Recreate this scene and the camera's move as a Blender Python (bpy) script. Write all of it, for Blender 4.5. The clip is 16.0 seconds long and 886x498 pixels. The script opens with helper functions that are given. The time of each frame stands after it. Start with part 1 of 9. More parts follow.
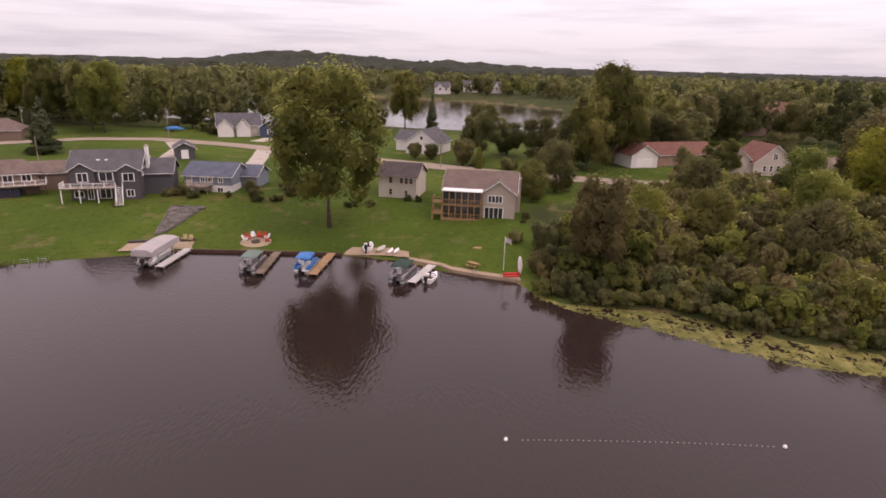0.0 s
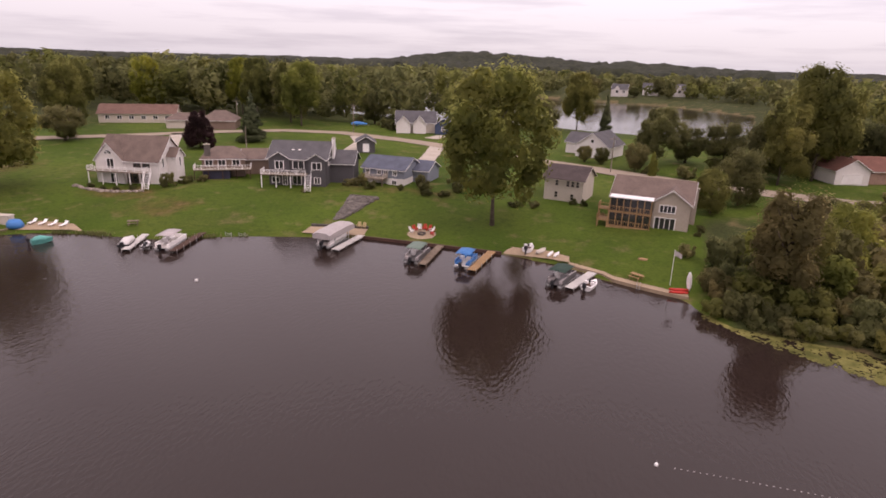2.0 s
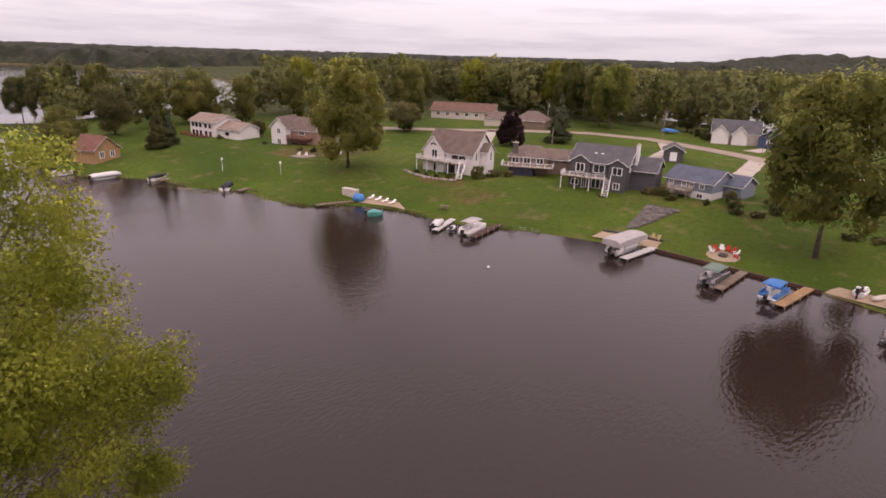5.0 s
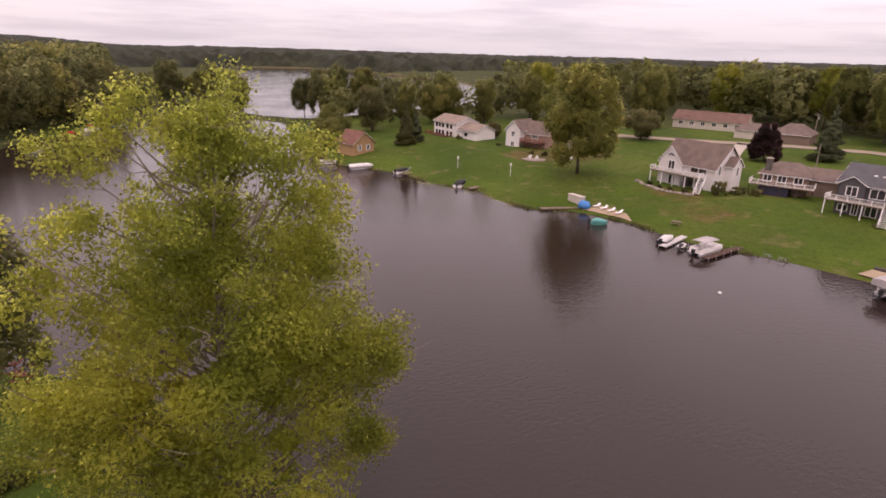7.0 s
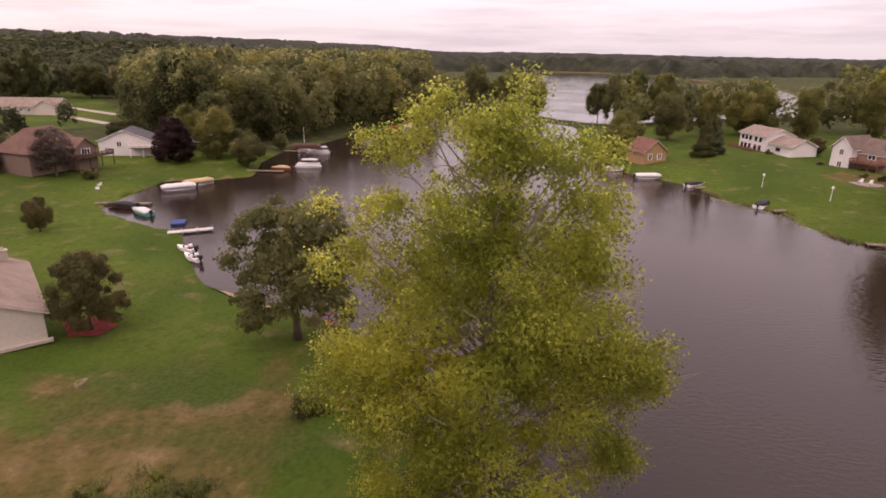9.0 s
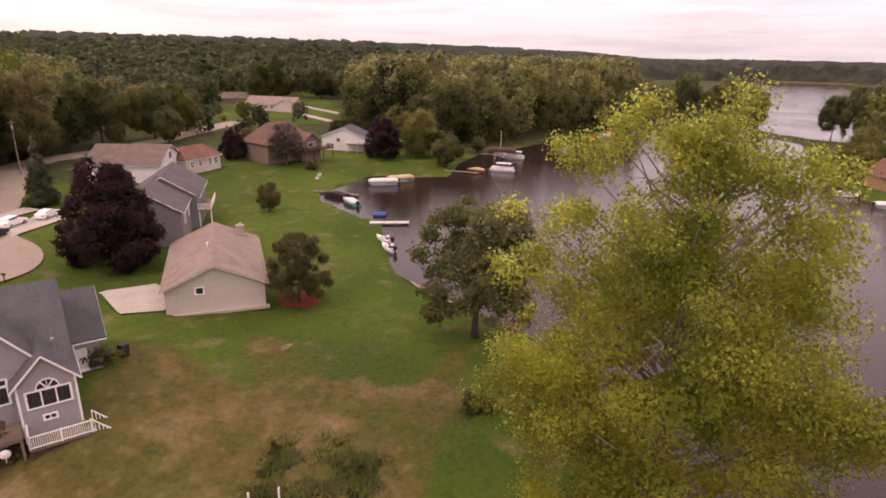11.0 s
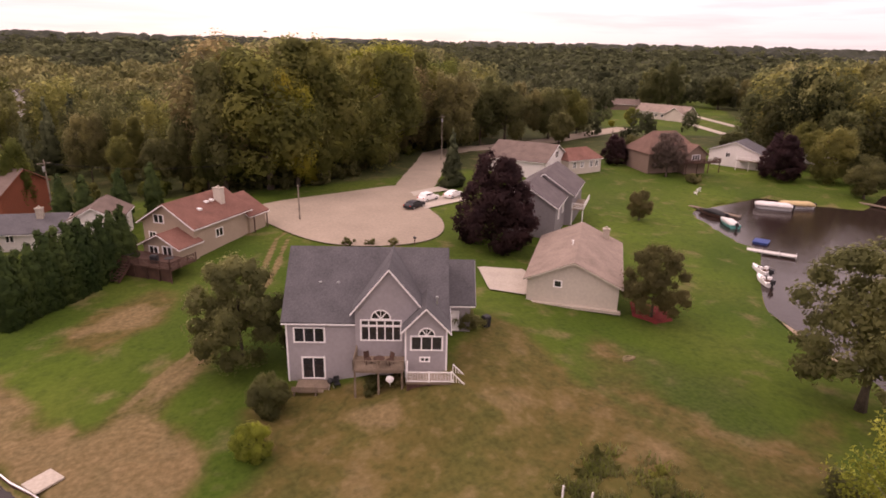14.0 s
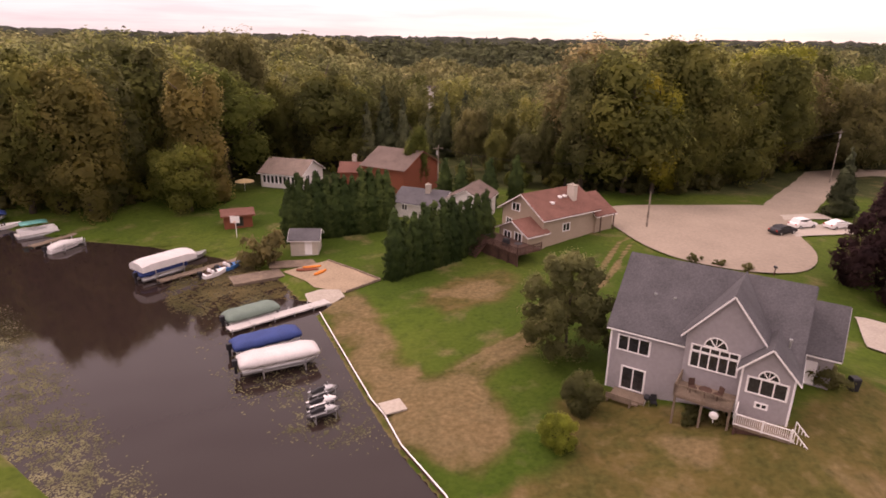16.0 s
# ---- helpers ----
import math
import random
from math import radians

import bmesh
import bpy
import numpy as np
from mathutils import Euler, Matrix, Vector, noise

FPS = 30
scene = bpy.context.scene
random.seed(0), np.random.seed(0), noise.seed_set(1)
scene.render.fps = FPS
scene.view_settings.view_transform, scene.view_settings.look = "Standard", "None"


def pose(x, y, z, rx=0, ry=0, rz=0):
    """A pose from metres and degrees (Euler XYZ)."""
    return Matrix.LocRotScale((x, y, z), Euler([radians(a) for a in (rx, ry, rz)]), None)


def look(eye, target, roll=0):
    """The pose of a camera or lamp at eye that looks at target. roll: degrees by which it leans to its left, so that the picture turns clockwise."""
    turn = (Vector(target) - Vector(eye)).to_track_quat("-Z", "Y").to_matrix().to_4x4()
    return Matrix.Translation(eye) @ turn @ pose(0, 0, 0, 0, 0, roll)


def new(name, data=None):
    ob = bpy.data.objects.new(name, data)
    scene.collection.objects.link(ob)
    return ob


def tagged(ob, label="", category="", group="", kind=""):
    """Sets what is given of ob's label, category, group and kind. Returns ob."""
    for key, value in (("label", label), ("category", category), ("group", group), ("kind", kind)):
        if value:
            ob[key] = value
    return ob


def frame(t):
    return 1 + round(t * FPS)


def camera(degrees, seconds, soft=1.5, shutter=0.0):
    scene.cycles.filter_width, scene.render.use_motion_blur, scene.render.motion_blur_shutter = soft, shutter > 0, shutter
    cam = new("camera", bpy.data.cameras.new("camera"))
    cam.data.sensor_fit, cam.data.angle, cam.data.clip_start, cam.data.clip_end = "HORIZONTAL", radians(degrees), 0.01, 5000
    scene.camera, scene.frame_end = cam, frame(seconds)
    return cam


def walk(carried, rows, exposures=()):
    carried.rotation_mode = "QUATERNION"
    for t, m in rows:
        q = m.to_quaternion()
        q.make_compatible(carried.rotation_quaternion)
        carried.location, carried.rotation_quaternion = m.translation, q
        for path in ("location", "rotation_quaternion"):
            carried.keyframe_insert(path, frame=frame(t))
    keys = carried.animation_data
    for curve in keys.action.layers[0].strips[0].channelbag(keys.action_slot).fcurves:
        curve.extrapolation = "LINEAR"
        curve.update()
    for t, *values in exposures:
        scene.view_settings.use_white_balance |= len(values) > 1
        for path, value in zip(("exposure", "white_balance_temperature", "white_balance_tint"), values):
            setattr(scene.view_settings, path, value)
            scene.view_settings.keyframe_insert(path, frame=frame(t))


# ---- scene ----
cam = camera(73.25, 16.0, soft=1.7, shutter=0.0)
PATH = [
    (0.0, 0, 0, 30, 72.84, -1.45, 0.45),
    (0.5, 0, 0, 30, 72.77, -1.50, 3.56),
    (1.0, 0, 0, 30, 72.66, -1.50, 7.37),
    (1.5, 0, 0, 30, 72.61, -1.64, 11.94),
    (2.0, 0, 0, 30, 72.47, -1.70, 16.53),
    (2.5, 0, 0, 30, 72.33, -1.75, 21.05),
    (3.0, 0, 0, 30, 72.24, -1.75, 25.65),
    (3.5, 0, 0, 30, 72.10, -1.77, 30.64),
    (4.0, 0, 0, 30, 72.01, -1.78, 35.51),
    (6.5, 0, 0, 30, 71.83, -1.53, 60.65),
    (7.0, 0, 0, 30, 71.76, -1.51, 66.88),
    (7.5, 0, 0, 30, 71.72, -1.42, 73.73),
    (8.0, 0, 0, 30, 71.66, -1.25, 79.47),
    (8.5, 0, 0, 30, 71.62, -1.16, 85.99),
    (9.0, 0, 0, 30, 71.61, -1.01, 93.93),
    (11.5, 0, 0, 30, 71.85, -1.20, 117.00),
    (12.0, 0, 0, 30, 71.86, -1.19, 122.49),
    (12.5, 0, 0, 30, 71.87, -1.23, 127.84),
    (13.0, 0, 0, 30, 71.86, -1.19, 134.55),
    (13.5, 0, 0, 30, 71.79, -1.16, 141.89),
    (14.0, 0, 0, 30, 71.77, -1.08, 147.95),
    (14.5, 0, 0, 30, 71.74, -1.06, 155.00),
    (15.0, 0, 0, 30, 71.63, -1.03, 162.91),
    (15.5, 0, 0, 30, 71.58, -0.94, 171.09),
    (16.0, 0, 0, 30, 71.43, -0.94, -178.54),
]
walk(cam, [(t, pose(x, y, z, rx, ry, rz)) for t, x, y, z, rx, ry, rz in PATH], [(0, 0.0, 6900, 32), (4, 0.0, 6900, 32), (9, 0.12, 7250, 36), (16, 0.22, 7600, 40)])

# ---- light: a pale overcast evening sky ----
world = bpy.data.worlds.new("overcast_sky")
scene.world = world
world.use_nodes = True
wn, wl = world.node_tree.nodes, world.node_tree.links
wn.clear()
w_out = wn.new("ShaderNodeOutputWorld")
w_bg = wn.new("ShaderNodeBackground")
w_sky = wn.new("ShaderNodeTexSky")
w_sky.sky_type, w_sky.sun_disc = "NISHITA", False
w_sky.sun_elevation, w_sky.sun_rotation = radians(24), radians(200)
w_geo = wn.new("ShaderNodeTexCoord")
w_sep = wn.new("ShaderNodeSeparateXYZ")
wl.new(w_geo.outputs["Generated"], w_sep.inputs[0])
w_ramp = wn.new("ShaderNodeValToRGB")
for e, (p, c) in zip([w_ramp.color_ramp.elements[0], w_ramp.color_ramp.elements[1], w_ramp.color_ramp.elements.new(0.55), w_ramp.color_ramp.elements.new(0.62), w_ramp.color_ramp.elements.new(0.75)],
                     [(0.0, (0.30, 0.25, 0.24, 1)), (1.0, (0.99, 0.942, 0.945, 1)), (0.505, (0.680, 0.706, 0.732, 1)), (0.545, (0.890, 0.912, 0.934, 1)), (0.66, (0.99, 0.938, 0.945, 1))]):
    e.position, e.color = p, c
w_half = wn.new("ShaderNodeMath")
w_half.operation = "MULTIPLY_ADD"
w_half.inputs[1].default_value = w_half.inputs[2].default_value = 0.5
wl.new(w_sep.outputs[2], w_half.inputs[0])
wl.new(w_half.outputs[0], w_ramp.inputs[0])
# thin flat cloud streaks
w_map = wn.new("ShaderNodeMapping")
w_map.inputs["Scale"].default_value = (2.2, 2.2, 26)
wl.new(w_geo.outputs["Generated"], w_map.inputs[0])
w_noise = wn.new("ShaderNodeTexNoise")
w_noise.inputs["Scale"].default_value, w_noise.inputs["Detail"].default_value = 2.1, 5
w_noise.inputs["Roughness"].default_value = 0.55
wl.new(w_map.outputs[0], w_noise.inputs["Vector"])
w_cl = wn.new("ShaderNodeValToRGB")
w_cl.color_ramp.elements[0].position, w_cl.color_ramp.elements[0].color = 0.36, (0.83, 0.825, 0.85, 1)
w_cl.color_ramp.elements[1].position, w_cl.color_ramp.elements[1].color = 0.56, (1, 1, 1, 1)
wl.new(w_noise.outputs[0], w_cl.inputs[0])
w_mul = wn.new("ShaderNodeMix")
w_mul.data_type, w_mul.blend_type = "RGBA", "MULTIPLY"
w_mul.inputs[0].default_value = 1
wl.new(w_ramp.outputs[0], w_mul.inputs[6])
wl.new(w_cl.outputs[0], w_mul.inputs[7])
# a little of the clear sky above the cloud sheet
w_add = wn.new("ShaderNodeMix")
w_add.data_type, w_add.blend_type = "RGBA", "ADD"
w_add.inputs[0].default_value = 0.012
wl.new(w_mul.outputs[2], w_add.inputs[6])
wl.new(w_sky.outputs[0], w_add.inputs[7])
wl.new(w_add.outputs[2], w_bg.inputs[0])
w_up = wn.new("ShaderNodeMapRange")
for k, v in enumerate((0.12, 0.75, 1.0, 1.4)):
    w_up.inputs[k + 1].default_value = v
wl.new(w_sep.outputs[2], w_up.inputs[0])
wl.new(w_up.outputs[0], w_bg.inputs[1])
w_bg.inputs[1].default_value = 1.0
wl.new(w_bg.outputs[0], w_out.inputs[0])

sun = new("sun", bpy.data.lights.new("sun", "SUN"))
sun.data.energy, sun.data.angle, sun.data.color = 0.9, radians(25), (1.0, 0.93, 0.86)
sun.matrix_world = look((120, -60, 160), (0, 0, 0))


# ---- materials ----
def rgba(c):
    return (c[0], c[1], c[2], 1)


def material(name, base, rough=0.8, vary=0.25, scale=1.0, bump=0.0, metal=0.0, spec=0.3, second=None, stripe=None, obj_rand=0.0, island=0.0):
    """Procedural surface: two scales of noise between the base colour and a darker or second one; stripe: (axis, period in metres, depth)."""
    m = bpy.data.materials.new(name)
    m.use_nodes = True
    n, l = m.node_tree.nodes, m.node_tree.links
    b = n["Principled BSDF"]
    b.inputs["Roughness"].default_value, b.inputs["Metallic"].default_value = rough, metal
    b.inputs["Specular IOR Level"].default_value = spec
    geo = n.new("ShaderNodeNewGeometry")
    big, fine = n.new("ShaderNodeTexNoise"), n.new("ShaderNodeTexNoise")
    for node, s in ((big, 0.35 * scale), (fine, 4.0 * scale)):
        node.inputs["Scale"].default_value, node.inputs["Detail"].default_value = s, 4
        l.new(geo.outputs["Position"], node.inputs["Vector"])
    mix = n.new("ShaderNodeMath")
    mix.operation = "MULTIPLY_ADD"
    mix.inputs[1].default_value = 0.55
    l.new(fine.outputs[0], mix.inputs[0])
    half = n.new("ShaderNodeMath")
    half.operation = "MULTIPLY"
    half.inputs[1].default_value = 0.45
    l.new(big.outputs[0], half.inputs[0])
    l.new(half.outputs[0], mix.inputs[2])
    fac = mix.outputs[0]
    ramp = n.new("ShaderNodeValToRGB")
    lo = second or tuple(v * (1 - vary * 1.6) for v in base)
    hi = tuple(min(v * (1 + vary), 0.95) for v in base)
    ramp.color_ramp.elements[0].position, ramp.color_ramp.elements[0].color = 0.34, rgba(lo)
    ramp.color_ramp.elements[1].position, ramp.color_ramp.elements[1].color = 0.66, rgba(hi)
    l.new(fac, ramp.inputs[0])
    col = ramp.outputs[0]
    if obj_rand or island:
        hsv = n.new("ShaderNodeHueSaturation")
        mr = n.new("ShaderNodeMapRange")
        k = obj_rand or island
        mr.inputs[3].default_value, mr.inputs[4].default_value = 1 - k, 1 + k
        if obj_rand:
            src = n.new("ShaderNodeObjectInfo").outputs["Random"]
        else:
            src = geo.outputs["Random Per Island"]
        l.new(src, mr.inputs[0])
        l.new(mr.outputs[0], hsv.inputs["Value"])
        l.new(col, hsv.inputs["Color"])
        col = hsv.outputs[0]
    l.new(col, b.inputs["Base Color"])
    height = fine.outputs[0]
    depth = bump
    if stripe:
        axis, period, sd = stripe
        sep = n.new("ShaderNodeSeparateXYZ")
        tc = n.new("ShaderNodeTexCoord")
        l.new(tc.outputs["Object"], sep.inputs[0])
        fr = n.new("ShaderNodeMath")
        fr.operation = "MULTIPLY"
        fr.inputs[1].default_value = 1 / period
        l.new(sep.outputs[axis], fr.inputs[0])
        fr2 = n.new("ShaderNodeMath")
        fr2.operation = "FRACT"
        l.new(fr.outputs[0], fr2.inputs[0])
        height, depth = fr2.outputs[0], sd
    if depth:
        bp = n.new("ShaderNodeBump")
        bp.inputs["Strength"].default_value = 0.6
        bp.inputs["Distance"].default_value = depth
        l.new(height, bp.inputs["Height"])
        l.new(bp.outputs[0], b.inputs["Normal"])
    return m


def leaf_material(name, base, tip, trans=0.58, scale=0.5, rand=0.07, through_gain=2.2, patchy=(0.68, 1.4)):
    m = bpy.data.materials.new(name)
    m.use_nodes = True
    n, l = m.node_tree.nodes, m.node_tree.links
    b = n["Principled BSDF"]
    b.inputs["Roughness"].default_value, b.inputs["Specular IOR Level"].default_value = 0.75, 0.12
    geo = n.new("ShaderNodeNewGeometry")
    noise_n = n.new("ShaderNodeTexNoise")
    noise_n.inputs["Scale"].default_value, noise_n.inputs["Detail"].default_value = scale, 5
    l.new(geo.outputs["Position"], noise_n.inputs["Vector"])
    ramp = n.new("ShaderNodeValToRGB")
    ramp.color_ramp.elements[0].position, ramp.color_ramp.elements[0].color = 0.36, rgba(base)
    ramp.color_ramp.elements[1].position, ramp.color_ramp.elements[1].color = 0.66, rgba(tip)
    l.new(noise_n.outputs[0], ramp.inputs[0])
    patch_n = n.new("ShaderNodeTexNoise")
    patch_n.inputs["Scale"].default_value, patch_n.inputs["Detail"].default_value = 0.075, 2
    l.new(geo.outputs["Position"], patch_n.inputs["Vector"])
    h0, m0, m00 = n.new("ShaderNodeHueSaturation"), n.new("ShaderNodeMapRange"), n.new("ShaderNodeMapRange")
    for mm, lo, hi in ((m0, patchy[0], patchy[1]), (m00, 0.515, 0.491)):
        mm.inputs[1].default_value, mm.inputs[2].default_value, mm.inputs[3].default_value, mm.inputs[4].default_value = 0.32, 0.68, lo, hi
        l.new(patch_n.outputs[0], mm.inputs[0])
    l.new(m0.outputs[0], h0.inputs["Value"])
    l.new(m00.outputs[0], h0.inputs["Hue"])
    l.new(ramp.outputs[0], h0.inputs["Color"])
    h1, h2 = n.new("ShaderNodeHueSaturation"), n.new("ShaderNodeHueSaturation")
    m1, m2, m3 = n.new("ShaderNodeMapRange"), n.new("ShaderNodeMapRange"), n.new("ShaderNodeMapRange")
    info = n.new("ShaderNodeObjectInfo")
    l.new(geo.outputs["Random Per Island"], m1.inputs[0])
    m1.inputs[3].default_value, m1.inputs[4].default_value = 1 - rand, 1 + rand
    l.new(m1.outputs[0], h1.inputs["Value"])
    l.new(h0.outputs[0], h1.inputs["Color"])
    l.new(info.outputs["Random"], m2.inputs[0])
    m2.inputs[3].default_value, m2.inputs[4].default_value = 0.489, 0.516
    l.new(info.outputs["Random"], m3.inputs[0])
    m3.inputs[3].default_value, m3.inputs[4].default_value = 1.26, 0.80
    l.new(m2.outputs[0], h2.inputs["Hue"])
    l.new(m3.outputs[0], h2.inputs["Value"])
    l.new(h1.outputs[0], h2.inputs["Color"])
    at, h4, mv, mh = n.new("ShaderNodeAttribute"), n.new("ShaderNodeHueSaturation"), n.new("ShaderNodeMath"), n.new("ShaderNodeMath")
    at.attribute_name = "tint"                  # each tree of a wood has its own shade
    for mm, k, o in ((mv, 0.42, 1.0), (mh, -0.012, 0.5)):
        mm.operation = "MULTIPLY_ADD"
        mm.inputs[1].default_value, mm.inputs[2].default_value = k, o
        l.new(at.outputs["Fac"], mm.inputs[0])
    l.new(mv.outputs[0], h4.inputs["Value"])
    l.new(mh.outputs[0], h4.inputs["Hue"])
    l.new(h2.outputs[0], h4.inputs["Color"])
    h2 = h4
    l.new(h2.outputs[0], b.inputs["Base Color"])
    tr = n.new("ShaderNodeBsdfTranslucent")
    h3 = n.new("ShaderNodeHueSaturation")       # light through a leaf is brighter and yellower
    h3.inputs["Value"].default_value, h3.inputs["Hue"].default_value = through_gain, 0.495
    l.new(h2.outputs[0], h3.inputs["Color"])
    l.new(h3.outputs[0], tr.inputs[0])
    mx = n.new("ShaderNodeMixShader")
    mx.inputs[0].default_value = trans
    l.new(b.outputs[0], mx.inputs[1])
    l.new(tr.outputs[0], mx.inputs[2])
    l.new(mx.outputs[0], n["Material Output"].inputs[0])
    return m


M = {}
M["leaf"] = leaf_material("leaf_green", (0.106, 0.107, 0.034), (0.161, 0.157, 0.048))
M["leaf_dark"] = leaf_material("leaf_dark_green", (0.086, 0.084, 0.036), (0.134, 0.129, 0.052))
M["leaf_yellow"] = leaf_material("leaf_yellow_green", (0.176, 0.172, 0.030), (0.275, 0.258, 0.045))
M["leaf_poplar"] = leaf_material("leaf_fading_poplar", (0.110, 0.109, 0.034), (0.178, 0.170, 0.050))
M["leaf_fading"] = leaf_material("leaf_fading_olive", (0.150, 0.128, 0.046), (0.225, 0.188, 0.066))
M["leaf_near"] = leaf_material("leaf_cottonwood", (0.225, 0.232, 0.045), (0.380, 0.366, 0.078), 0.68, 0.28, 0.16, 2.3, (0.84, 1.16))
M["leaf_brown"] = leaf_material("leaf_brownish", (0.118, 0.100, 0.046), (0.180, 0.150, 0.066))
M["leaf_cotton"] = leaf_material("leaf_lawn_cottonwood", (0.128, 0.132, 0.040), (0.215, 0.205, 0.060), 0.66, patchy=(0.85, 1.2))
M["leaf_oak"] = leaf_material("leaf_oak", (0.090, 0.093, 0.038), (0.146, 0.145, 0.060))
M["leaf_bare"] = leaf_material("thin_bare_twigs", (0.11, 0.080, 0.066), (0.155, 0.115, 0.095), 0.3, through_gain=1.2)
M["leaf_purple"] = leaf_material("leaf_purple", (0.032, 0.018, 0.019), (0.060, 0.032, 0.032))
M["leaf_spruce"] = leaf_material("needle_spruce", (0.052, 0.060, 0.030), (0.092, 0.102, 0.050), 0.2)
M["leaf_arbor"] = leaf_material("needle_arborvitae", (0.026, 0.044, 0.013), (0.050, 0.076, 0.020), 0.2, 1.2)
M["leaf_willow"] = leaf_material("leaf_willow", (0.116, 0.129, 0.032), (0.187, 0.192, 0.050))
M["leaf_dist"] = leaf_material("leaf_distant_woods", (0.053, 0.058, 0.030), (0.077, 0.082, 0.041), patchy=(0.85, 1.2))
# leaf_far is darkened: shade between crowns, which the canopy sheet lacks, is in its colour
M["leaf_far"] = leaf_material("leaf_far_woods", (0.026, 0.029, 0.017), (0.042, 0.045, 0.024), 0.2, 0.05, through_gain=1.0)
M["lily_pale"] = leaf_material("leaf_pale_lily_pad", (0.080, 0.078, 0.036), (0.180, 0.166, 0.086), 0.1, 0.5, through_gain=1.0)
M["leaf_lily"] = leaf_material("leaf_lily_pad", (0.085, 0.086, 0.022), (0.185, 0.172, 0.055), 0.1, 0.6, through_gain=1.0)
M["bark"] = material("bark", (0.11, 0.085, 0.065), 0.95, 0.4, 3, 0.03)
M["bark_pale"] = material("bark_pale", (0.24, 0.20, 0.16), 0.95, 0.35, 3, 0.03)
M["asphalt"] = material("road_gravelly_asphalt", (0.31, 0.25, 0.19), 0.95, 0.12, 0.5, 0.004)
M["concrete"] = material("concrete", (0.43, 0.375, 0.31), 0.9, 0.12, 1, 0.004)
M["soil"] = material("bare_soil", (0.20, 0.145, 0.085), 0.95, 0.3, 2, 0.02, second=(0.075, 0.075, 0.026))
M["sand"] = material("sand", (0.36, 0.27, 0.18), 0.95, 0.18, 1, 0.02)
M["stone"] = material("stone", (0.13, 0.112, 0.098), 0.9, 0.3, 2, 0.02, obj_rand=0.25)
M["stone_pale"] = material("field_stone", (0.27, 0.225, 0.19), 0.9, 0.3, 3, 0.02, obj_rand=0.3)
M["wood"] = material("weathered_wood", (0.22, 0.165, 0.12), 0.85, 0.3, 3, 0.004, stripe=(0, 0.14, 0.01))
M["wood_dark"] = material("dark_stained_wood", (0.085, 0.045, 0.032), 0.8, 0.3, 3, 0.004)
M["wood_tan"] = material("tan_wood", (0.36, 0.22, 0.11), 0.8, 0.2, 3, 0.004)
M["white"] = material("white_paint", (0.84, 0.81, 0.79), 0.6, 0.06, 2)
M["white_dock"] = material("white_dock_decking", (0.52, 0.49, 0.46), 0.75, 0.1, 3, 0.002, stripe=(1, 0.15, 0.008))
M["glass"] = material("window_glass", (0.030, 0.030, 0.032), 0.05, 0.35, 1.4, spec=0.8)
M["metal"] = material("galvanised_metal", (0.55, 0.55, 0.55), 0.4, 0.15, 4, metal=0.8)
M["rubber"] = material("black_rubber", (0.02, 0.02, 0.02), 0.7, 0.3, 3)
M["black"] = material("black_plastic", (0.025, 0.025, 0.028), 0.5, 0.2, 3)


def siding(name, c):
    return material(name, c, 0.75, 0.07, 0.8, stripe=(2, 0.16, 0.012))


def shingle(name, c):
    return material(name, c, 0.92, 0.20, 1.6, stripe=(2, 0.11, 0.02))


M["w_beige"] = siding("beige_siding", (0.40, 0.34, 0.28))
M["w_tan"] = siding("tan_siding", (0.53, 0.47, 0.40))
M["w_grey"] = siding("lavender_grey_siding", (0.345, 0.315, 0.32))
M["w_slate"] = siding("slate_grey_siding", (0.22, 0.20, 0.205))
M["w_sand"] = siding("sandy_tan_siding", (0.36, 0.28, 0.21))
M["w_dark"] = siding("dark_grey_siding", (0.085, 0.080, 0.085))
M["w_blue"] = siding("blue_grey_siding", (0.20, 0.22, 0.26))
M["w_white"] = siding("white_siding", (0.70, 0.66, 0.63))
M["w_red"] = siding("red_wood_siding", (0.23, 0.070, 0.038))
M["w_brick"] = material("brick_wall", (0.34, 0.22, 0.17), 0.9, 0.2, 3, 0.01)
M["skirt_navy"] = siding("dark_navy_panel", (0.030, 0.030, 0.050))
M["w_navy"] = siding("navy_siding", (0.06, 0.08, 0.14))
M["w_brown"] = siding("brown_siding", (0.20, 0.14, 0.11))
M["r_grey"] = shingle("grey_shingles", (0.105, 0.100, 0.105))
M["r_brown"] = shingle("brown_shingles", (0.165, 0.120, 0.100))
M["r_mauve"] = shingle("mauve_grey_shingles", (0.118, 0.098, 0.098))
M["r_rust"] = shingle("rusty_brown_shingles", (0.17, 0.098, 0.075))
M["r_tan"] = shingle("tan_shingles", (0.27, 0.205, 0.165))
M["r_red"] = shingle("red_shingles", (0.19, 0.088, 0.066))
M["r_blue"] = shingle("blue_grey_shingles", (0.105, 0.115, 0.15))
M["r_dark"] = shingle("dark_shingles", (0.085, 0.065, 0.062))

# ground: mown lawn, rough grass and dry earth, by a mask laid over the yards; the rough colour also paints tree shade
gm = bpy.data.materials.new("lawn_and_soil")
gm.use_nodes = True
gn, gl = gm.node_tree.nodes, gm.node_tree.links
gb = gn["Principled BSDF"]
gb.inputs["Roughness"].default_value, gb.inputs["Specular IOR Level"].default_value = 0.95, 0.1
g_geo = gn.new("ShaderNodeNewGeometry")


def g_noise(scale, detail=4):
    node = gn.new("ShaderNodeTexNoise")
    node.inputs["Scale"].default_value, node.inputs["Detail"].default_value = scale, detail
    gl.new(g_geo.outputs["Position"], node.inputs["Vector"])
    return node.outputs[0]


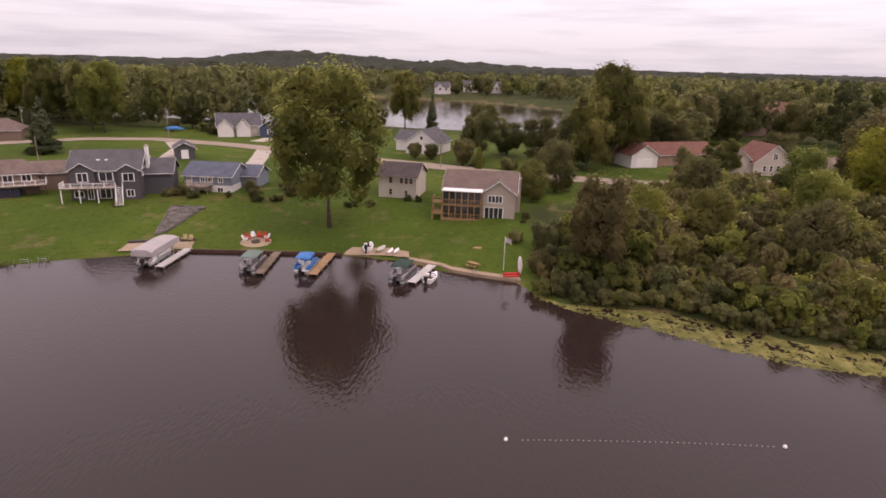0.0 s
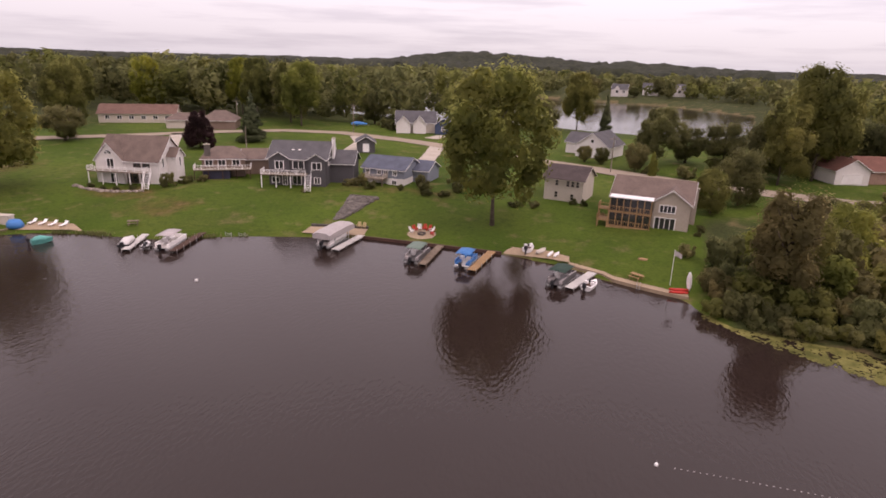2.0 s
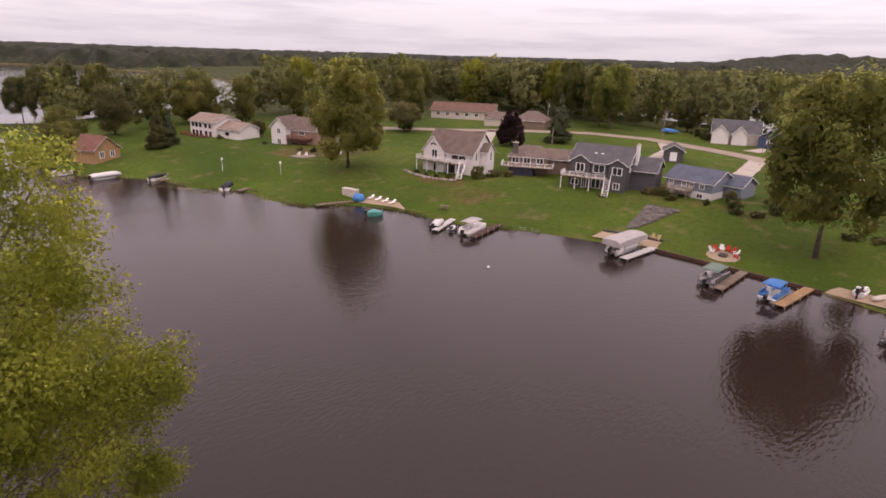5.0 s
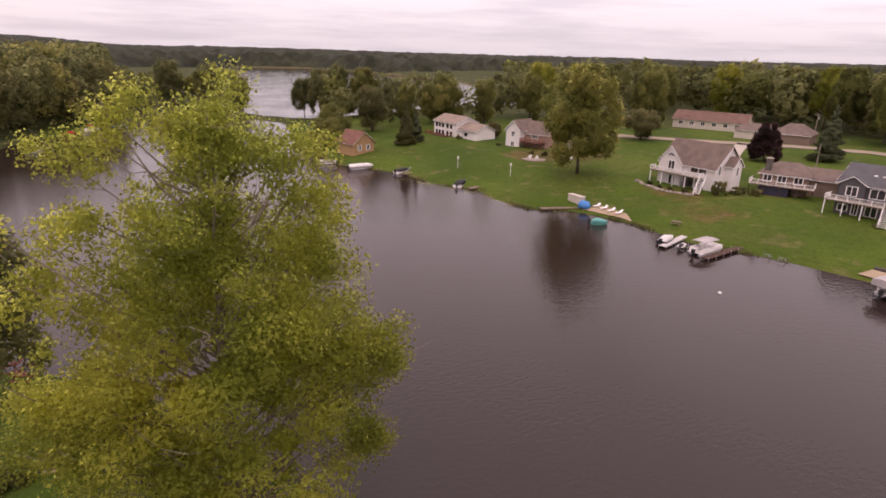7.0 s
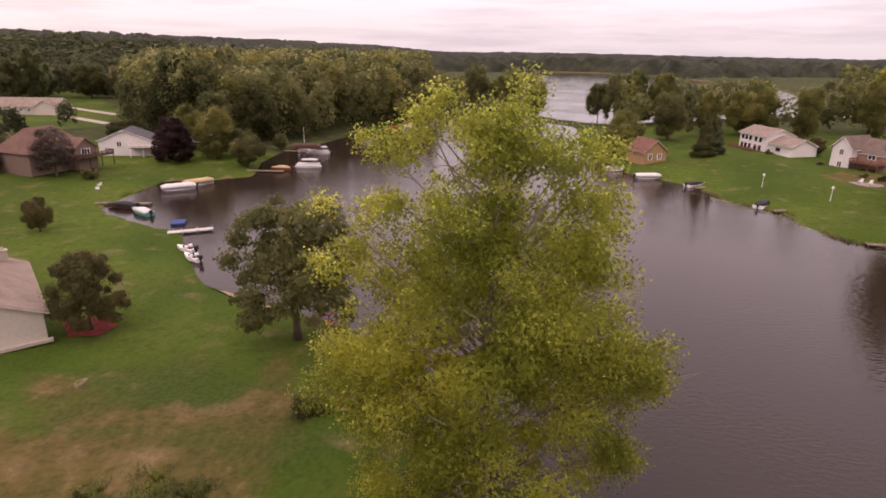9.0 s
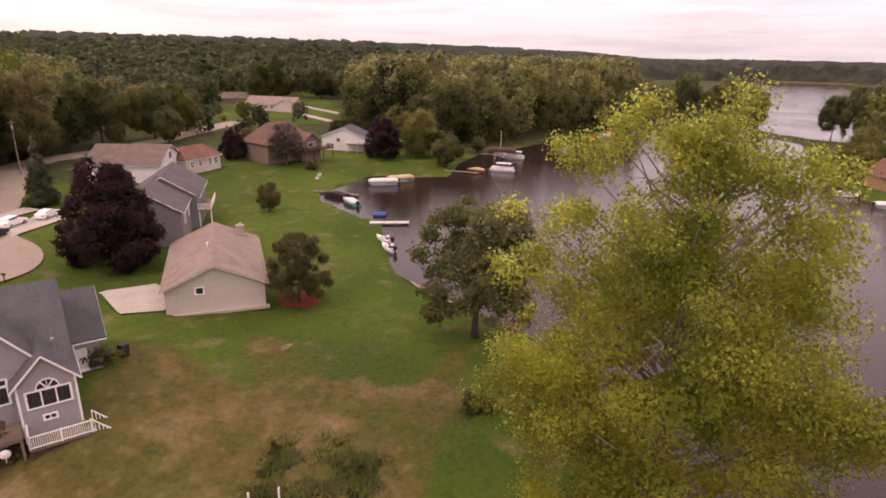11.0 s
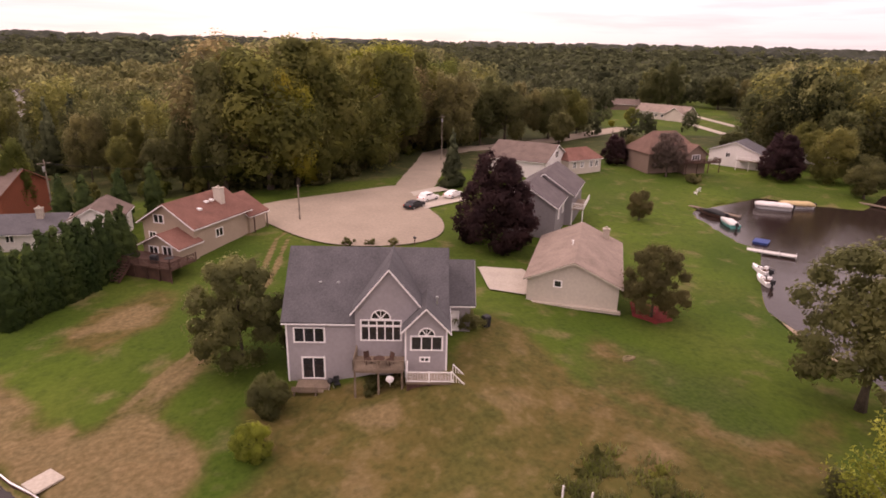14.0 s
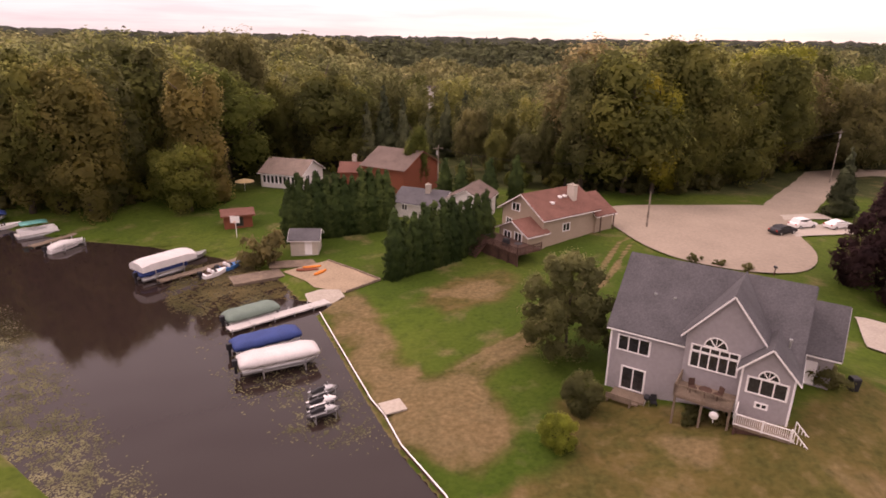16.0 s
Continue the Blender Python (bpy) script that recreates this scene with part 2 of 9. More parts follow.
def g_ramp(src, p0, c0, p1, c1):
    node = gn.new("ShaderNodeValToRGB")
    node.color_ramp.elements[0].position, node.color_ramp.elements[0].color = p0, rgba(c0)
    node.color_ramp.elements[1].position, node.color_ramp.elements[1].color = p1, rgba(c1)
    gl.new(src, node.inputs[0])
    return node.outputs[0]


def g_mix(fac, a, b, kind="MIX"):
    node = gn.new("ShaderNodeMix")
    node.data_type, node.blend_type = "RGBA", kind
    if isinstance(fac, float):
        node.inputs[0].default_value = fac
    else:
        gl.new(fac, node.inputs[0])
    gl.new(a, node.inputs[6])
    gl.new(b, node.inputs[7])
    return node.outputs[2]


def g_attr(name):
    node = gn.new("ShaderNodeAttribute")
    node.attribute_name = name
    return node.outputs["Fac"]


def g_math(op, a, b):
    node = gn.new("ShaderNodeMath")
    node.operation = op
    node.use_clamp = True
    gl.new(a, node.inputs[0])
    if isinstance(b, float):
        node.inputs[1].default_value = b
    else:
        gl.new(b, node.inputs[1])
    return node.outputs[0]


n_big, n_mid, n_fine = g_noise(0.035), g_noise(0.25, 6), g_noise(2.2, 6)
lawn = g_mix(0.5, g_ramp(n_big, 0.38, (0.026, 0.055, 0.006), 0.62, (0.088, 0.128, 0.016)), g_ramp(n_fine, 0.3, (0.038, 0.067, 0.007), 0.7, (0.075, 0.114, 0.015)))
lawn = g_mix(g_ramp(g_noise(0.075, 5), 0.45, (0, 0, 0), 0.70, (0.36, 0.36, 0.36)), lawn, g_ramp(n_fine, 0.3, (0.080, 0.090, 0.018), 0.7, (0.122, 0.128, 0.030)))
dry = g_mix(0.5, g_ramp(n_mid, 0.38, (0.072, 0.056, 0.016), 0.62, (0.142, 0.090, 0.034)), g_ramp(n_fine, 0.3, (0.078, 0.058, 0.018), 0.7, (0.132, 0.090, 0.036)))
dry = g_mix(g_ramp(g_noise(0.11, 5), 0.48, (0, 0, 0), 0.68, (0.45, 0.45, 0.45)), dry, g_ramp(n_fine, 0.3, (0.048, 0.056, 0.015), 0.7, (0.100, 0.098, 0.028)))
n_tuft = g_noise(0.75, 8)
dry = g_mix(g_ramp(n_tuft, 0.40, (0.5, 0.5, 0.5), 0.50, (0, 0, 0)), dry, g_ramp(n_fine, 0.35, (0.040, 0.040, 0.012), 0.65, (0.082, 0.074, 0.024)))
dry = g_mix(g_ramp(n_tuft, 0.56, (0, 0, 0), 0.68, (0.6, 0.6, 0.6)), dry, g_ramp(n_fine, 0.3, (0.13, 0.09, 0.040), 0.7, (0.21, 0.145, 0.072)))
lawn = g_mix(g_ramp(n_tuft, 0.36, (0.5, 0.5, 0.5), 0.50, (0, 0, 0)), lawn, g_ramp(n_fine, 0.3, (0.026, 0.048, 0.007), 0.7, (0.050, 0.078, 0.012)))
soil = g_ramp(n_fine, 0.3, (0.17, 0.115, 0.062), 0.7, (0.31, 0.212, 0.125))
rough_and_shade = g_mix(0.5, g_ramp(n_mid, 0.35, (0.028, 0.038, 0.012), 0.65, (0.065, 0.075, 0.024)), g_ramp(n_fine, 0.3, (0.022, 0.030, 0.010), 0.7, (0.080, 0.085, 0.03)))


def g_mask(name, edge):
    """A mask with an edge broken up by noise."""
    raw = g_math("ADD", g_attr(name), g_math("MULTIPLY", n_mid, edge))
    node = gn.new("ShaderNodeMapRange")
    node.inputs[1].default_value, node.inputs[2].default_value = 0.24 + edge * 0.38, 0.56 + edge * 0.60
    gl.new(raw, node.inputs[0])
    return node.outputs[0]


g_col = g_mix(g_mask("rough", 0.35), lawn, rough_and_shade)
g_col = g_mix(g_mask("dry", 0.9), g_col, dry)
g_col = g_mix(g_mask("soil", 1.3), g_col, soil)
gl.new(g_col, gb.inputs["Base Color"])
g_bump = gn.new("ShaderNodeBump")
g_bump.inputs["Strength"].default_value, g_bump.inputs["Distance"].default_value = 0.7, 0.08
gl.new(n_fine, g_bump.inputs["Height"])
gl.new(g_bump.outputs[0], gb.inputs["Normal"])
M["ground"] = gm

# lake water: brown and clear-surfaced, with small wind ripples
wm = bpy.data.materials.new("lake_water")
wm.use_nodes = True
n, l = wm.node_tree.nodes, wm.node_tree.links
b = n["Principled BSDF"]
b.inputs["Base Color"].default_value = (0.026, 0.017, 0.014, 1)
b.inputs["Roughness"].default_value, b.inputs["IOR"].default_value = 0.05, 1.333
geo = n.new("ShaderNodeNewGeometry")
mp = n.new("ShaderNodeMapping")
mp.inputs["Rotation"].default_value, mp.inputs["Scale"].default_value = (0, 0, radians(25)), (1.0, 0.45, 1)
l.new(geo.outputs["Position"], mp.inputs[0])
wv1, wv2 = n.new("ShaderNodeTexNoise"), n.new("ShaderNodeTexNoise")
wv1.inputs["Scale"].default_value, wv1.inputs["Detail"].default_value = 2.5, 2
wv2.inputs["Scale"].default_value, wv2.inputs["Detail"].default_value = 0.03, 3
l.new(mp.outputs[0], wv1.inputs["Vector"])
l.new(geo.outputs["Position"], wv2.inputs["Vector"])
calm = n.new("ShaderNodeMapRange")
calm.inputs[1].default_value, calm.inputs[2].default_value, calm.inputs[3].default_value, calm.inputs[4].default_value = 0.38, 0.62, 0.35, 0.75
l.new(wv2.outputs[0], calm.inputs[0])
bp = n.new("ShaderNodeBump")
bp.inputs["Distance"].default_value = 0.070
lee = n.new("ShaderNodeSeparateXYZ")        # sheltered water in the south-east
l.new(geo.outputs["Position"], lee.inputs[0])
lee_y = n.new("ShaderNodeMapRange")
for k, v in enumerate((-40.0, 25.0, 0.10, 1.0)):
    lee_y.inputs[k + 1].default_value = v
l.new(lee.outputs[1], lee_y.inputs[0])
lee_x = n.new("ShaderNodeMapRange")
for k, v in enumerate((-40.0, -8.0, 1.0, 0.0)):
    lee_x.inputs[k + 1].default_value = v
l.new(lee.outputs[0], lee_x.inputs[0])
lee_max = n.new("ShaderNodeMath")
lee_max.operation = "MAXIMUM"
l.new(lee_x.outputs[0], lee_max.inputs[0])
l.new(lee_y.outputs[0], lee_max.inputs[1])
lee_m = n.new("ShaderNodeMath")
lee_m.operation = "MULTIPLY"
l.new(calm.outputs[0], lee_m.inputs[0])
l.new(lee_max.outputs[0], lee_m.inputs[1])
l.new(lee_m.outputs[0], bp.inputs["Strength"])
l.new(wv1.outputs[0], bp.inputs["Height"])
l.new(bp.outputs[0], b.inputs["Normal"])
M["water"] = wm


# ---- mesh building ----
class Build:
    """Collects boxes, tubes and faces for one mesh."""

    def __init__(self):
        self.v, self.f = [], []

    def face(self, *pts):
        k = len(self.v)
        self.v += [tuple(p) for p in pts]
        self.f.append(tuple(range(k, k + len(pts))))
        return self

    def box(self, x0, x1, y0, y1, z0, z1, m=None):
        k = len(self.v)
        pts = [Vector((x, y, z)) for z in (z0, z1) for y in (y0, y1) for x in (x0, x1)]
        self.v += [tuple(m @ p) if m else tuple(p) for p in pts]
        self.f += [tuple(k + i for i in q) for q in ((0, 2, 3, 1), (4, 5, 7, 6), (0, 1, 5, 4), (2, 6, 7, 3), (0, 4, 6, 2), (1, 3, 7, 5))]
        return self

    def beam(self, a, b, w=0.1, h=None):
        """A square bar from a to b."""
        a, b = Vector(a), Vector(b)
        d = b - a
        q = d.to_track_quat("Y", "Z").to_matrix().to_4x4()
        h = h or w
        return self.box(-w / 2, w / 2, 0, d.length, -h / 2, h / 2, Matrix.Translation(a) @ q)

    def tube(self, pts, radii, sides=8, cap=True):
        k = len(self.v)
        pts = [Vector(p) for p in pts]
        for i, p in enumerate(pts):
            d = (pts[min(i + 1, len(pts) - 1)] - pts[max(i - 1, 0)]).normalized()
            side = d.orthogonal().normalized()
            up = d.cross(side)
            for s in range(sides):
                a = 2 * math.pi * s / sides
                self.v.append(tuple(p + (side * math.cos(a) + up * math.sin(a)) * radii[i]))
        for i in range(len(pts) - 1):
            for s in range(sides):
                t2 = (s + 1) % sides
                self.f.append((k + i * sides + s, k + i * sides + t2, k + (i + 1) * sides + t2, k + (i + 1) * sides + s))
        if cap:
            self.f.append(tuple(k + s for s in reversed(range(sides))))
            self.f.append(tuple(k + (len(pts) - 1) * sides + s for s in range(sides)))
        return self

    def loft(self, rings, close=True):
        """Skins rings of equal point counts."""
        k, c = len(self.v), len(rings[0])
        for r in rings:
            self.v += [tuple(p) for p in r]
        for i in range(len(rings) - 1):
            for s in range(c):
                t2 = (s + 1) % c
                self.f.append((k + i * c + s, k + i * c + t2, k + (i + 1) * c + t2, k + (i + 1) * c + s))
        if close:
            self.f.append(tuple(k + s for s in reversed(range(c))))
            self.f.append(tuple(k + (len(rings) - 1) * c + s for s in range(c)))
        return self

    def mesh(self, name, mat, smooth=False):
        me = bpy.data.meshes.new(name)
        me.from_pydata(self.v, [], self.f)
        me.materials.append(mat)
        if smooth:
            me.polygons.foreach_set("use_smooth", [True] * len(me.polygons))
        me.update()
        return me


def thing(name, m, label, category, group="", kind=""):
    ob = new(name)
    ob.matrix_world = m
    return tagged(ob, label, category, group, kind)


def part(name, build, mat, parent, label="", smooth=False):
    ob = new(name, build.mesh(name, mat, smooth))
    ob.parent = parent
    return tagged(ob, label)


def solid(name, build, mat, m, label, category, group="", kind="", smooth=False):
    ob = new(name, build.mesh(name, mat, smooth))
    ob.matrix_world = m
    return tagged(ob, label, category, group, kind)


# ---- the land ----
BAY = [(62, 59), (51.2, 61), (46, 62.4), (41.4, 64.2), (35.8, 67.4), (31.5, 70.9), (25.3, 72.4), (16, 74.2), (12.4, 78), (11.6, 81.6), (1.4, 85.2), (-7.3, 90.4), (-16, 92.2), (-25, 92.2), (-41, 92),
       (-50, 89.4), (-60, 86), (-73, 78.5), (-87, 76.5), (-97, 73), (-102, 63.6), (-114, 60.5), (-120, 62.4), (-130, 54.6), (-147, 50.4), (-158, 39),
       (-200, 34), (-262, 40), (-276, 30), (-286, 8), (-262, -22), (-225, -45), (-196, -54), (-181, -60.5), (-160, -61), (-141, -56), (-134, -65),
       (-133, -74), (-115, -73.5), (-106, -74), (-96.5, -58.6), (-94, -51), (-78, -41.4), (-71, -36.5), (-67, -28), (-60, -14), (-47, 0), (-37, 5), (-25, 3),
       (-14, -8), (-6, -21), (0.3, -34.0), (3.8, -39.2), (7.0, -45.4), (15.8, -63.4), (14.4, -67.5), (19, -68), (23, -74), (27, -78), (34, -82.5), (39, -84.5),
       (48.7, -87.5), (62, -89.6), (73, -93.5), (80, -96.5), (100, -106), (118, -96), (108, -74), (80, -68), (56, -50), (36, -38.2), (27, -32.2), (21, -18),
       (30, -5), (45, 5), (75, 15), (92, 35), (76, 50)]
LAKE_N = [(-150, 305), (-95, 300), (-40, 296), (36, 276), (62, 330), (86, 452), (30, 530), (-60, 560), (-190, 575), (-260, 480), (-215, 360)]
LAKE_W = [(-300, 27), (-272, 51), (-300, 106), (-316, 122), (-322, 190), (-440, 235), (-700, 300), (-1030, 190), (-1035, 90), (-620, 53)]


def signed(poly, X, Y):
    """Distance to a polygon's outline, negative inside."""
    best = np.full(X.shape, 1e9)
    inside = np.zeros(X.shape, bool)
    for (ax, ay), (bx, by) in zip(poly, poly[1:] + poly[:1]):
        ex, ey = bx - ax, by - ay
        t = np.clip(((X - ax) * ex + (Y - ay) * ey) / (ex * ex + ey * ey), 0, 1)
        best = np.minimum(best, (X - ax - t * ex) ** 2 + (Y - ay - t * ey) ** 2)
        cross = ((ay > Y) != (by > Y))
        with np.errstate(divide="ignore", invalid="ignore"):
            inside ^= cross & (X < (bx - ax) * (Y - ay) / ((by - ay) or 1e-9) + ax)
    d = np.sqrt(best)
    return np.where(inside, -d, d)


def ease(a, b, x):
    t = np.clip((x - a) / (b - a), 0, 1)
    return t * t * (3 - 2 * t)


def shore(X, Y):
    d = signed(BAY, X, Y)
    for p in (LAKE_N, LAKE_W):
        d = np.minimum(d, signed(p, X, Y))
    return d


def ground(X, Y):
    X, Y = np.asarray(X, float), np.asarray(Y, float)
    d = shore(X, Y)
    north = ease(5, 50, Y) * (1 - ease(10, 22, X) * (1 - ease(95, 120, Y)))
    rise = north * (0.13 * np.minimum(d, 24) + 0.028 * np.clip(d - 24, 0, 60)) + (1 - north) * (0.052 * np.minimum(d, 46))
    z = np.where(d > 0, 0.38 * np.minimum(d / 0.7, 1) + rise, np.maximum(d * 0.35, -1.6))
    z = z + 1.7 * np.exp(-((X + 31) ** 2 + (Y + 45) ** 2) / 64) * (d > 0)
    z = z + 1.5 * np.exp(-((X + 25) ** 2 + (Y + 37.5) ** 2) / 38) * (d > 0)
    r = np.hypot(X, Y)
    far = ease(700, 2600, r)
    z = z + far * (2 + 2.5 * np.sin(X / 410 + 1.3) * np.cos(Y / 530) + 2 * np.sin(X / 190 + Y / 260)) * (d > 0)
    z = z + (30 * np.exp(-((X + 430) / 190) ** 2 - ((Y - 1700) / 200) ** 2) + 24 * np.exp(-((X + 120) / 330) ** 2 - ((Y - 1900) / 240) ** 2)) * (d > 0)
    z = z + 26 * ease(420, 1100, r) * ease(-180, -560, Y) * (d > 0)
    return z


def gz(x, y):
    return float(ground(np.array([x]), np.array([y]))[0])


def blob(X, Y, pts, soft=2.0):
    """1 inside a polygon, falling off over the given width."""
    return ease(soft, -soft, 0) * 0 + 1 - ease(-soft, soft, signed(pts, X, Y))


def line_mask(X, Y, pts, w):
    best = np.full(X.shape, 1e9)
    for (ax, ay), (bx, by) in zip(pts[:-1], pts[1:]):
        ex, ey = bx - ax, by - ay
        t = np.clip(((X - ax) * ex + (Y - ay) * ey) / (ex * ex + ey * ey), 0, 1)
        best = np.minimum(best, np.hypot(X - ax - t * ex, Y - ay - t * ey))
    return 1 - ease(w * 0.5, w * 1.5, best)


# dry grass and bare soil, by outline and strength
DRY = [(0.95, [(15.8, -65.8), (15.1, -69.4), (11.1, -68.0), (8.3, -59.9), (4.7, -51.3), (2.4, -49.4), (-0.5, -51.2), (-8.4, -58.3), (-9.2, -56.6), (-2.6, -47.9), (-4.5, -44.9), (-4.6, -40.5), (-2.3, -36.2), (3.6, -39.1)]),
       (0.88, [(-8.8, -45.1), (-13.3, -46.7), (-18.2, -42.9), (-25.2, -38.8), (-35.6, -45.8), (-36.8, -42.7), (-35.3, -34.4), (-37.4, -26.1), (-36.2, -17.6), (-28, -12), (-16, -12), (-7, -24), (-3, -32), (-5.5, -34.8), (-9.7, -38.2)]),
       (0.5, [(-46.3, -41.8), (-41.5, -28.4), (-41.2, -20.5), (-53.4, -19.6), (-43.0, -13.6), (-32.3, -13.7), (-32.5, -20.9), (-38.2, -34.5)]), (0.7, [(-7, -77), (1, -72), (4, -66), (1, -63), (-6, -66), (-9, -72)]), (0.46, [(-90, 87), (-83, 97), (-75, 94), (-78, 85)]), (0.62, [(-146, 80), (-132, 82), (-129, 96), (-130, 108), (-137, 110), (-150, 90)]), (0.6, [(-105, 92), (-100, 90), (-89, 92.5), (-88, 98), (-96, 98)]), (0.4, [(-57, 112), (-40, 114), (-32, 112), (-30, 120), (-46, 121), (-58, 118)])]
SOIL = [(0.40, DRY[0][1]), (0.74, [(3.3, -49.0), (0.4, -48.8), (2.2, -43.5), (3.7, -40.8), (7.2, -47.0)]), (0.44, [(2.1, -68.0), (-3.9, -73.2), (-8.3, -71.3), (-4.2, -66.7)]),
        (0.6, [(-16.8, -39.8), (-20.0, -38.6), (-18.8, -36.6), (-16.6, -37.4)]), (0.62, [(-0.7, -47.5), (-2.7, -47.4), (-2.8, -45.5), (-0.8, -45.4)])]
FIELD = [(-229.7, -225.7), (-356.9, -299.9), (-359.8, -245.4), (-251.9, -151.9), (-201.0, -132.6), (-183.4, -149.2), (-183.2, -171.7)]
# lawn near the cottonwood and oak where tree shade is painted in
SHADE_PATCH = [(-46.7, -41.5), (-52.1, -27.5), (-47.9, -12.2), (-33.1, -8.1), (-28.8, -30.7), (-40.0, -39.6)]
TRACKS = [[(-29.9, -91.5), (-25.1, -86.9), (-19.6, -75.3), (-12.0, -62.4), (-5.5, -55.6), (0.4, -50.3)], [(-31.1, -90.3), (-26.5, -85.9), (-21.0, -74.5), (-13.4, -61.4), (-6.7, -54.4), (-0.8, -49.1)]]


def build_ground():
    a, cnt = 70.0, 300
    g = a * np.sinh(np.linspace(-1, 1, cnt) * math.asinh(3600 / a))
    # finer cells in the yards near the camera
    g_x = np.concatenate([g[g < -46], np.arange(-46, 24, 0.62), g[g > 24]])
    g_y = np.concatenate([g[g < -92], np.arange(-92, -14, 0.62), g[g > -14]])
    X, Y = np.meshgrid(g_x, g_y)
    # draw the vertices beside the water on to the shoreline
    d, e = shore(X, Y), 0.02
    gx, gy = (shore(X + e, Y) - d) / e, (shore(X, Y + e) - d) / e
    cell = np.hypot(*np.meshgrid(np.gradient(g_x), np.gradient(g_y))) / 1.42
    pull = np.where((np.abs(d) < 0.5 * cell) & (np.hypot(X, Y) < 330), d, 0)
    X, Y = X - gx * pull, Y - gy * pull
    Z = ground(X, Y)
    Z = np.where(pull != 0, 0.12, Z)
    near = np.hypot(X, Y) < 320
    for k in (0.11, 0.37):
        Z += np.where(near & (Z > 0.5), 0.05 * np.sin(X * k * 2 + 1) * np.cos(Y * k * 1.7), 0)
    me = bpy.data.meshes.new("ground")
    v = np.stack([X.ravel(), Y.ravel(), Z.ravel()], 1)
    i = np.arange(X.size).reshape(X.shape)
    q = np.stack([i[:-1, :-1].ravel(), i[:-1, 1:].ravel(), i[1:, 1:].ravel(), i[1:, :-1].ravel()], 1)
    me.from_pydata(v.tolist(), [], q.tolist())
    me.polygons.foreach_set("use_smooth", np.ones(len(q), bool))
    d = shore(X, Y)
    r = np.hypot(X, Y)
    dryness = np.zeros(X.shape)
    soilness = np.zeros(X.shape)
    for k, p in DRY:
        dryness = np.maximum(dryness, k * blob(X, Y, p, 2.2))
    for k, p in SOIL:
        soilness = np.maximum(soilness, k * blob(X, Y, p, 1.6))
    for p in TRACKS:
        soilness = np.maximum(soilness, 0.78 * line_mask(X, Y, p, 0.20))
        dryness = np.maximum(dryness, 0.40 * line_mask(X, Y, p, 0.45))
    soilness = np.maximum(soilness, 1.0 * (d < -0.3))
    wild_shade = ease(200, 330, r)
    wild_shade = np.maximum(wild_shade, ease(13, 19, X) * ease(30, 50, Y) * (1 - ease(105, 125, Y)))
    wild_shade = np.maximum(wild_shade, ease(-114, -128, Y) * (X < 60))
    wild_shade = np.maximum(wild_shade, ease(-165, -185, X) * (Y < -45))
    # tree shade put into the lawn's colour, as part-strength dark rough grass
    wild_shade = np.maximum(wild_shade, 0.36 * blob(X, Y, SHADE_PATCH, 6.0))
    wild_shade = wild_shade * (1 - blob(X, Y, FIELD, 6.0))
    for name, vals in (("dry", dryness), ("soil", soilness), ("rough", wild_shade)):
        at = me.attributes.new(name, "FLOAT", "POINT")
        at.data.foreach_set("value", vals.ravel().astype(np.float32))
    me.materials.append(M["ground"])
    return tagged(new("ground", me), "mown green lawns, dry grass and woodland floor", "ground", kind="structure")


build_ground()
solid("water", Build().face((-1400, -200, 0), (300, -200, 0), (300, 700, 0), (-1400, 700, 0)), M["water"], Matrix(), "dark brown lake water with small ripples", "water", kind="structure")


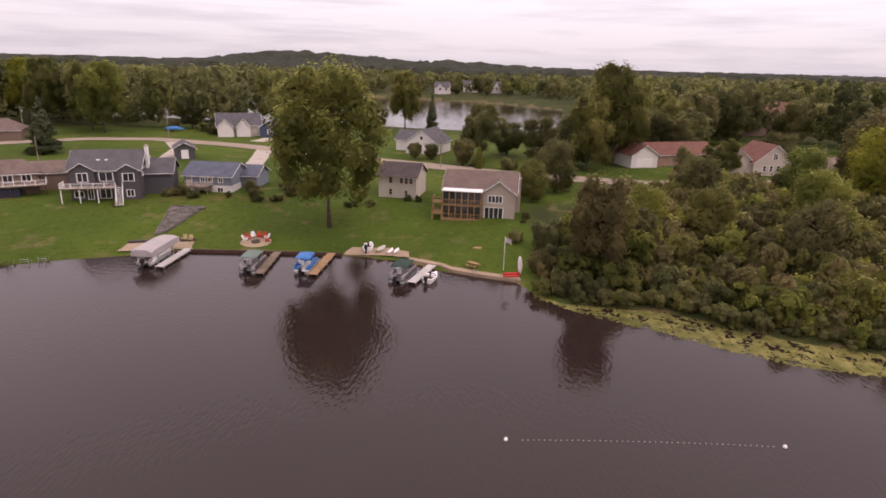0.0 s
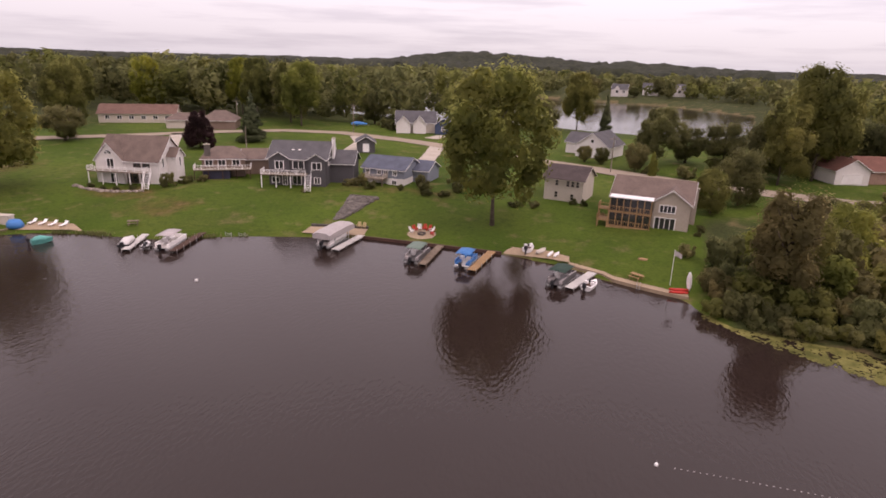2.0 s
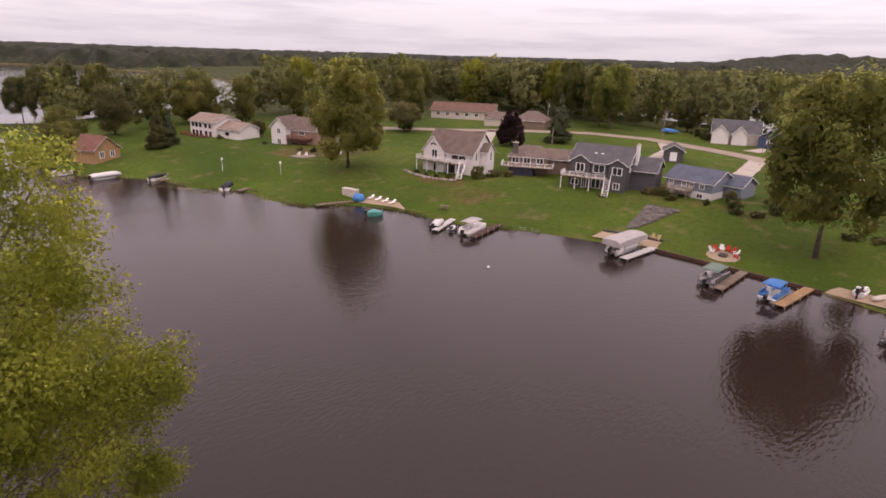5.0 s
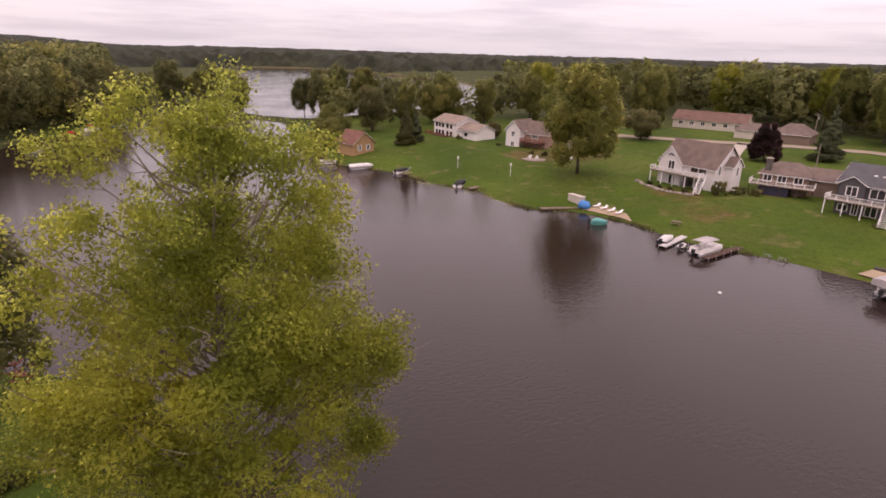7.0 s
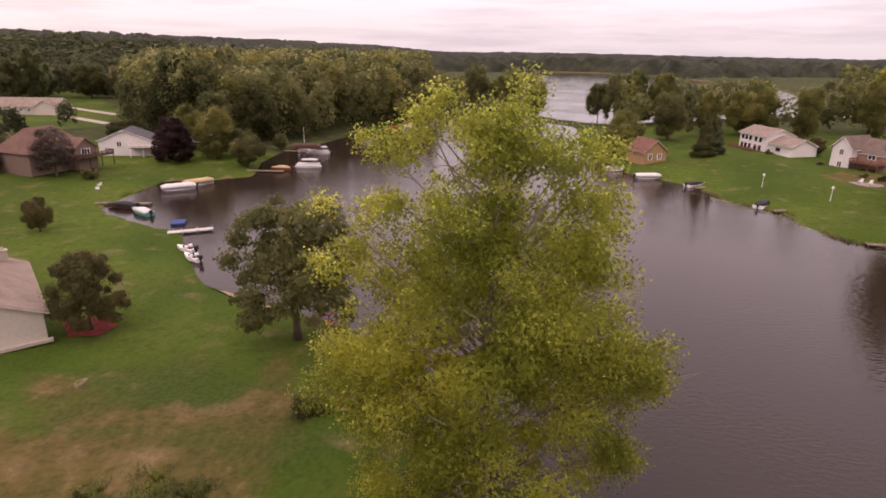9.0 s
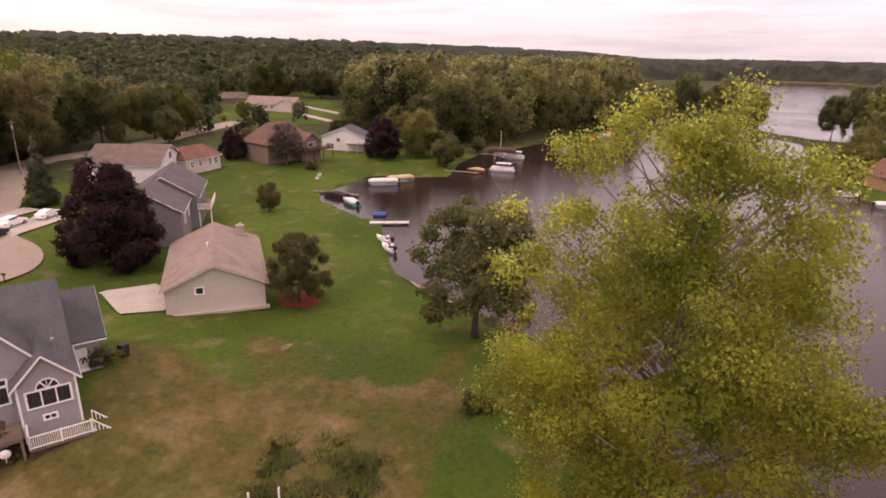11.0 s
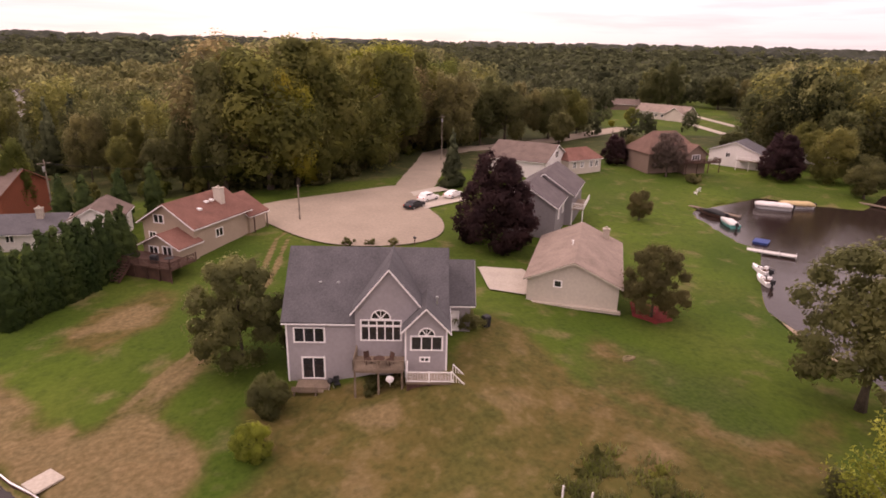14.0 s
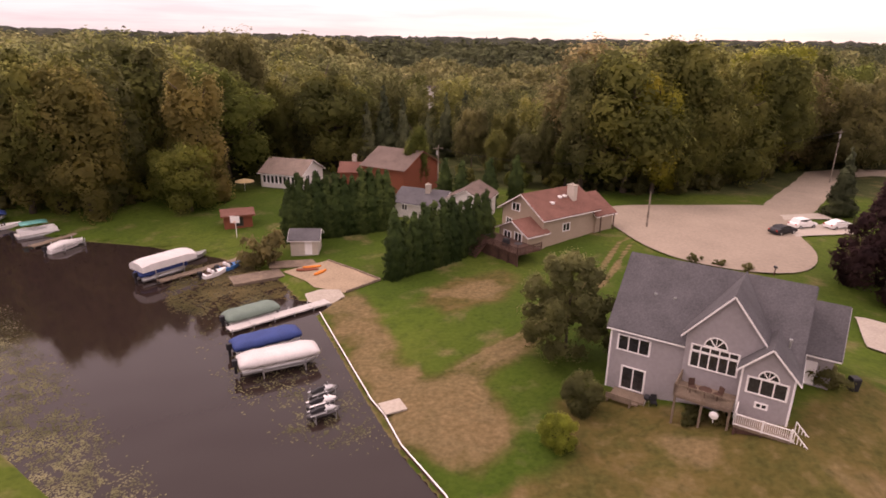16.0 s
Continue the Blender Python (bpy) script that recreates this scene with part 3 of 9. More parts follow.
# ---- houses ----
def block(P, x0, x1, y0, y1, z0, H, RH, ridge, wall, roof, trim="white", over=0.45, hip=0.0, rake=""):
    """A house body with its gable or hip roof, under P: eaves at H, ridge RH above."""
    wm_, rm, tm = M[wall], M[roof], M[trim]
    if ridge == "y":            # the gable looks to the front
        mid = (x0 + x1) / 2
        prof = [(x0, z0), (x1, z0), (x1, H), (mid, H + RH), (x0, H)]
        w = Build().loft([[(x, y0, z) for x, z in prof], [(x, y1, z) for x, z in prof]])
        half, a, c = (x1 - x0) / 2, y0, y1
    elif not hip:
        mid = (y0 + y1) / 2
        prof = [(y0, z0), (y1, z0), (y1, H), (mid, H + RH), (y0, H)]
        w = Build().loft([[(x1, y, z) for y, z in prof], [(x0, y, z) for y, z in prof]])
        half, a, c = (y1 - y0) / 2, x0, x1
    else:
        mid = (y0 + y1) / 2
        w = Build().box(x0, x1, y0, y1, z0, H)
        half, a, c = (y1 - y0) / 2, x0, x1
    part("wall", w, wm_, P)
    s = RH / half
    T, o = 0.16, over
    r, boards, rakes = Build(), [], []

    def at(along, across, z):
        return (across, along, z) if ridge == "y" else (along, across, z)
    for sg in (-1, 1):
        lo, hi = H - s * o, H + RH
        e = mid + sg * (half + o)
        pts = [at(a - o, e, lo), at(c + o, e, lo), at(c + o - hip, mid, hi), at(a - o + hip, mid, hi)]
        up = [Vector(p) + Vector((0, 0, T + 0.03)) for p in pts]
        dn = [Vector(p) + Vector((0, 0, 0.03)) for p in pts]
        if (sg > 0) != (ridge == "y"):
            up, dn = up[::-1], dn[::-1]
        r.loft([dn, up])
        boards.append(Build().beam(at(a - o, e + sg * 0.02, lo), at(c + o, e + sg * 0.02, lo), 0.05, 0.12))
        if not hip:
            for q in (a - o, c + o):
                rakes.append(Build().beam(at(q + (-0.03 if q < mid and q == a - o else 0.03), e, lo + 0.04), at(q + (-0.03 if q == a - o else 0.03), mid, hi + 0.04), 0.05, 0.13))
    if hip:
        for q, sg in ((a - o, 1), (c + o, -1)):
            pts = [at(q, mid - half - o, H - s * o), at(q, mid + half + o, H - s * o), at(q + sg * hip, mid, H + RH)]
            if sg > 0:
                pts = pts[::-1]
            r.loft([[Vector(p) + Vector((0, 0, 0.03)) for p in pts], [Vector(p) + Vector((0, 0, T + 0.03)) for p in pts]])
    rf = part("roof", r, rm, P)
    for board in boards:
        part("fascia", board, tm, rf)
    for board in rakes:
        part("rake_board", board, M[rake] if rake else tm, rf)
    return rf


def window(P, face, plane, u, z, w, h, cols=2, rows=1, arch=False, frame="white", name="window", pane="glass"):
    """A framed window centred at (u, z) on a wall; the pane sits inside its frame."""
    def at(du, dz, out):
        return {"f": (u + du, plane - out, z + dz), "b": (u - du, plane + out, z + dz), "l": (plane - out, u - du, z + dz), "r": (plane + out, u + du, z + dz)}[face]
    b, g = Build(), Build()

    def bar(p, q, t=0.09):
        b.beam(at(p[0], p[1], 0.035), at(q[0], q[1], 0.035), t, 0.09)
    if arch:
        k = 10
        rim = [(w / 2 * math.cos(math.pi * i / k), h * math.sin(math.pi * i / k)) for i in range(k + 1)]
        for p, q in zip(rim[:-1], rim[1:]):
            bar(p, q, 0.13)
        bar((-w / 2, 0), (w / 2, 0), 0.13)
        for i in (3, 5, 7):
            bar((0, 0), rim[i], 0.05)
        g.face(*[at(p[0], p[1], 0.015) for p in rim])
    else:
        for i in range(cols + 1):
            uu = -w / 2 + w * i / cols
            bar((uu, -h / 2), (uu, h / 2), 0.16 if i in (0, cols) else 0.10)
        for i in range(rows + 1):
            zz = -h / 2 + h * i / rows
            bar((-w / 2 - 0.06, zz), (w / 2 + 0.06, zz), 0.16 if i in (0, rows) else 0.08)
        g.face(at(-w / 2, -h / 2, 0.015), at(w / 2, -h / 2, 0.015), at(w / 2, h / 2, 0.015), at(-w / 2, h / 2, 0.015))
    win = part(name, b, M[frame], P)
    part("pane", g, M[pane], win)
    return win


def rail_build(pts, z, h=0.95, gap=0.13, post=1.8, thin=0.035):
    """A railing with balusters along a polyline at floor height z."""
    b = Build()
    for (ax, ay), (bx, by) in zip(pts[:-1], pts[1:]):
        L = math.hypot(bx - ax, by - ay)
        for zz in (z + 0.1, z + h):
            b.beam((ax, ay, zz), (bx, by, zz), 0.07)
        k = max(1, int(L / gap))
        for i in range(k + 1):
            x, y = ax + (bx - ax) * i / k, ay + (by - ay) * i / k
            b.beam((x, y, z + 0.1), (x, y, z + h), thin)
        k = max(1, round(L / post))
        for i in range(k + 1):
            x, y = ax + (bx - ax) * i / k, ay + (by - ay) * i / k
            b.beam((x, y, z), (x, y, z + h + 0.08), 0.11)
    return b


def deck(P, x0, x1, y0, y1, z, floor="wood", rail="white", post="white", sides="lfr", posts=4, ground_z=0.0, gap=0.13):
    part("deck_floor", Build().box(x0, x1, y0, y1, z - 0.2, z), M[floor], P)
    for i in range(posts):
        x = x0 + 0.1 + (x1 - x0 - 0.2) * i / max(1, posts - 1)
        part("post", Build().box(x - 0.08, x + 0.08, y0 + 0.05, y0 + 0.21, ground_z - 0.3, z - 0.2), M[post], P)
    run = []
    if "l" in sides:
        run.append((x0, y1))
    run += [(x0, y0), (x1, y0)]
    if "r" in sides:
        run.append((x1, y1))
    part("railing", rail_build(run, z, gap=gap), M[rail], P)


def stairs(P, a, b, width, mat="white", n=10):
    """Open stairs from the top point a down to the foot b, with stringers, treads and handrails."""
    a, b = Vector(a), Vector(b)
    d = b - a
    side = Vector((-d.y, d.x, 0)).normalized() * width / 2
    up = Vector((0, 0, 0.9))
    flight = part("stairs", Build().beam(a + side, b + side, 0.06, 0.26).beam(a - side, b - side, 0.06, 0.26), M[mat], P)
    for sg in (-1, 1):
        part("handrail", Build().beam(a + side * sg + up, b + side * sg + up, 0.07), M[mat], flight)
        for i in range(6):
            p = a + d * (i / 5) + side * sg
            part("baluster", Build().beam(p, p + up, 0.06), M[mat], flight)
    for i in range(n):
        p = a + d * ((i + 0.5) / n)
        part("tread", Build().beam(p - side, p + side, 0.28, 0.04), M[mat], flight)


def chimney(P, x, y, z0, z1, mat="w_brick", w=0.9, d=0.7):
    c = part("chimney", Build().box(x - w / 2, x + w / 2, y - d / 2, y + d / 2, z0, z1), M[mat], P)
    part("chimney_cap", Build().box(x - w / 2 - 0.08, x + w / 2 + 0.08, y - d / 2 - 0.08, y + d / 2 + 0.08, z1, z1 + 0.12).box(x - 0.15, x + 0.15, y - 0.15, y + 0.15, z1 + 0.12, z1 + 0.4), M["concrete"], c)


def vents(P, pts, mat="black"):
    for x, y, z in pts:
        part("roof_vent", Build().tube([(x, y, z - 0.3), (x, y, z + 0.35)], [0.09, 0.09], 8).tube([(x, y, z + 0.35), (x, y, z + 0.45)], [0.15, 0.13], 8), M[mat], P)


def plot(name, L, R, z, label, category="house", group=""):
    """An Empty at the viewer's left front corner, its x axis along the front to R. Returns it and the front's width."""
    W = math.hypot(R[0] - L[0], R[1] - L[1])
    yaw = math.degrees(math.atan2(R[1] - L[1], R[0] - L[0]))
    return thing(name, pose(L[0], L[1], z, 0, 0, yaw), label, category, group), W


# lavender-grey house on the point
P, W = plot("house", (-13.9, -47.5), (-26.5, -39.8), 1.5, "lavender-grey sided house with grey roof and arched windows")
block(P, 0, 14.05, 0, 10, -0.6, 6.05, 5.0, "x", "w_grey", "r_grey", over=0.3, rake="w_dark")
block(P, 6.2, 12.2, -0.6, 5, 1.0, 7.4, 3.7, "y", "w_grey", "r_grey", over=0.35)
block(P, 10.6, 14.2, -1.8, 3, -0.4, 6.2, 1.9, "y", "w_grey", "r_grey", over=0.35)
block(P, 14.05, 16.6, 5.5, 11.5, -0.4, 5.7, 3.0, "x", "w_grey", "r_grey", rake="w_grey")
for x, y, z in ((-0.03, -0.03, 5.6), (10.57, -1.83, 6.1), (14.08, -1.83, 6.1)):
    part("corner_trim", Build().box(x, x + 0.15, y, y + 0.15, -0.4, z), M["white"], P, "white corner board")
window(P, "f", 0, 2.05, 4.6, 2.7, 1.4, 3, 1)
window(P, "f", 0, 2.3, 1.35, 2.0, 2.1, 2, 1, name="sliding_door")
window(P, "f", -0.6, 8.45, 5.15, 3.5, 1.35, 5, 1)
window(P, "f", -0.6, 8.45, 6.15, 3.5, 0.5, 5, 1)
window(P, "f", -0.6, 8.45, 6.5, 1.7, 0.85, arch=True)
window(P, "f", -1.8, 12.45, 4.85, 2.7, 1.3, 3, 1)
window(P, "f", -1.8, 12.45, 5.55, 1.4, 0.72, arch=True)
window(P, "f", -1.8, 12.3, 3.3, 0.8, 0.4, 2, 1)
window(P, "f", 5.5, 15.0, 3.6, 0.9, 2.0, 1, 1, name="side_door", pane="white")
deck(P, 6.3, 10.5, -3.2, -0.6, 2.9, "wood", "wood", "wood", "lf", 3)
deck(P, 10.8, 14.6, -3.6, -1.8, 2.1, "wood", "white", "wood_dark", "lf", 3)
part("deck_skirt", Build().box(10.85, 14.55, -3.4, -1.85, 0.2, 1.9), M["wood_dark"], P)
stairs(P, (14.65, -2.7, 2.1), (15.8, -2.9, 1.0), 1.2, "white", 6)
vents(P, [(2.8, 2.4, 8.3), (4.4, 2.4, 8.3), (13.3, 0.9, 7.6)], "metal")
part("satellite_dish", Build().tube([(9.4, -3.4, 1.6), (9.4, -3.4, 2.2)], [0.03, 0.03], 6).loft([[(9.4 + 0.35 * math.cos(a) * s, -3.5 - 0.1 * (1 - s), 2.3 + 0.35 * math.sin(a) * s) for a in [i * 0.628 for i in range(10)]] for s in (0.2, 0.7, 1.0)]), M["white"], P)
part("back_step", Build().box(0.9, 3.9, -1.5, -0.1, -0.3, 0.18).box(1.2, 3.4, -1.9, -1.5, -0.3, 0.05), M["wood"], P)

HOUSE = P.matrix_world.copy()


def deck_chair(x, y, z, yaw, mat="wood_dark", label="dark wooden chair on a deck"):
    c = thing("deck_chair", HOUSE @ pose(x, y, z, 0, 0, yaw), label, "chair", "deck furniture")
    part("seat", Build().box(-0.26, 0.26, -0.26, 0.26, 0.40, 0.45), M[mat], c)
    part("backrest", Build().beam((0, 0.24, 0.45), (0, 0.36, 1.0), 0.5, 0.04), M[mat], c)
    for sx in (-0.23, 0.23):
        for sy in (-0.23, 0.23):
            part("leg", Build().box(sx - 0.03, sx + 0.03, sy - 0.03, sy + 0.03, 0, 0.40), M[mat], c)


deck_chair(7.4, -1.9, 2.9, 30)
deck_chair(9.3, -2.0, 2.9, -40)
q = thing("deck_table", HOUSE @ pose(8.4, -2.3, 2.9), "small round dark table on a deck", "table", "deck furniture")
part("tabletop", Build().tube([(0, 0, 0.68), (0, 0, 0.72)], [0.5, 0.5], 14), M["wood_dark"], q)
part("leg", Build().tube([(0, 0, 0), (0, 0, 0.68)], [0.06, 0.05], 8), M["wood_dark"], q)
deck_chair(4.5, -1.0, -0.1, 20, "black", "black garden chair beside a house")
q = thing("garden_bench", HOUSE @ pose(1.9, -2.2, -0.15), "weathered wooden bench before a sliding door", "bench")
part("seat", Build().box(-1.1, 1.1, -0.2, 0.2, 0.42, 0.48), M["wood"], q)
part("backrest", Build().beam((-1.1, -0.22, 0.75), (1.1, -0.22, 0.75), 0.05, 0.4), M["wood"], q)
for x in (-0.95, 0.95):
    part("leg", Build().box(x - 0.05, x + 0.05, -0.22, 0.2, 0, 0.42), M["wood"], q)
q = thing("grill", HOUSE @ pose(4.0, -1.3, -0.1), "round black kettle grill beside a house", "barbecue")
part("bowl", Build().loft([[(r * math.cos(a), r * math.sin(a), z) for a in [i * 0.628 for i in range(10)]] for r, z in ((0.1, 0.6), (0.28, 0.75), (0.3, 0.9), (0.22, 1.08), (0.05, 1.15))]), M["black"], q, smooth=True)
for a in (0, 2.1, 4.2):
    part("leg", Build().tube([(0.1 * math.cos(a), 0.1 * math.sin(a), 0.7), (0.3 * math.cos(a), 0.3 * math.sin(a), 0)], [0.02, 0.02], 5), M["metal"], q)

# tan garage house
P, W = plot("garage_house", (-44.0, -50.5), (-51.1, -42.7), 2.0, "long tan-sided house with a low tan shingle roof")
block(P, 0, W, 0, 17.5, -0.8, 2.9, 2.4, "y", "w_tan", "r_tan", trim="w_tan")
window(P, "f", 0, 3.6, 2.5, 0.9, 0.8, 1, 1, frame="white")
vents(P, [(4.6, 7.5, 5.3)], "white")
chimney(P, 8.6, 16.0, 3, 5.2, "w_beige")
part("path_slab", Build().box(-0.3, W + 0.4, -0.5, 0, -0.3, 0.02), M["concrete"], P)

# grey house behind the purple maple
P, W = plot("house", (-58.7, -67.9), (-74.9, -73.0), 2.5, "two-storey grey sided house with grey shingle roof")
P.matrix_world = pose(-57.5, -75.0, 2.3, 0, 0, 128.3)
block(P, 0, 9.8, 0, 12, -0.8, 5.0, 3.0, "y", "w_slate", "r_mauve")
block(P, 1.0, 11.0, 10, 23, -0.8, 5.0, 3.2, "y", "w_slate", "r_mauve")
window(P, "r", 9.8, 3, 3.2, 1.2, 1.4, 2, 1)
window(P, "r", 9.8, 7.5, 3.2, 1.2, 1.4, 2, 1)
deck(P, 11.0, 13.0, 10, 18, 2.6, "wood", "white", "white", "fr", 2)

# brown-roofed houses on the cul-de-sac
P, W = plot("house", (-93.4, -123.8), (-112.3, -118.0), 3.0, "tan house with brown shingle roof and white gable trim")
P.matrix_world = pose(-86.4, -116.7, 2.7, 0, 0, 117.5)
block(P, 0, 15, 0, 14, -0.8, 3.6, 3.2, "x", "w_white", "r_brown")
window(P, "r", 15, 7, 4.6, 2.0, 1.6, 2, 1)
window(P, "r", 15, 3.5, 2.0, 1.6, 1.6, 2, 1)
P, W = plot("house", (-103.0, -105.9), (-114.7, -105.8), 2.7, "small tan house with a red shingle roof")
block(P, 0, 11, 0, 7, -0.8, 3.0, 2.2, "x", "w_tan", "r_red", hip=2.5)
for u in (2, 4.5, 7.5, 9.5):
    window(P, "f", 0, u, 1.6, 1.1, 1.4, 2, 2)
P, W = plot("house", (-124.1, -99.4), (-142.4, -93.9), 2.6, "brown house with hipped red-brown roof and dark deck")
block(P, 0, 15, 0, 11, -0.8, 4.4, 4.6, "x", "w_brown", "r_rust", hip=4.5, trim="w_brown")
block(P, 9, 15, -2.5, 5, -0.8, 4.2, 2.2, "y", "w_brown", "r_rust", trim="w_brown")
deck(P, 7.5, 17.5, -5, -2.5, 2.4, "wood_dark", "wood_dark", "wood_dark", "lfr", 4)
window(P, "f", -2.5, 12, 3.4, 2.2, 1.3, 3, 1)
P, W = plot("cottage", (-151.5, -100.1), (-155.0, -88.1), 2.0, "white cottage with grey roof and white deck stairs")
block(P, -1, 12, 0, 9, -0.8, 4.0, 2.6, "y", "w_white", "r_grey")
deck(P, 7, 13.5, -2.5, 0, 2.3, "wood", "white", "white", "fr", 3)
window(P, "f", 0, 4, 3.0, 1.2, 1.2, 2, 1)
P, W = plot("cottage", (-178, -92), (-181, -81), 2.0, "white cottage among trees by the water")
block(P, 0, 10, 0, 8, -0.8, 4.4, 2.4, "x", "w_white", "r_grey")
for u in (2, 4, 6, 8):
    window(P, "f", 0, u, 2.8, 1.0, 1.6, 2, 1)
P, W = plot("ranch_house", (-230.8, -195.9), (-234.1, -170.4), gz(-232, -183), "long tan ranch house with brown roof in a field")
block(P, 0, 25, 0, 10, -1, 3.2, 3.0, "x", "w_tan", "r_tan")
block(P, 17, 25, -2, 6, -1, 3.2, 2.6, "y", "w_tan", "r_tan")
for u in (3, 7, 11, 14):
    window(P, "f", 0, u, 1.8, 1.4, 1.2, 2, 1)
P, W = plot("ranch_house", (-248, -232), (-262, -214), gz(-255, -223), "low brown ranch house in a field")
block(P, 0, 18, 0, 9, -1, 3.0, 2.4, "x", "w_brown", "r_brown")
P, W = plot("barn", (-300, -168), (-312, -156), gz(-306, -162), "distant red-brown house among trees")
block(P, 0, 15, 0, 10, -1, 6.0, 4.0, "y", "w_brick", "r_red")
window(P, "f", 0, 7, 4, 2, 1.5, 2, 1)

# red-roofed two-storey house
P, W = plot("house", (-7.5, -91.5), (-13.0, -84.5), 2.0, "two-storey tan house with red shingle roof and dark deck")
block(P, 0, 8.9, 0, 11.5, -0.8, 4.7, 2.7, "y", "w_sand", "r_red", over=0.6)
block(P, 0.8, 9.3, 11.5, 15.5, -0.8, 3.6, 2.4, "y", "w_sand", "r_red", over=0.5)
block(P, 3.2, 9.2, -3.4, 0.3, -0.8, 2.7, 1.5, "y", "w_sand", "r_red", over=0.5)
chimney(P, 6.6, 8.4, 5, 8.2, "w_tan", 1.3, 0.9)
window(P, "f", 0, 3.0, 5.2, 1.7, 1.2, 2, 1)
window(P, "f", 0, 1.6, 2.4, 1.2, 1.5, 2, 1)
window(P, "f", -3.4, 5.0, 1.7, 1.5, 1.5, 2, 1)
window(P, "f", -3.4, 7.3, 1.7, 1.5, 1.9, 2, 1)
window(P, "r", 8.9, 5.0, 2.6, 1.5, 1.2, 2, 1)
for y, x in ((3.4, 7.0), (5.8, 6.2), (6.9, 6.2)):
    part("skylight", Build().box(x - 0.3, x + 0.3, y, y + 0.5, 6.0 + (7.0 - x) * 0.6, 6.28 + (7.0 - x) * 0.6), M["white"], P)
for y in (12.0, 15.2):
    part("post", Build().box(9.7, 9.85, y, y + 0.15, -0.6, 3.4), M["wood_dark"], P)
deck(P, 2.0, 12.0, -8.0, -3.4, 1.5, "wood_dark", "wood_dark", "wood_dark", "lfr", 6)
part("deck_skirt", Build().box(2.2, 11.8, -7.7, -7.6, -1.2, 1.3), M["wood_dark"], P)
stairs(P, (5.0, -8.1, 1.5), (5.0, -10.2, -0.3), 1.3, "wood_dark", 7)
for x, y, yaw in ((4.0, -6.6, 20), (10.0, -6.0, -30)):
    q = P.matrix_world @ pose(x, y, 1.5, 0, 0, yaw)
    t = thing("patio_table", q, "dark patio table on a deck", "table", "deck furniture")
    part("tabletop", Build().tube([(0, 0, 0.70), (0, 0, 0.74)], [0.6, 0.6], 14), M["black"], t)
    part("leg", Build().tube([(0, 0, 0), (0, 0, 0.70)], [0.06, 0.05], 8), M["black"], t)
q = P.matrix_world @ pose(8.2, -6.6, 1.5, 0, 0, 10)
t = thing("barbecue", q, "covered black barbecue on a deck", "barbecue", "deck furniture")
part("cover", Build().loft([[(-0.5, -0.3, 0), (0.5, -0.3, 0), (0.5, 0.3, 0), (-0.5, 0.3, 0)], [(-0.48, -0.28, 0.9), (0.48, -0.28, 0.9), (0.48, 0.28, 0.9), (-0.48, 0.28, 0.9)], [(-0.4, -0.15, 1.15), (0.4, -0.15, 1.15), (0.4, 0.15, 1.15), (-0.4, 0.15, 1.15)]]), M["black"], t)

# white and red cottages behind the arborvitae hedges
P, W = plot("cottage", (10.7, -101.2), (3.5, -98.5), 2.2, "white cottage with a pale grey roof behind a hedge")
block(P, 0, 8.5, 0, 8, -0.8, 2.4, 1.7, "x", "w_white", "r_grey")
window(P, "f", 0, 2, 1.7, 1.1, 1.2, 2, 1)
chimney(P, 5.2, 3, 2.6, 5.2, "concrete")
P, W = plot("cottage", (1.5, -97.5), (-4.9, -95.5), 2.2, "white two-storey cottage with brown roof beside a hedge")
block(P, 0, 6.5, 0, 8, -0.8, 4.0, 1.7, "y", "w_white", "r_brown")
window(P, "f", 0, 2, 3.0, 1.0, 1.1, 2, 1)
window(P, "f", 0, 4.4, 3.0, 1.0, 1.1, 2, 1)
P, W = plot("barn", (18.5, -116.0), (9.8, -111.0), 2.5, "red-brown wooden barn with a brown roof")
block(P, 0, 10, 0, 12, -0.8, 5.6, 2.8, "x", "w_red", "r_brown", trim="w_red")
P, W = plot("shed", (23.5, -119), (18.5, -119), 2.5, "small red outbuilding with a chimney")
block(P, 0, 5, 0, 5, -0.8, 3.6, 1.4, "x", "w_red", "r_red", trim="w_red")
chimney(P, 2.5, 3, 4, 6.4, "w_tan")
P, W = plot("cottage", (40.5, -121.0), (31.3, -118.4), 2.3, "grey cottage with a long glazed sun porch")
block(P, 0, 9.5, 0, 9, -0.8, 2.9, 2.3, "x", "w_white", "r_tan")
window(P, "r", 9.5, 2.4, 1.8, 1.6, 1.4, 2, 1)
window(P, "r", 9.5, 5.5, 2.4, 1.4, 1.2, 2, 1)
for u in np.linspace(0.9, 7.5, 8):
    window(P, "f", 0, float(u), 1.6, 0.75, 1.6, 1, 1)
window(P, "f", 0, 8.7, 1.7, 0.8, 1.4, 1, 1)
P, W = plot("shed", (24.3, -82.3), (19.4, -82.7), gz(22, -83), "small pale-grey shed with grey shingle roof")
block(P, 0.3, 4.3, 0, 3.6, -0.6, 2.5, 1.0, "x", "w_tan", "r_grey", over=0.35)
window(P, "l", 0.3, 1.8, 1.6, 2.4, 1.1, 3, 1)
window(P, "f", 0, 2.9, 1.2, 0.9, 1.9, 1, 1, pane="white", name="door")
P, W = plot("shed", (38.2, -94.0), (33.9, -95.9), gz(36, -95), "small dark red shed with open front")
block(P, 0, 4.5, 0, 3.2, -0.6, 2.3, 0.6, "x", "w_red", "r_red", trim="w_red")
window(P, "f", 0, 2.4, 1.2, 1.2, 1.6, 1, 1, frame="wood_dark")
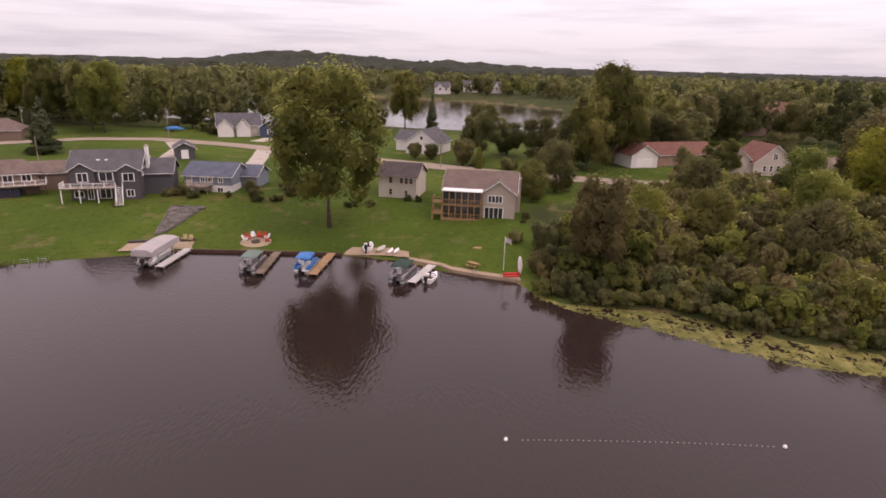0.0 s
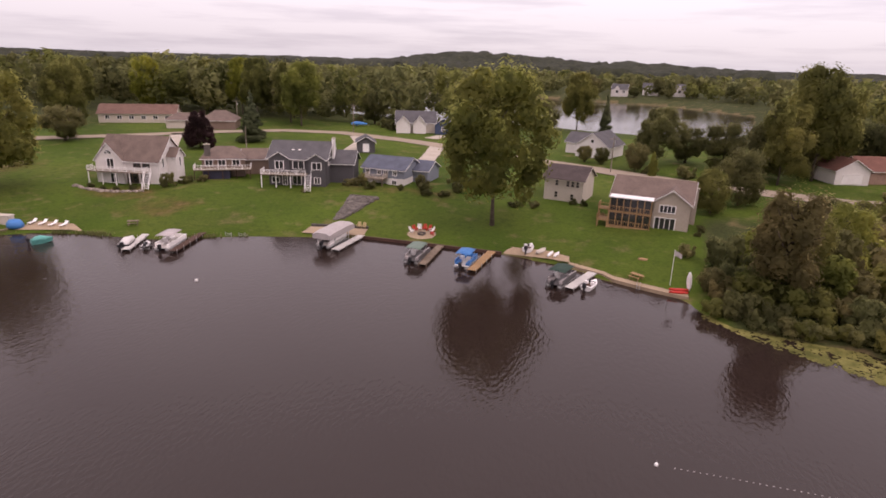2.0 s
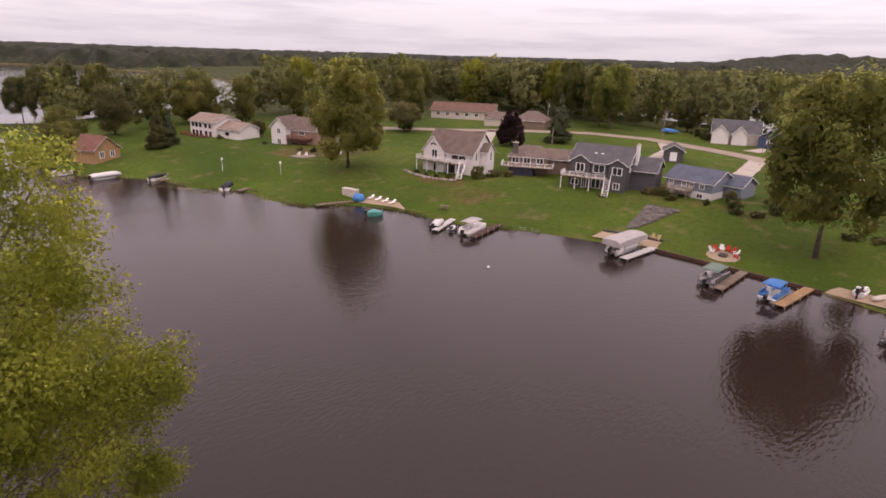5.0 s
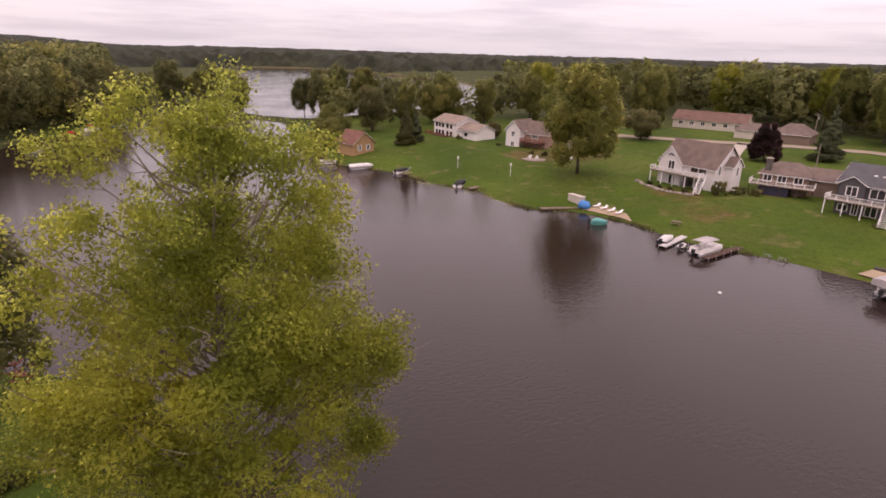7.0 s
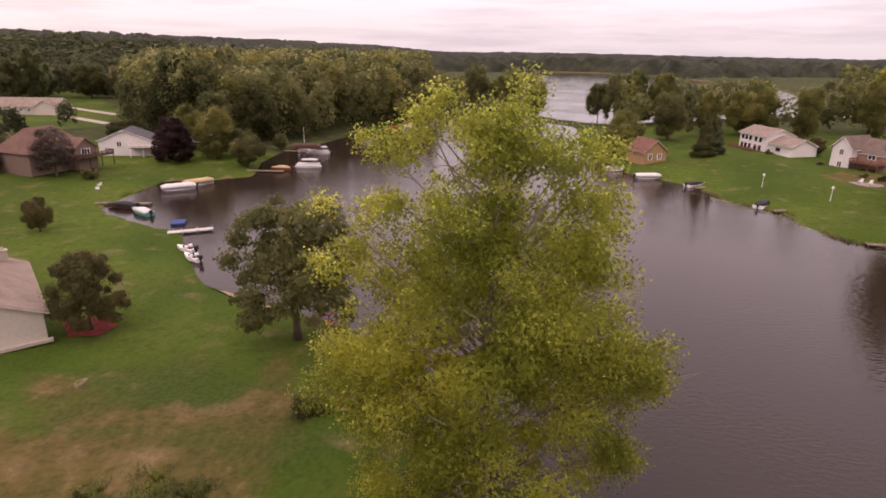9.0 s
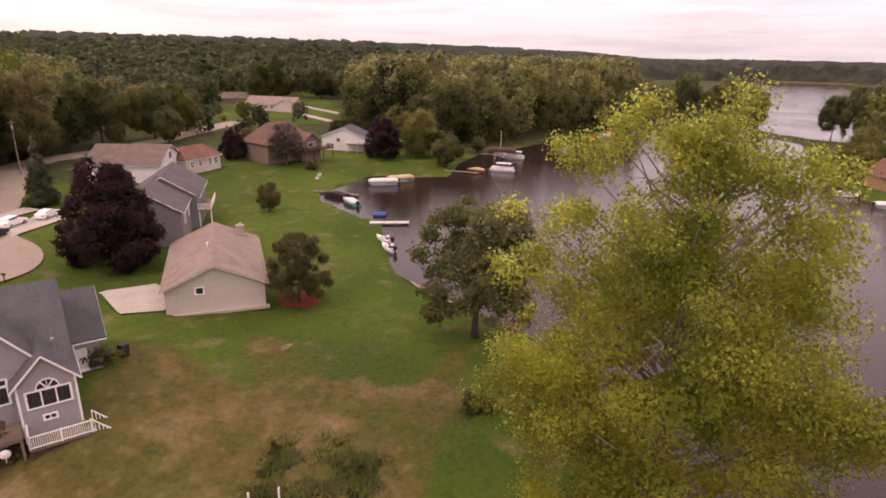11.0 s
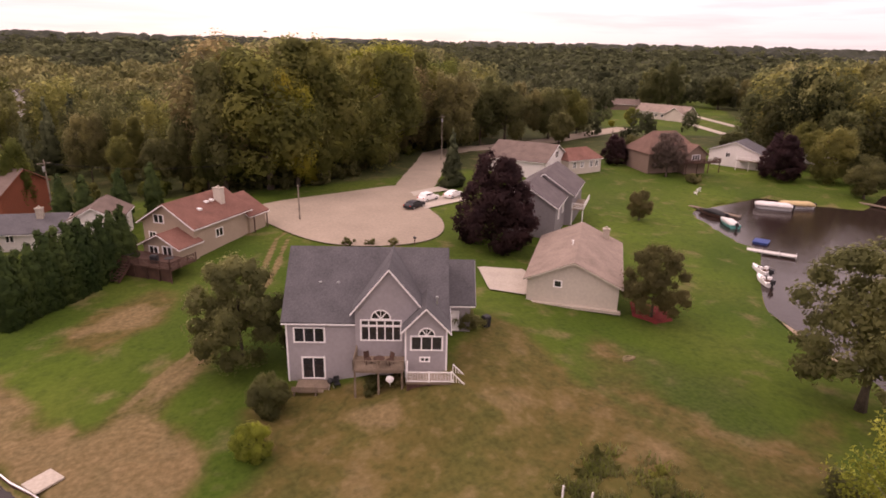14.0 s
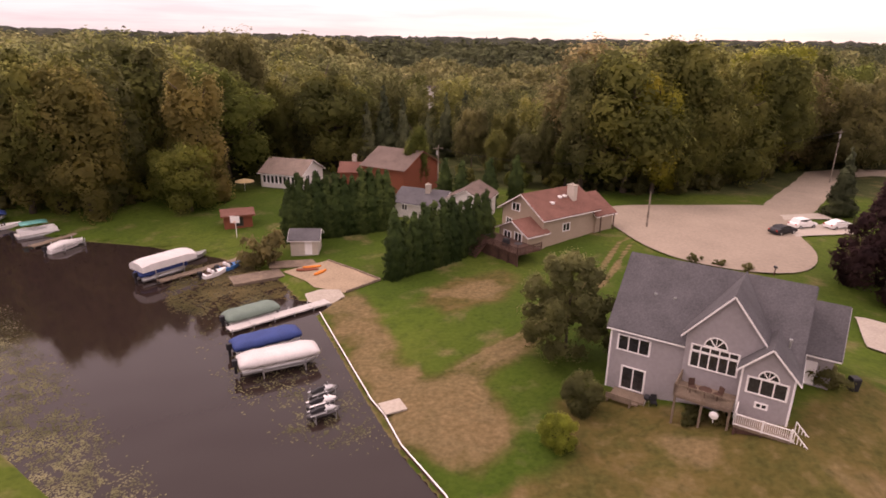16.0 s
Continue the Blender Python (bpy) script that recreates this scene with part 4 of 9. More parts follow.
P, W = plot("house", (24.7, -287.5), (9.2, -279.7), gz(17, -283), "dark blue house with white gables deep in the woods")
block(P, 0, 17, 0, 10, -1, 6.5, 4.5, "x", "w_navy", "r_dark")
block(P, 10, 16, -1.5, 5, -1, 8.5, 2.6, "y", "w_white", "r_dark")
window(P, "f", -1.5, 13, 6, 1.6, 1.6, 2, 2)
block(P, 4, 7, -1, 5, 6, 8.6, 1.5, "y", "w_white", "r_dark")

# north shore, from the beige house westwards
P, W = plot("house", (-0.1, 108.8), (13.1, 106.9), 2.9, "two-storey beige house with brown roof and screened porches")
block(P, 0, 13.2, 0.3, 10.5, -1.0, 5.1, 2.8, "x", "w_beige", "r_brown")
block(P, 7.2, 13.2, -0.7, 5, -1.0, 5.1, 2.1, "y", "w_beige", "r_brown")
window(P, "f", -0.7, 9.6, 3.9, 2.6, 1.3, 4, 1)
window(P, "f", -0.7, 9.4, 1.25, 3.4, 2.2, 4, 1, name="patio_doors")
part("porch_floor", Build().box(0, 7.2, -2.0, 0.3, 2.55, 2.75).box(-0.2, 7.2, -2.2, 0.3, -0.5, 0.15), M["wood_tan"], P)
part("porch_roof", Build().box(-0.1, 7.25, -2.3, 0.4, 5.25, 5.4), M["white"], P, "white flat porch roof")
for i in range(7):
    x = 0.1 + 1.16 * i
    part("post", Build().box(x - 0.08, x + 0.08, -2.0, -1.84, 0.1, 5.25), M["wood_tan"], P)
part("screen", Build().box(0.1, 7.1, -1.92, -1.9, 0.3, 2.5).box(0.1, 7.1, -1.92, -1.9, 2.9, 5.2), M["glass"], P)
part("porch_rail", rail_build([(0, 0.2), (0, -2.02), (7.1, -2.02)], 2.75, gap=0.3), M["wood_tan"], P)
part("porch_rail", rail_build([(0, -2.06), (7.1, -2.06)], 0.15, gap=0.3), M["wood_tan"], P)
deck(P, -1.9, 0, -2.4, 0.5, 1.1, "wood_tan", "wood_tan", "wood_tan", "lf", 2, gap=0.3)
deck(P, -1.9, 0, -1.6, 0.5, 3.0, "wood_tan", "wood_tan", "wood_tan", "lf", 2, gap=0.3)
chimney(P, 13.6, 4.5, -0.5, 7.0, "w_beige")
P, W = plot("house", (-13.6, 121), (-5.2, 119.2), 3.5, "two-storey tan house with dark brown roof")
block(P, 0, 8.0, 0, 8.0, -1, 4.7, 2.1, "x", "w_tan", "r_dark", trim="w_tan")
for u, z in ((2.6, 3.8), (4.9, 3.8), (5.9, 3.8), (6.9, 3.8), (2.6, 1.4), (5.9, 1.2)):
    window(P, "f", 0, u, z, 0.75, 1.2, 1, 2, frame="w_tan")
P, W = plot("house", (-53.9, 121.5), (-43.9, 120.8), 3.5, "low blue-grey house with white walkout basement")
block(P, 0, 10, 0, 9, 1.6, 3.6, 2.0, "x", "w_blue", "r_blue")
part("basement", Build().box(5.8, 9.98, 0.02, 8.98, -1, 1.6).box(0.02, 5.8, 0.5, 8.98, -1, 1.6), M["w_white"], P)
window(P, "f", 0.02, 7.6, 0.7, 1.2, 0.9, 2, 1)
for u in (1.2, 4.0, 5.6, 7.8):
    window(P, "f", 0, u, 2.7, 0.95, 1.0, 2, 1)
deck(P, 1.6, 6.0, -2.6, 0, 1.7, "wood", "w_tan", "wood", "lfr", 3)
block(P, 9.5, 13.5, 5, 12, -0.5, 3.0, 1.6, "x", "w_blue", "r_blue")
P, W = plot("house", (-71.2, 111.2), (-59.7, 114.3), 3.4, "dark grey two-storey house with white deck and posts")
block(P, 0, 12.4, 0, 10.5, -1, 5.9, 2.9, "x", "w_dark", "r_grey")
block(P, 0.4, 4.6, -0.7, 5, -1, 5.9, 1.3, "y", "w_dark", "r_grey", over=0.3)
block(P, 8.7, 12.3, -1.0, 5, -1, 5.9, 1.1, "y", "w_dark", "r_grey", over=0.3)
block(P, 12.4, 17.5, 3.5, 11, -1, 4.6, 2.2, "x", "w_dark", "r_grey")
for u, w2 in ((2.5, 1.8), (6.4, 2.4)):
    window(P, "f", -0.7 if u < 4 else 0, u, 4.5, w2, 1.7, 2, 1)
window(P, "f", -1.0, 10.5, 4.5, 2.0, 1.5, 2, 1)
window(P, "f", -1.0, 10.6, 1.4, 1.3, 1.3, 2, 1)
window(P, "r", 12.4, 2.0, 4.6, 0.8, 0.8, 1, 1)
deck(P, -0.8, 8.6, -3.3, -0.7, 2.9, "wood", "white", "white", "lf", 4, gap=0.2)
for u, w2, h2 in ((1.6, 1.6, 1.2), (3.6, 1.0, 2.0), (6.0, 1.9, 2.0)):
    window(P, "f", -0.7 if u < 4 else 0, u, 1.3, w2, h2, 2, 1, name="basement_window")
stairs(P, (9.0, -2.2, 2.9), (9.6, -5.8, 0.0), 1.2, "white")
chimney(P, 13.0, 5.2, 5, 9.6, "white", 0.5, 1.6)
for u in (4.6, 6.0):
    part("skylight", Build().box(u, u + 0.5, 2.0, 2.9, 7.3, 7.5), M["white"], P)
P, W = plot("house", (-87.0, 109.5), (-79.2, 114.0), 4.0, "low brown house with wrap-round white deck railing")
block(P, 0, 9, 1.5, 11, -1.2, 3.9, 1.9, "x", "w_brown", "r_brown", hip=3.0)
block(P, 8.5, 18, 4, 11, -1.2, 3.4, 1.7, "x", "w_brown", "r_brown")
chimney(P, 1.2, 2.6, 3, 6.8, "stone", 1.2, 1.0)
deck(P, -1.4, 10.4, -1.4, 1.5, 1.9, "wood", "white", "wood_dark", "lfr", 5, gap=0.3)
part("dark_skirt", Build().box(0.5, 6, -1.0, 1.4, -1, 1.6), M["skirt_navy"], P)
for u in (1.5, 4.2, 7.2):
    window(P, "f", 1.5, u, 2.9, 1.6, 1.4, 2, 1)
P, W = plot("house", (-104.2, 99.1), (-90.7, 101.5), 3.4, "white house with brown roof, arched window and deck")
block(P, 0, 13.4, 0, 9.5, -1, 5.0, 4.4, "x", "w_white", "r_brown")
block(P, 0, 6, -0.8, 5, -1, 5.0, 3.4, "y", "w_white", "r_brown", over=0.3)
block(P, 13.4, 15.4, 3.2, 6.4, -1, 5.6, 1.6, "x", "w_white", "r_brown", over=0.3)
window(P, "f", -0.8, 3.0, 6.2, 1.7, 0.85, arch=True)
window(P, "f", -0.8, 3.3, 4.2, 1.6, 2.1, 2, 1)
window(P, "f", -0.8, 3.8, 1.2, 1.6, 2.0, 2, 1)
window(P, "f", 0, 8.6, 4.3, 1.5, 1.5, 2, 1, frame="wood_dark")
window(P, "f", 0, 10.6, 4.3, 1.5, 1.5, 2, 1, frame="wood_dark")
window(P, "r", 13.4, 1.6, 4.4, 0.7, 1.9, 1, 1)
window(P, "r", 15.4, 4.8, 4.4, 0.7, 1.9, 1, 1)
deck(P, -0.8, 11.4, -2.6, -0.8, 2.9, "wood", "white", "white", "lfr", 5, gap=0.2)
for u, w2, fr in ((7.4, 2.4, "wood_dark"), (10.2, 1.8, "wood_dark")):
    window(P, "f", 0, u, 1.25, w2, 2.1, 2, 1, frame=fr, name="patio_doors")
stairs(P, (11.9, -1.6, 2.9), (12.9, -4.8, 0.0), 1.2, "white")
rng_r = random.Random(8)
for k in range(26):             # a bed edged with field stones in front of the deck
    a = k / 25
    u, v, q = -2.2 + 14.6 * a, -4.6 - 1.7 * math.sin(a * 3.1416) + rng_r.uniform(-0.25, 0.25), rng_r.uniform(0.22, 0.45)
    w = P.matrix_basis @ Vector((u, v, 0))
    solid("boulder", Build().tube([(0, 0, -0.4 * q), (0, 0, 0.1 * q), (0.1 * q, 0, 0.75 * q), (0.1 * q, 0.05 * q, 1.05 * q)], [q * 1.1, q * 1.2, q * 0.85, q * 0.25], 7), M["stone_pale"], pose(w.x, w.y, gz(w.x, w.y), 0, 0, rng_r.uniform(0, 360)) @ Matrix.Diagonal((rng_r.uniform(1.0, 1.7), 1, 1, 1)), "pale field stone edging a garden bed", "stone", "garden bed stones", smooth=True)
P, W = plot("house", (-158.3, 88.8), (-148.0, 94.1), 3.3, "cream house with brown roof and red deck")
block(P, 0, 5, 0, 9, -1, 5.6, 2.6, "y", "w_white", "r_brown")
block(P, 5, 13, 2.5, 10.5, -1, 4.8, 3.0, "x", "w_brick", "r_brown")
block(P, 12.5, 25, 6, 13, -1, 3.0, 2.2, "x", "w_tan", "r_brown")
deck(P, 5.2, 12, -0.6, 2.5, 2.4, "wood_dark", "w_red", "w_red", "lfr", 4, gap=0.3)
window(P, "f", 0, 2.5, 4.4, 1.2, 1.4, 2, 1)
window(P, "f", 0, 2.5, 1.4, 1.2, 1.4, 2, 1)
window(P, "f", 2.5, 8.5, 4.0, 1.8, 1.4, 2, 1)
P, W = plot("house", (-189.0, 78.2), (-173.7, 81.7), 3.0, "white two-storey house with dark windows and red deck")
block(P, 0, 12, 0, 9, -1, 5.4, 1.9, "x", "w_white", "r_tan")
block(P, 11, 21, 1, 9, -1, 3.8, 1.8, "x", "w_white", "r_tan")
for u in (1.5, 3.2, 5.0, 7.5, 9.5):
    window(P, "f", 0, u, 4.2, 0.9, 1.2, 1, 1, frame="black")
    window(P, "f", 0, u, 1.8, 0.9, 1.4, 1, 1, frame="black")
window(P, "f", 1, 16, 2.4, 1.6, 0.9, 2, 1, frame="black")
deck(P, -1, 10, -3, 0, 1.1, "wood_dark", "w_red", "w_red", "lfr", 4, gap=0.3)
P, W = plot("barn", (-166.5, 44.1), (-169.5, 51.6), gz(-168, 48), "small red-brown boathouse with an arched gambrel front")
block(P, 0, 7.5, 0, 8, -0.6, 3.0, 3.0, "y", "wood_tan", "r_red", trim="w_tan")
window(P, "f", 0, 2.2, 1.6, 1.2, 1.6, 2, 1)
window(P, "f", 0, 5.2, 1.6, 1.2, 1.6, 2, 1)
P, W = plot("house", (-180.1, 174.1), (-157.3, 187.3), gz(-170, 182), "long low house with a red-brown roof")
block(P, 0, 26, 0, 11, -1, 3.3, 2.8, "x", "w_tan", "r_rust", trim="w_tan")
for u in range(3, 25, 4):
    window(P, "f", 0, u, 1.9, 1.6, 1.3, 2, 1)
P, W = plot("house", (-145.4, 173.5), (-128.5, 181.4), gz(-137, 178), "low tan ranch house with brown roof")
block(P, -4, 9, 0, 9, -1, 2.9, 1.9, "x", "w_tan", "r_brown", hip=3)
block(P, 8, 19, -2, 9, -1, 3.1, 2.8, "x", "w_brown", "r_brown", hip=4)
P, W = plot("house", (-76.4, 201.5), (-63.5, 206.2), gz(-70, 204), "pale house with two white gables and grey roof")
block(P, 0, 14, 0, 9, -1, 3.8, 3.4, "x", "w_tan", "r_grey")
block(P, 0, 5, -1.5, 5, -1, 3.4, 2.6, "y", "w_white", "r_grey")
block(P, 6, 10.5, -1.5, 5, -1, 3.4, 2.6, "y", "w_white", "r_grey")
P, W = plot("cottage", (-62.6, 203.2), (-56.2, 204.0), gz(-60, 204), "small navy blue cottage with white trim")
block(P, 0, 6.5, 0, 7, -1, 3.4, 2.2, "y", "w_navy", "r_blue")
window(P, "f", 0, 3.2, 1.8, 1.6, 1.4, 2, 2)
P, W = plot("shed", (-70.0, 153.8), (-64.9, 156.2), gz(-67, 155), "grey garden shed with white corner boards")
block(P, 0, 5, 0, 6, -0.8, 3.0, 1.4, "y", "w_dark", "r_grey")
window(P, "f", 0, 2.5, 1.4, 1.6, 2.2, 2, 1, pane="white", name="door")
P, W = plot("garage", (-16.3, 176.8), (-1.2, 171.3), gz(-9, 174), "white house with grey roof beside the road")
block(P, 0, 7, 4, 12, -1, 3.4, 2.4, "x", "w_white", "r_grey")
block(P, 5, 14.5, 0, 12, -1, 3.4, 3.4, "y", "w_white", "r_grey")
window(P, "f", 0, 9.8, 4.6, 1.0, 1.0, 1, 1)
window(P, "f", 0, 9.8, 1.4, 3.6, 2.1, 4, 2, pane="white", name="garage_door")
P, W = plot("house", (49.0, 157.3), (78.5, 166.0), gz(62, 160), "long brick house with white garage and red-brown roof")
block(P, 0, 8, 0, 9, -1, 3.4, 2.4, "y", "w_white", "r_red")
block(P, 7, 27, 1.5, 10, -1, 3.3, 2.6, "x", "w_brick", "r_red")
window(P, "f", 0, 4, 1.4, 4.6, 2.2, 4, 2, pane="white", name="garage_door")
P, W = plot("house", (70.3, 149.5), (89.0, 151.7), gz(80, 151), "tan gabled house with red-brown roof")
block(P, 0, 8, 1.5, 10, -1, 3.4, 3.2, "y", "w_tan", "r_red")
block(P, 7.5, 18.5, 0, 10, -1, 3.4, 4.2, "y", "w_tan", "r_red")
window(P, "f", 0, 13, 4.8, 1.3, 1.5, 2, 2)
for u in (10.5, 12.3, 14.2):
    window(P, "f", 0, u, 1.8, 1.0, 1.4, 1, 2)
P, W = plot("garage", (97, 150), (107, 153), gz(100, 151), "low tan garage beside a hedge")
block(P, 0, 9, 0, 7, -1, 2.8, 1.6, "x", "w_tan", "r_tan", hip=2)
P, W = plot("house", (128, 250), (152, 262), gz(140, 256), "dark brown house with tiered decks under trees")
block(P, -18, 6, 0, 12, -1, 7.5, 4, "x", "w_brown", "r_dark")
block(P, 8, 26, 2, 14, -1, 8.5, 4.5, "x", "w_brick", "r_red")
for z in (2.5, 5.5):
    deck(P, 8, 26, -1.5, 2, z, "wood", "w_tan", "wood_dark", "lfr", 4, gap=0.4)
for u in (-14, -8, -2, 11, 16, 22):
    window(P, "f", 0 if u < 6 else 2, u, 5.5, 2, 1.8, 2, 1)
for (x, y, yaw, lab) in ((-12, 580, -8, "white lake house across the far water"), (16, 606, 0, "pale lake house with steep gables"), (42, 600, 6, "white lake house with steep gables")):
    P = thing("lake_house", pose(x, y, gz(x, y), 0, 0, yaw), lab, "house", "houses across the lake")
    block(P, 0, 14, 0, 10, -1, 6.5, 4.5, "x", "w_white", "r_grey")
    block(P, 3, 8, -2, 6, -1, 6.5, 3.5, "y", "w_white", "r_grey")
    window(P, "f", -2, 5.5, 4.5, 2.4, 2.4, 2, 2)
    window(P, "f", 0, 11, 4.5, 2.0, 2.0, 2, 1)


# ---- trees ----
LEAN = []       # normals of the leaves last made


def quads(rng, centres, radii, n, size, outward=0.82, shell=(0.72, 1.06), droop=0.0):
    """Leaf clumps on the surfaces of several ellipsoids, as loose triangles."""
    c, r = np.asarray(centres, float), np.asarray(radii, float)
    vol = (r[:, 0] * r[:, 1] + r[:, 0] * r[:, 2]) + 1e-6
    pick = rng.choice(len(c), n, p=vol / vol.sum())
    d = rng.normal(size=(n, 3))
    d /= np.linalg.norm(d, axis=1)[:, None]
    rad = rng.uniform(*shell, size=(n, 1))
    p = c[pick] + d * r[pick] * rad
    nrm = d * outward + rng.normal(size=(n, 3)) * (1 - outward) * 0.9
    nrm[:, 2] += 0.25
    nrm /= np.linalg.norm(nrm, axis=1)[:, None]
    t = np.cross(nrm, rng.normal(size=(n, 3)))
    t /= np.linalg.norm(t, axis=1)[:, None] + 1e-9
    b = np.cross(nrm, t)
    s = size * rng.uniform(0.55, 1.35, size=(n, 1))
    asp = rng.uniform(0.55, 1.0, size=(n, 1))
    k1 = rng.uniform(-0.4, 0.4, size=(n, 1))
    v = np.stack([p - t * s * asp - b * s * 0.45, p + t * s * asp - b * s * 0.45, p + t * s * k1 + b * s * 0.75 - nrm * s * 0.15], 1)
    v[:, :, 2] -= droop * s
    # leaves lean the way their bough faces, so a clump shades as one soft mass
    mid = c.mean(0)
    whole = (p - mid) / (np.ptp(c, axis=0) / 2 + r.mean(0))
    turn = d * 0.55 + whole * 0.75 + nrm * 0.22
    turn[:, 2] += 0.15
    turn = np.where(((turn * nrm).sum(1) < 0)[:, None], turn - 1.02 * nrm * (turn * nrm).sum(1)[:, None], turn)
    turn /= np.linalg.norm(turn, axis=1)[:, None] + 1e-9
    LEAN.append(np.repeat(turn, 3, 0))
    return v.reshape(-1, 3), np.arange(3 * n).reshape(n, 3)


def mesh_np(name, v, f, mat, lean=None):
    me = bpy.data.meshes.new(name)
    me.vertices.add(len(v))
    me.vertices.foreach_set("co", np.ascontiguousarray(v, np.float32).ravel())
    me.loops.add(f.size)
    me.loops.foreach_set("vertex_index", np.ascontiguousarray(f, np.int32).ravel())
    me.polygons.add(len(f))
    me.polygons.foreach_set("loop_start", np.arange(0, f.size, f.shape[1], dtype=np.int32))
    me.materials.append(mat)
    me.update(calc_edges=True)
    me.validate()
    if lean is not None:
        me.polygons.foreach_set("use_smooth", np.ones(len(f), bool))
        me.attributes.new("custom_normal", "FLOAT_VECTOR", "POINT").data.foreach_set("vector", np.ascontiguousarray(lean, np.float32).ravel())
    return me


def crown_shape(rng, style):
    """Ellipsoids of a crown in a tree of height 1 (trunk at the origin)."""
    c, r = [], []
    if style == "broad":
        c.append((0, 0, 0.54)), r.append((0.27, 0.27, 0.36))
        for i in range(30):
            a, h = rng.uniform(0, 6.283), rng.uniform(0.14, 0.86)
            w = 0.25 * math.sqrt(max(0.05, 1 - ((h - 0.46) / 0.5) ** 2)) * rng.uniform(0.75, 1.05)
            k = rng.uniform(0.10, 0.16)
            c.append((math.cos(a) * w, math.sin(a) * w, h)), r.append((k, k, k * rng.uniform(0.8, 1.25)))
    elif style == "tall":
        c.append((0, 0, 0.52)), r.append((0.15, 0.15, 0.40))
        for i in range(26):
            a, h = rng.uniform(0, 6.283), rng.uniform(0.08, 0.84)
            w = 0.145 * math.sqrt(max(0.04, 1 - ((h - 0.44) / 0.52) ** 2)) * rng.uniform(0.75, 1.05)
            k = rng.uniform(0.055, 0.095)
            c.append((math.cos(a) * w, math.sin(a) * w, h)), r.append((k, k, k * rng.uniform(1.3, 2.0)))
    elif style == "round":
        c.append((0, 0, 0.52)), r.append((0.33, 0.33, 0.38))
        for i in range(30):
            d = rng.normal(size=3)
            d /= np.linalg.norm(d)
            c.append((d[0] * 0.32, d[1] * 0.32, 0.52 + d[2] * 0.35)), r.append((rng.uniform(0.09, 0.14),) * 3)
    elif style == "garden":
        c.append((0, 0, 0.52)), r.append((0.22, 0.22, 0.28))
        for i in range(96):
            a, h = rng.uniform(0, 6.283), 0.16 + 0.78 * rng.uniform() ** 1.1
            w = 0.42 * math.sqrt(max(0.04, 1 - ((h - 0.40) / 0.58) ** 2)) * math.sqrt(rng.uniform(0.12, 1.0))
            k = rng.uniform(0.055, 0.105)
            c.append((math.cos(a) * w, math.sin(a) * w, h)), r.append((k, k, k * 0.95))
    elif style == "egg":
        c.append((0, 0, 0.42)), r.append((0.31, 0.31, 0.36))
        c.append((0, 0, 0.62)), r.append((0.20, 0.20, 0.34))
        for i in range(90):
            a, h = rng.uniform(0, 6.283), 0.08 + 0.88 * rng.uniform() ** 1.1
            w = 0.36 * (1 - max(0.0, h - 0.30) / 0.72) ** 0.62 * min(1.0, 0.62 + h * 1.5) * math.sqrt(rng.uniform(0.6, 1.0))
            c.append((math.cos(a) * w, math.sin(a) * w, h)), r.append((rng.uniform(0.07, 0.11) * (1.1 - 0.5 * h),) * 2 + (rng.uniform(0.06, 0.09),))
    elif style == "hero":
        c.append((0, 0, 0.56)), r.append((0.21, 0.21, 0.30))
        for i in range(54):
            a, h = rng.uniform(0, 6.283), 0.18 + 0.74 * rng.uniform() ** 0.9
            w = 0.33 * math.sqrt(max(0.05, 1 - ((h - 0.46) / 0.52) ** 2)) * rng.uniform(0.5, 1.0)
            k = rng.uniform(0.06, 0.115)
            c.append((math.cos(a) * w, math.sin(a) * w, h)), r.append((k, k, k * rng.uniform(0.9, 1.45)))
    elif style == "open":
        c.append((0, 0, 0.54)), r.append((0.27, 0.27, 0.27))
        for i in range(110):
            a, h = rng.uniform(0, 6.283), rng.uniform(0.20, 0.95)
            w = 0.42 * math.sqrt(max(0.05, 1 - ((h - 0.48) / 0.49) ** 2)) * math.sqrt(rng.uniform(0.05, 1.0))
            c.append((math.cos(a) * w, math.sin(a) * w, h)), r.append((rng.uniform(0.045, 0.09),) * 2 + (rng.uniform(0.04, 0.075),))
    elif style == "shrub":
        for i in range(17):
            a, w = rng.uniform(0, 6.283), rng.uniform(0, 0.68)
            h = rng.uniform(0.15, 0.88) * (1 - 0.55 * w)
            c.append((math.cos(a) * w, math.sin(a) * w, h)), r.append((rng.uniform(0.12, 0.27),) * 2 + (rng.uniform(0.12, 0.24),))
    elif style == "cone":
        for i in range(16):
            h = 0.05 + 0.06 * i
            w = 0.26 * (1 - h) + 0.01
            for k in range(3):
                a = rng.uniform(0, 6.283)
                c.append((math.cos(a) * w * 0.45, math.sin(a) * w * 0.45, h)), r.append((w * 0.75, w * 0.75, 0.05))
    elif style == "column":
        for i in range(14):
            h = 0.02 + 0.066 * i
            w = 0.15 * min(1.0, (1.0 - h) * 1.9) ** 0.85 * (0.95 + 0.05 * math.sin(i * 2.3))
            c.append((rng.uniform(-0.02, 0.02), rng.uniform(-0.02, 0.02), h)), r.append((w, w, 0.07))
    return c, r


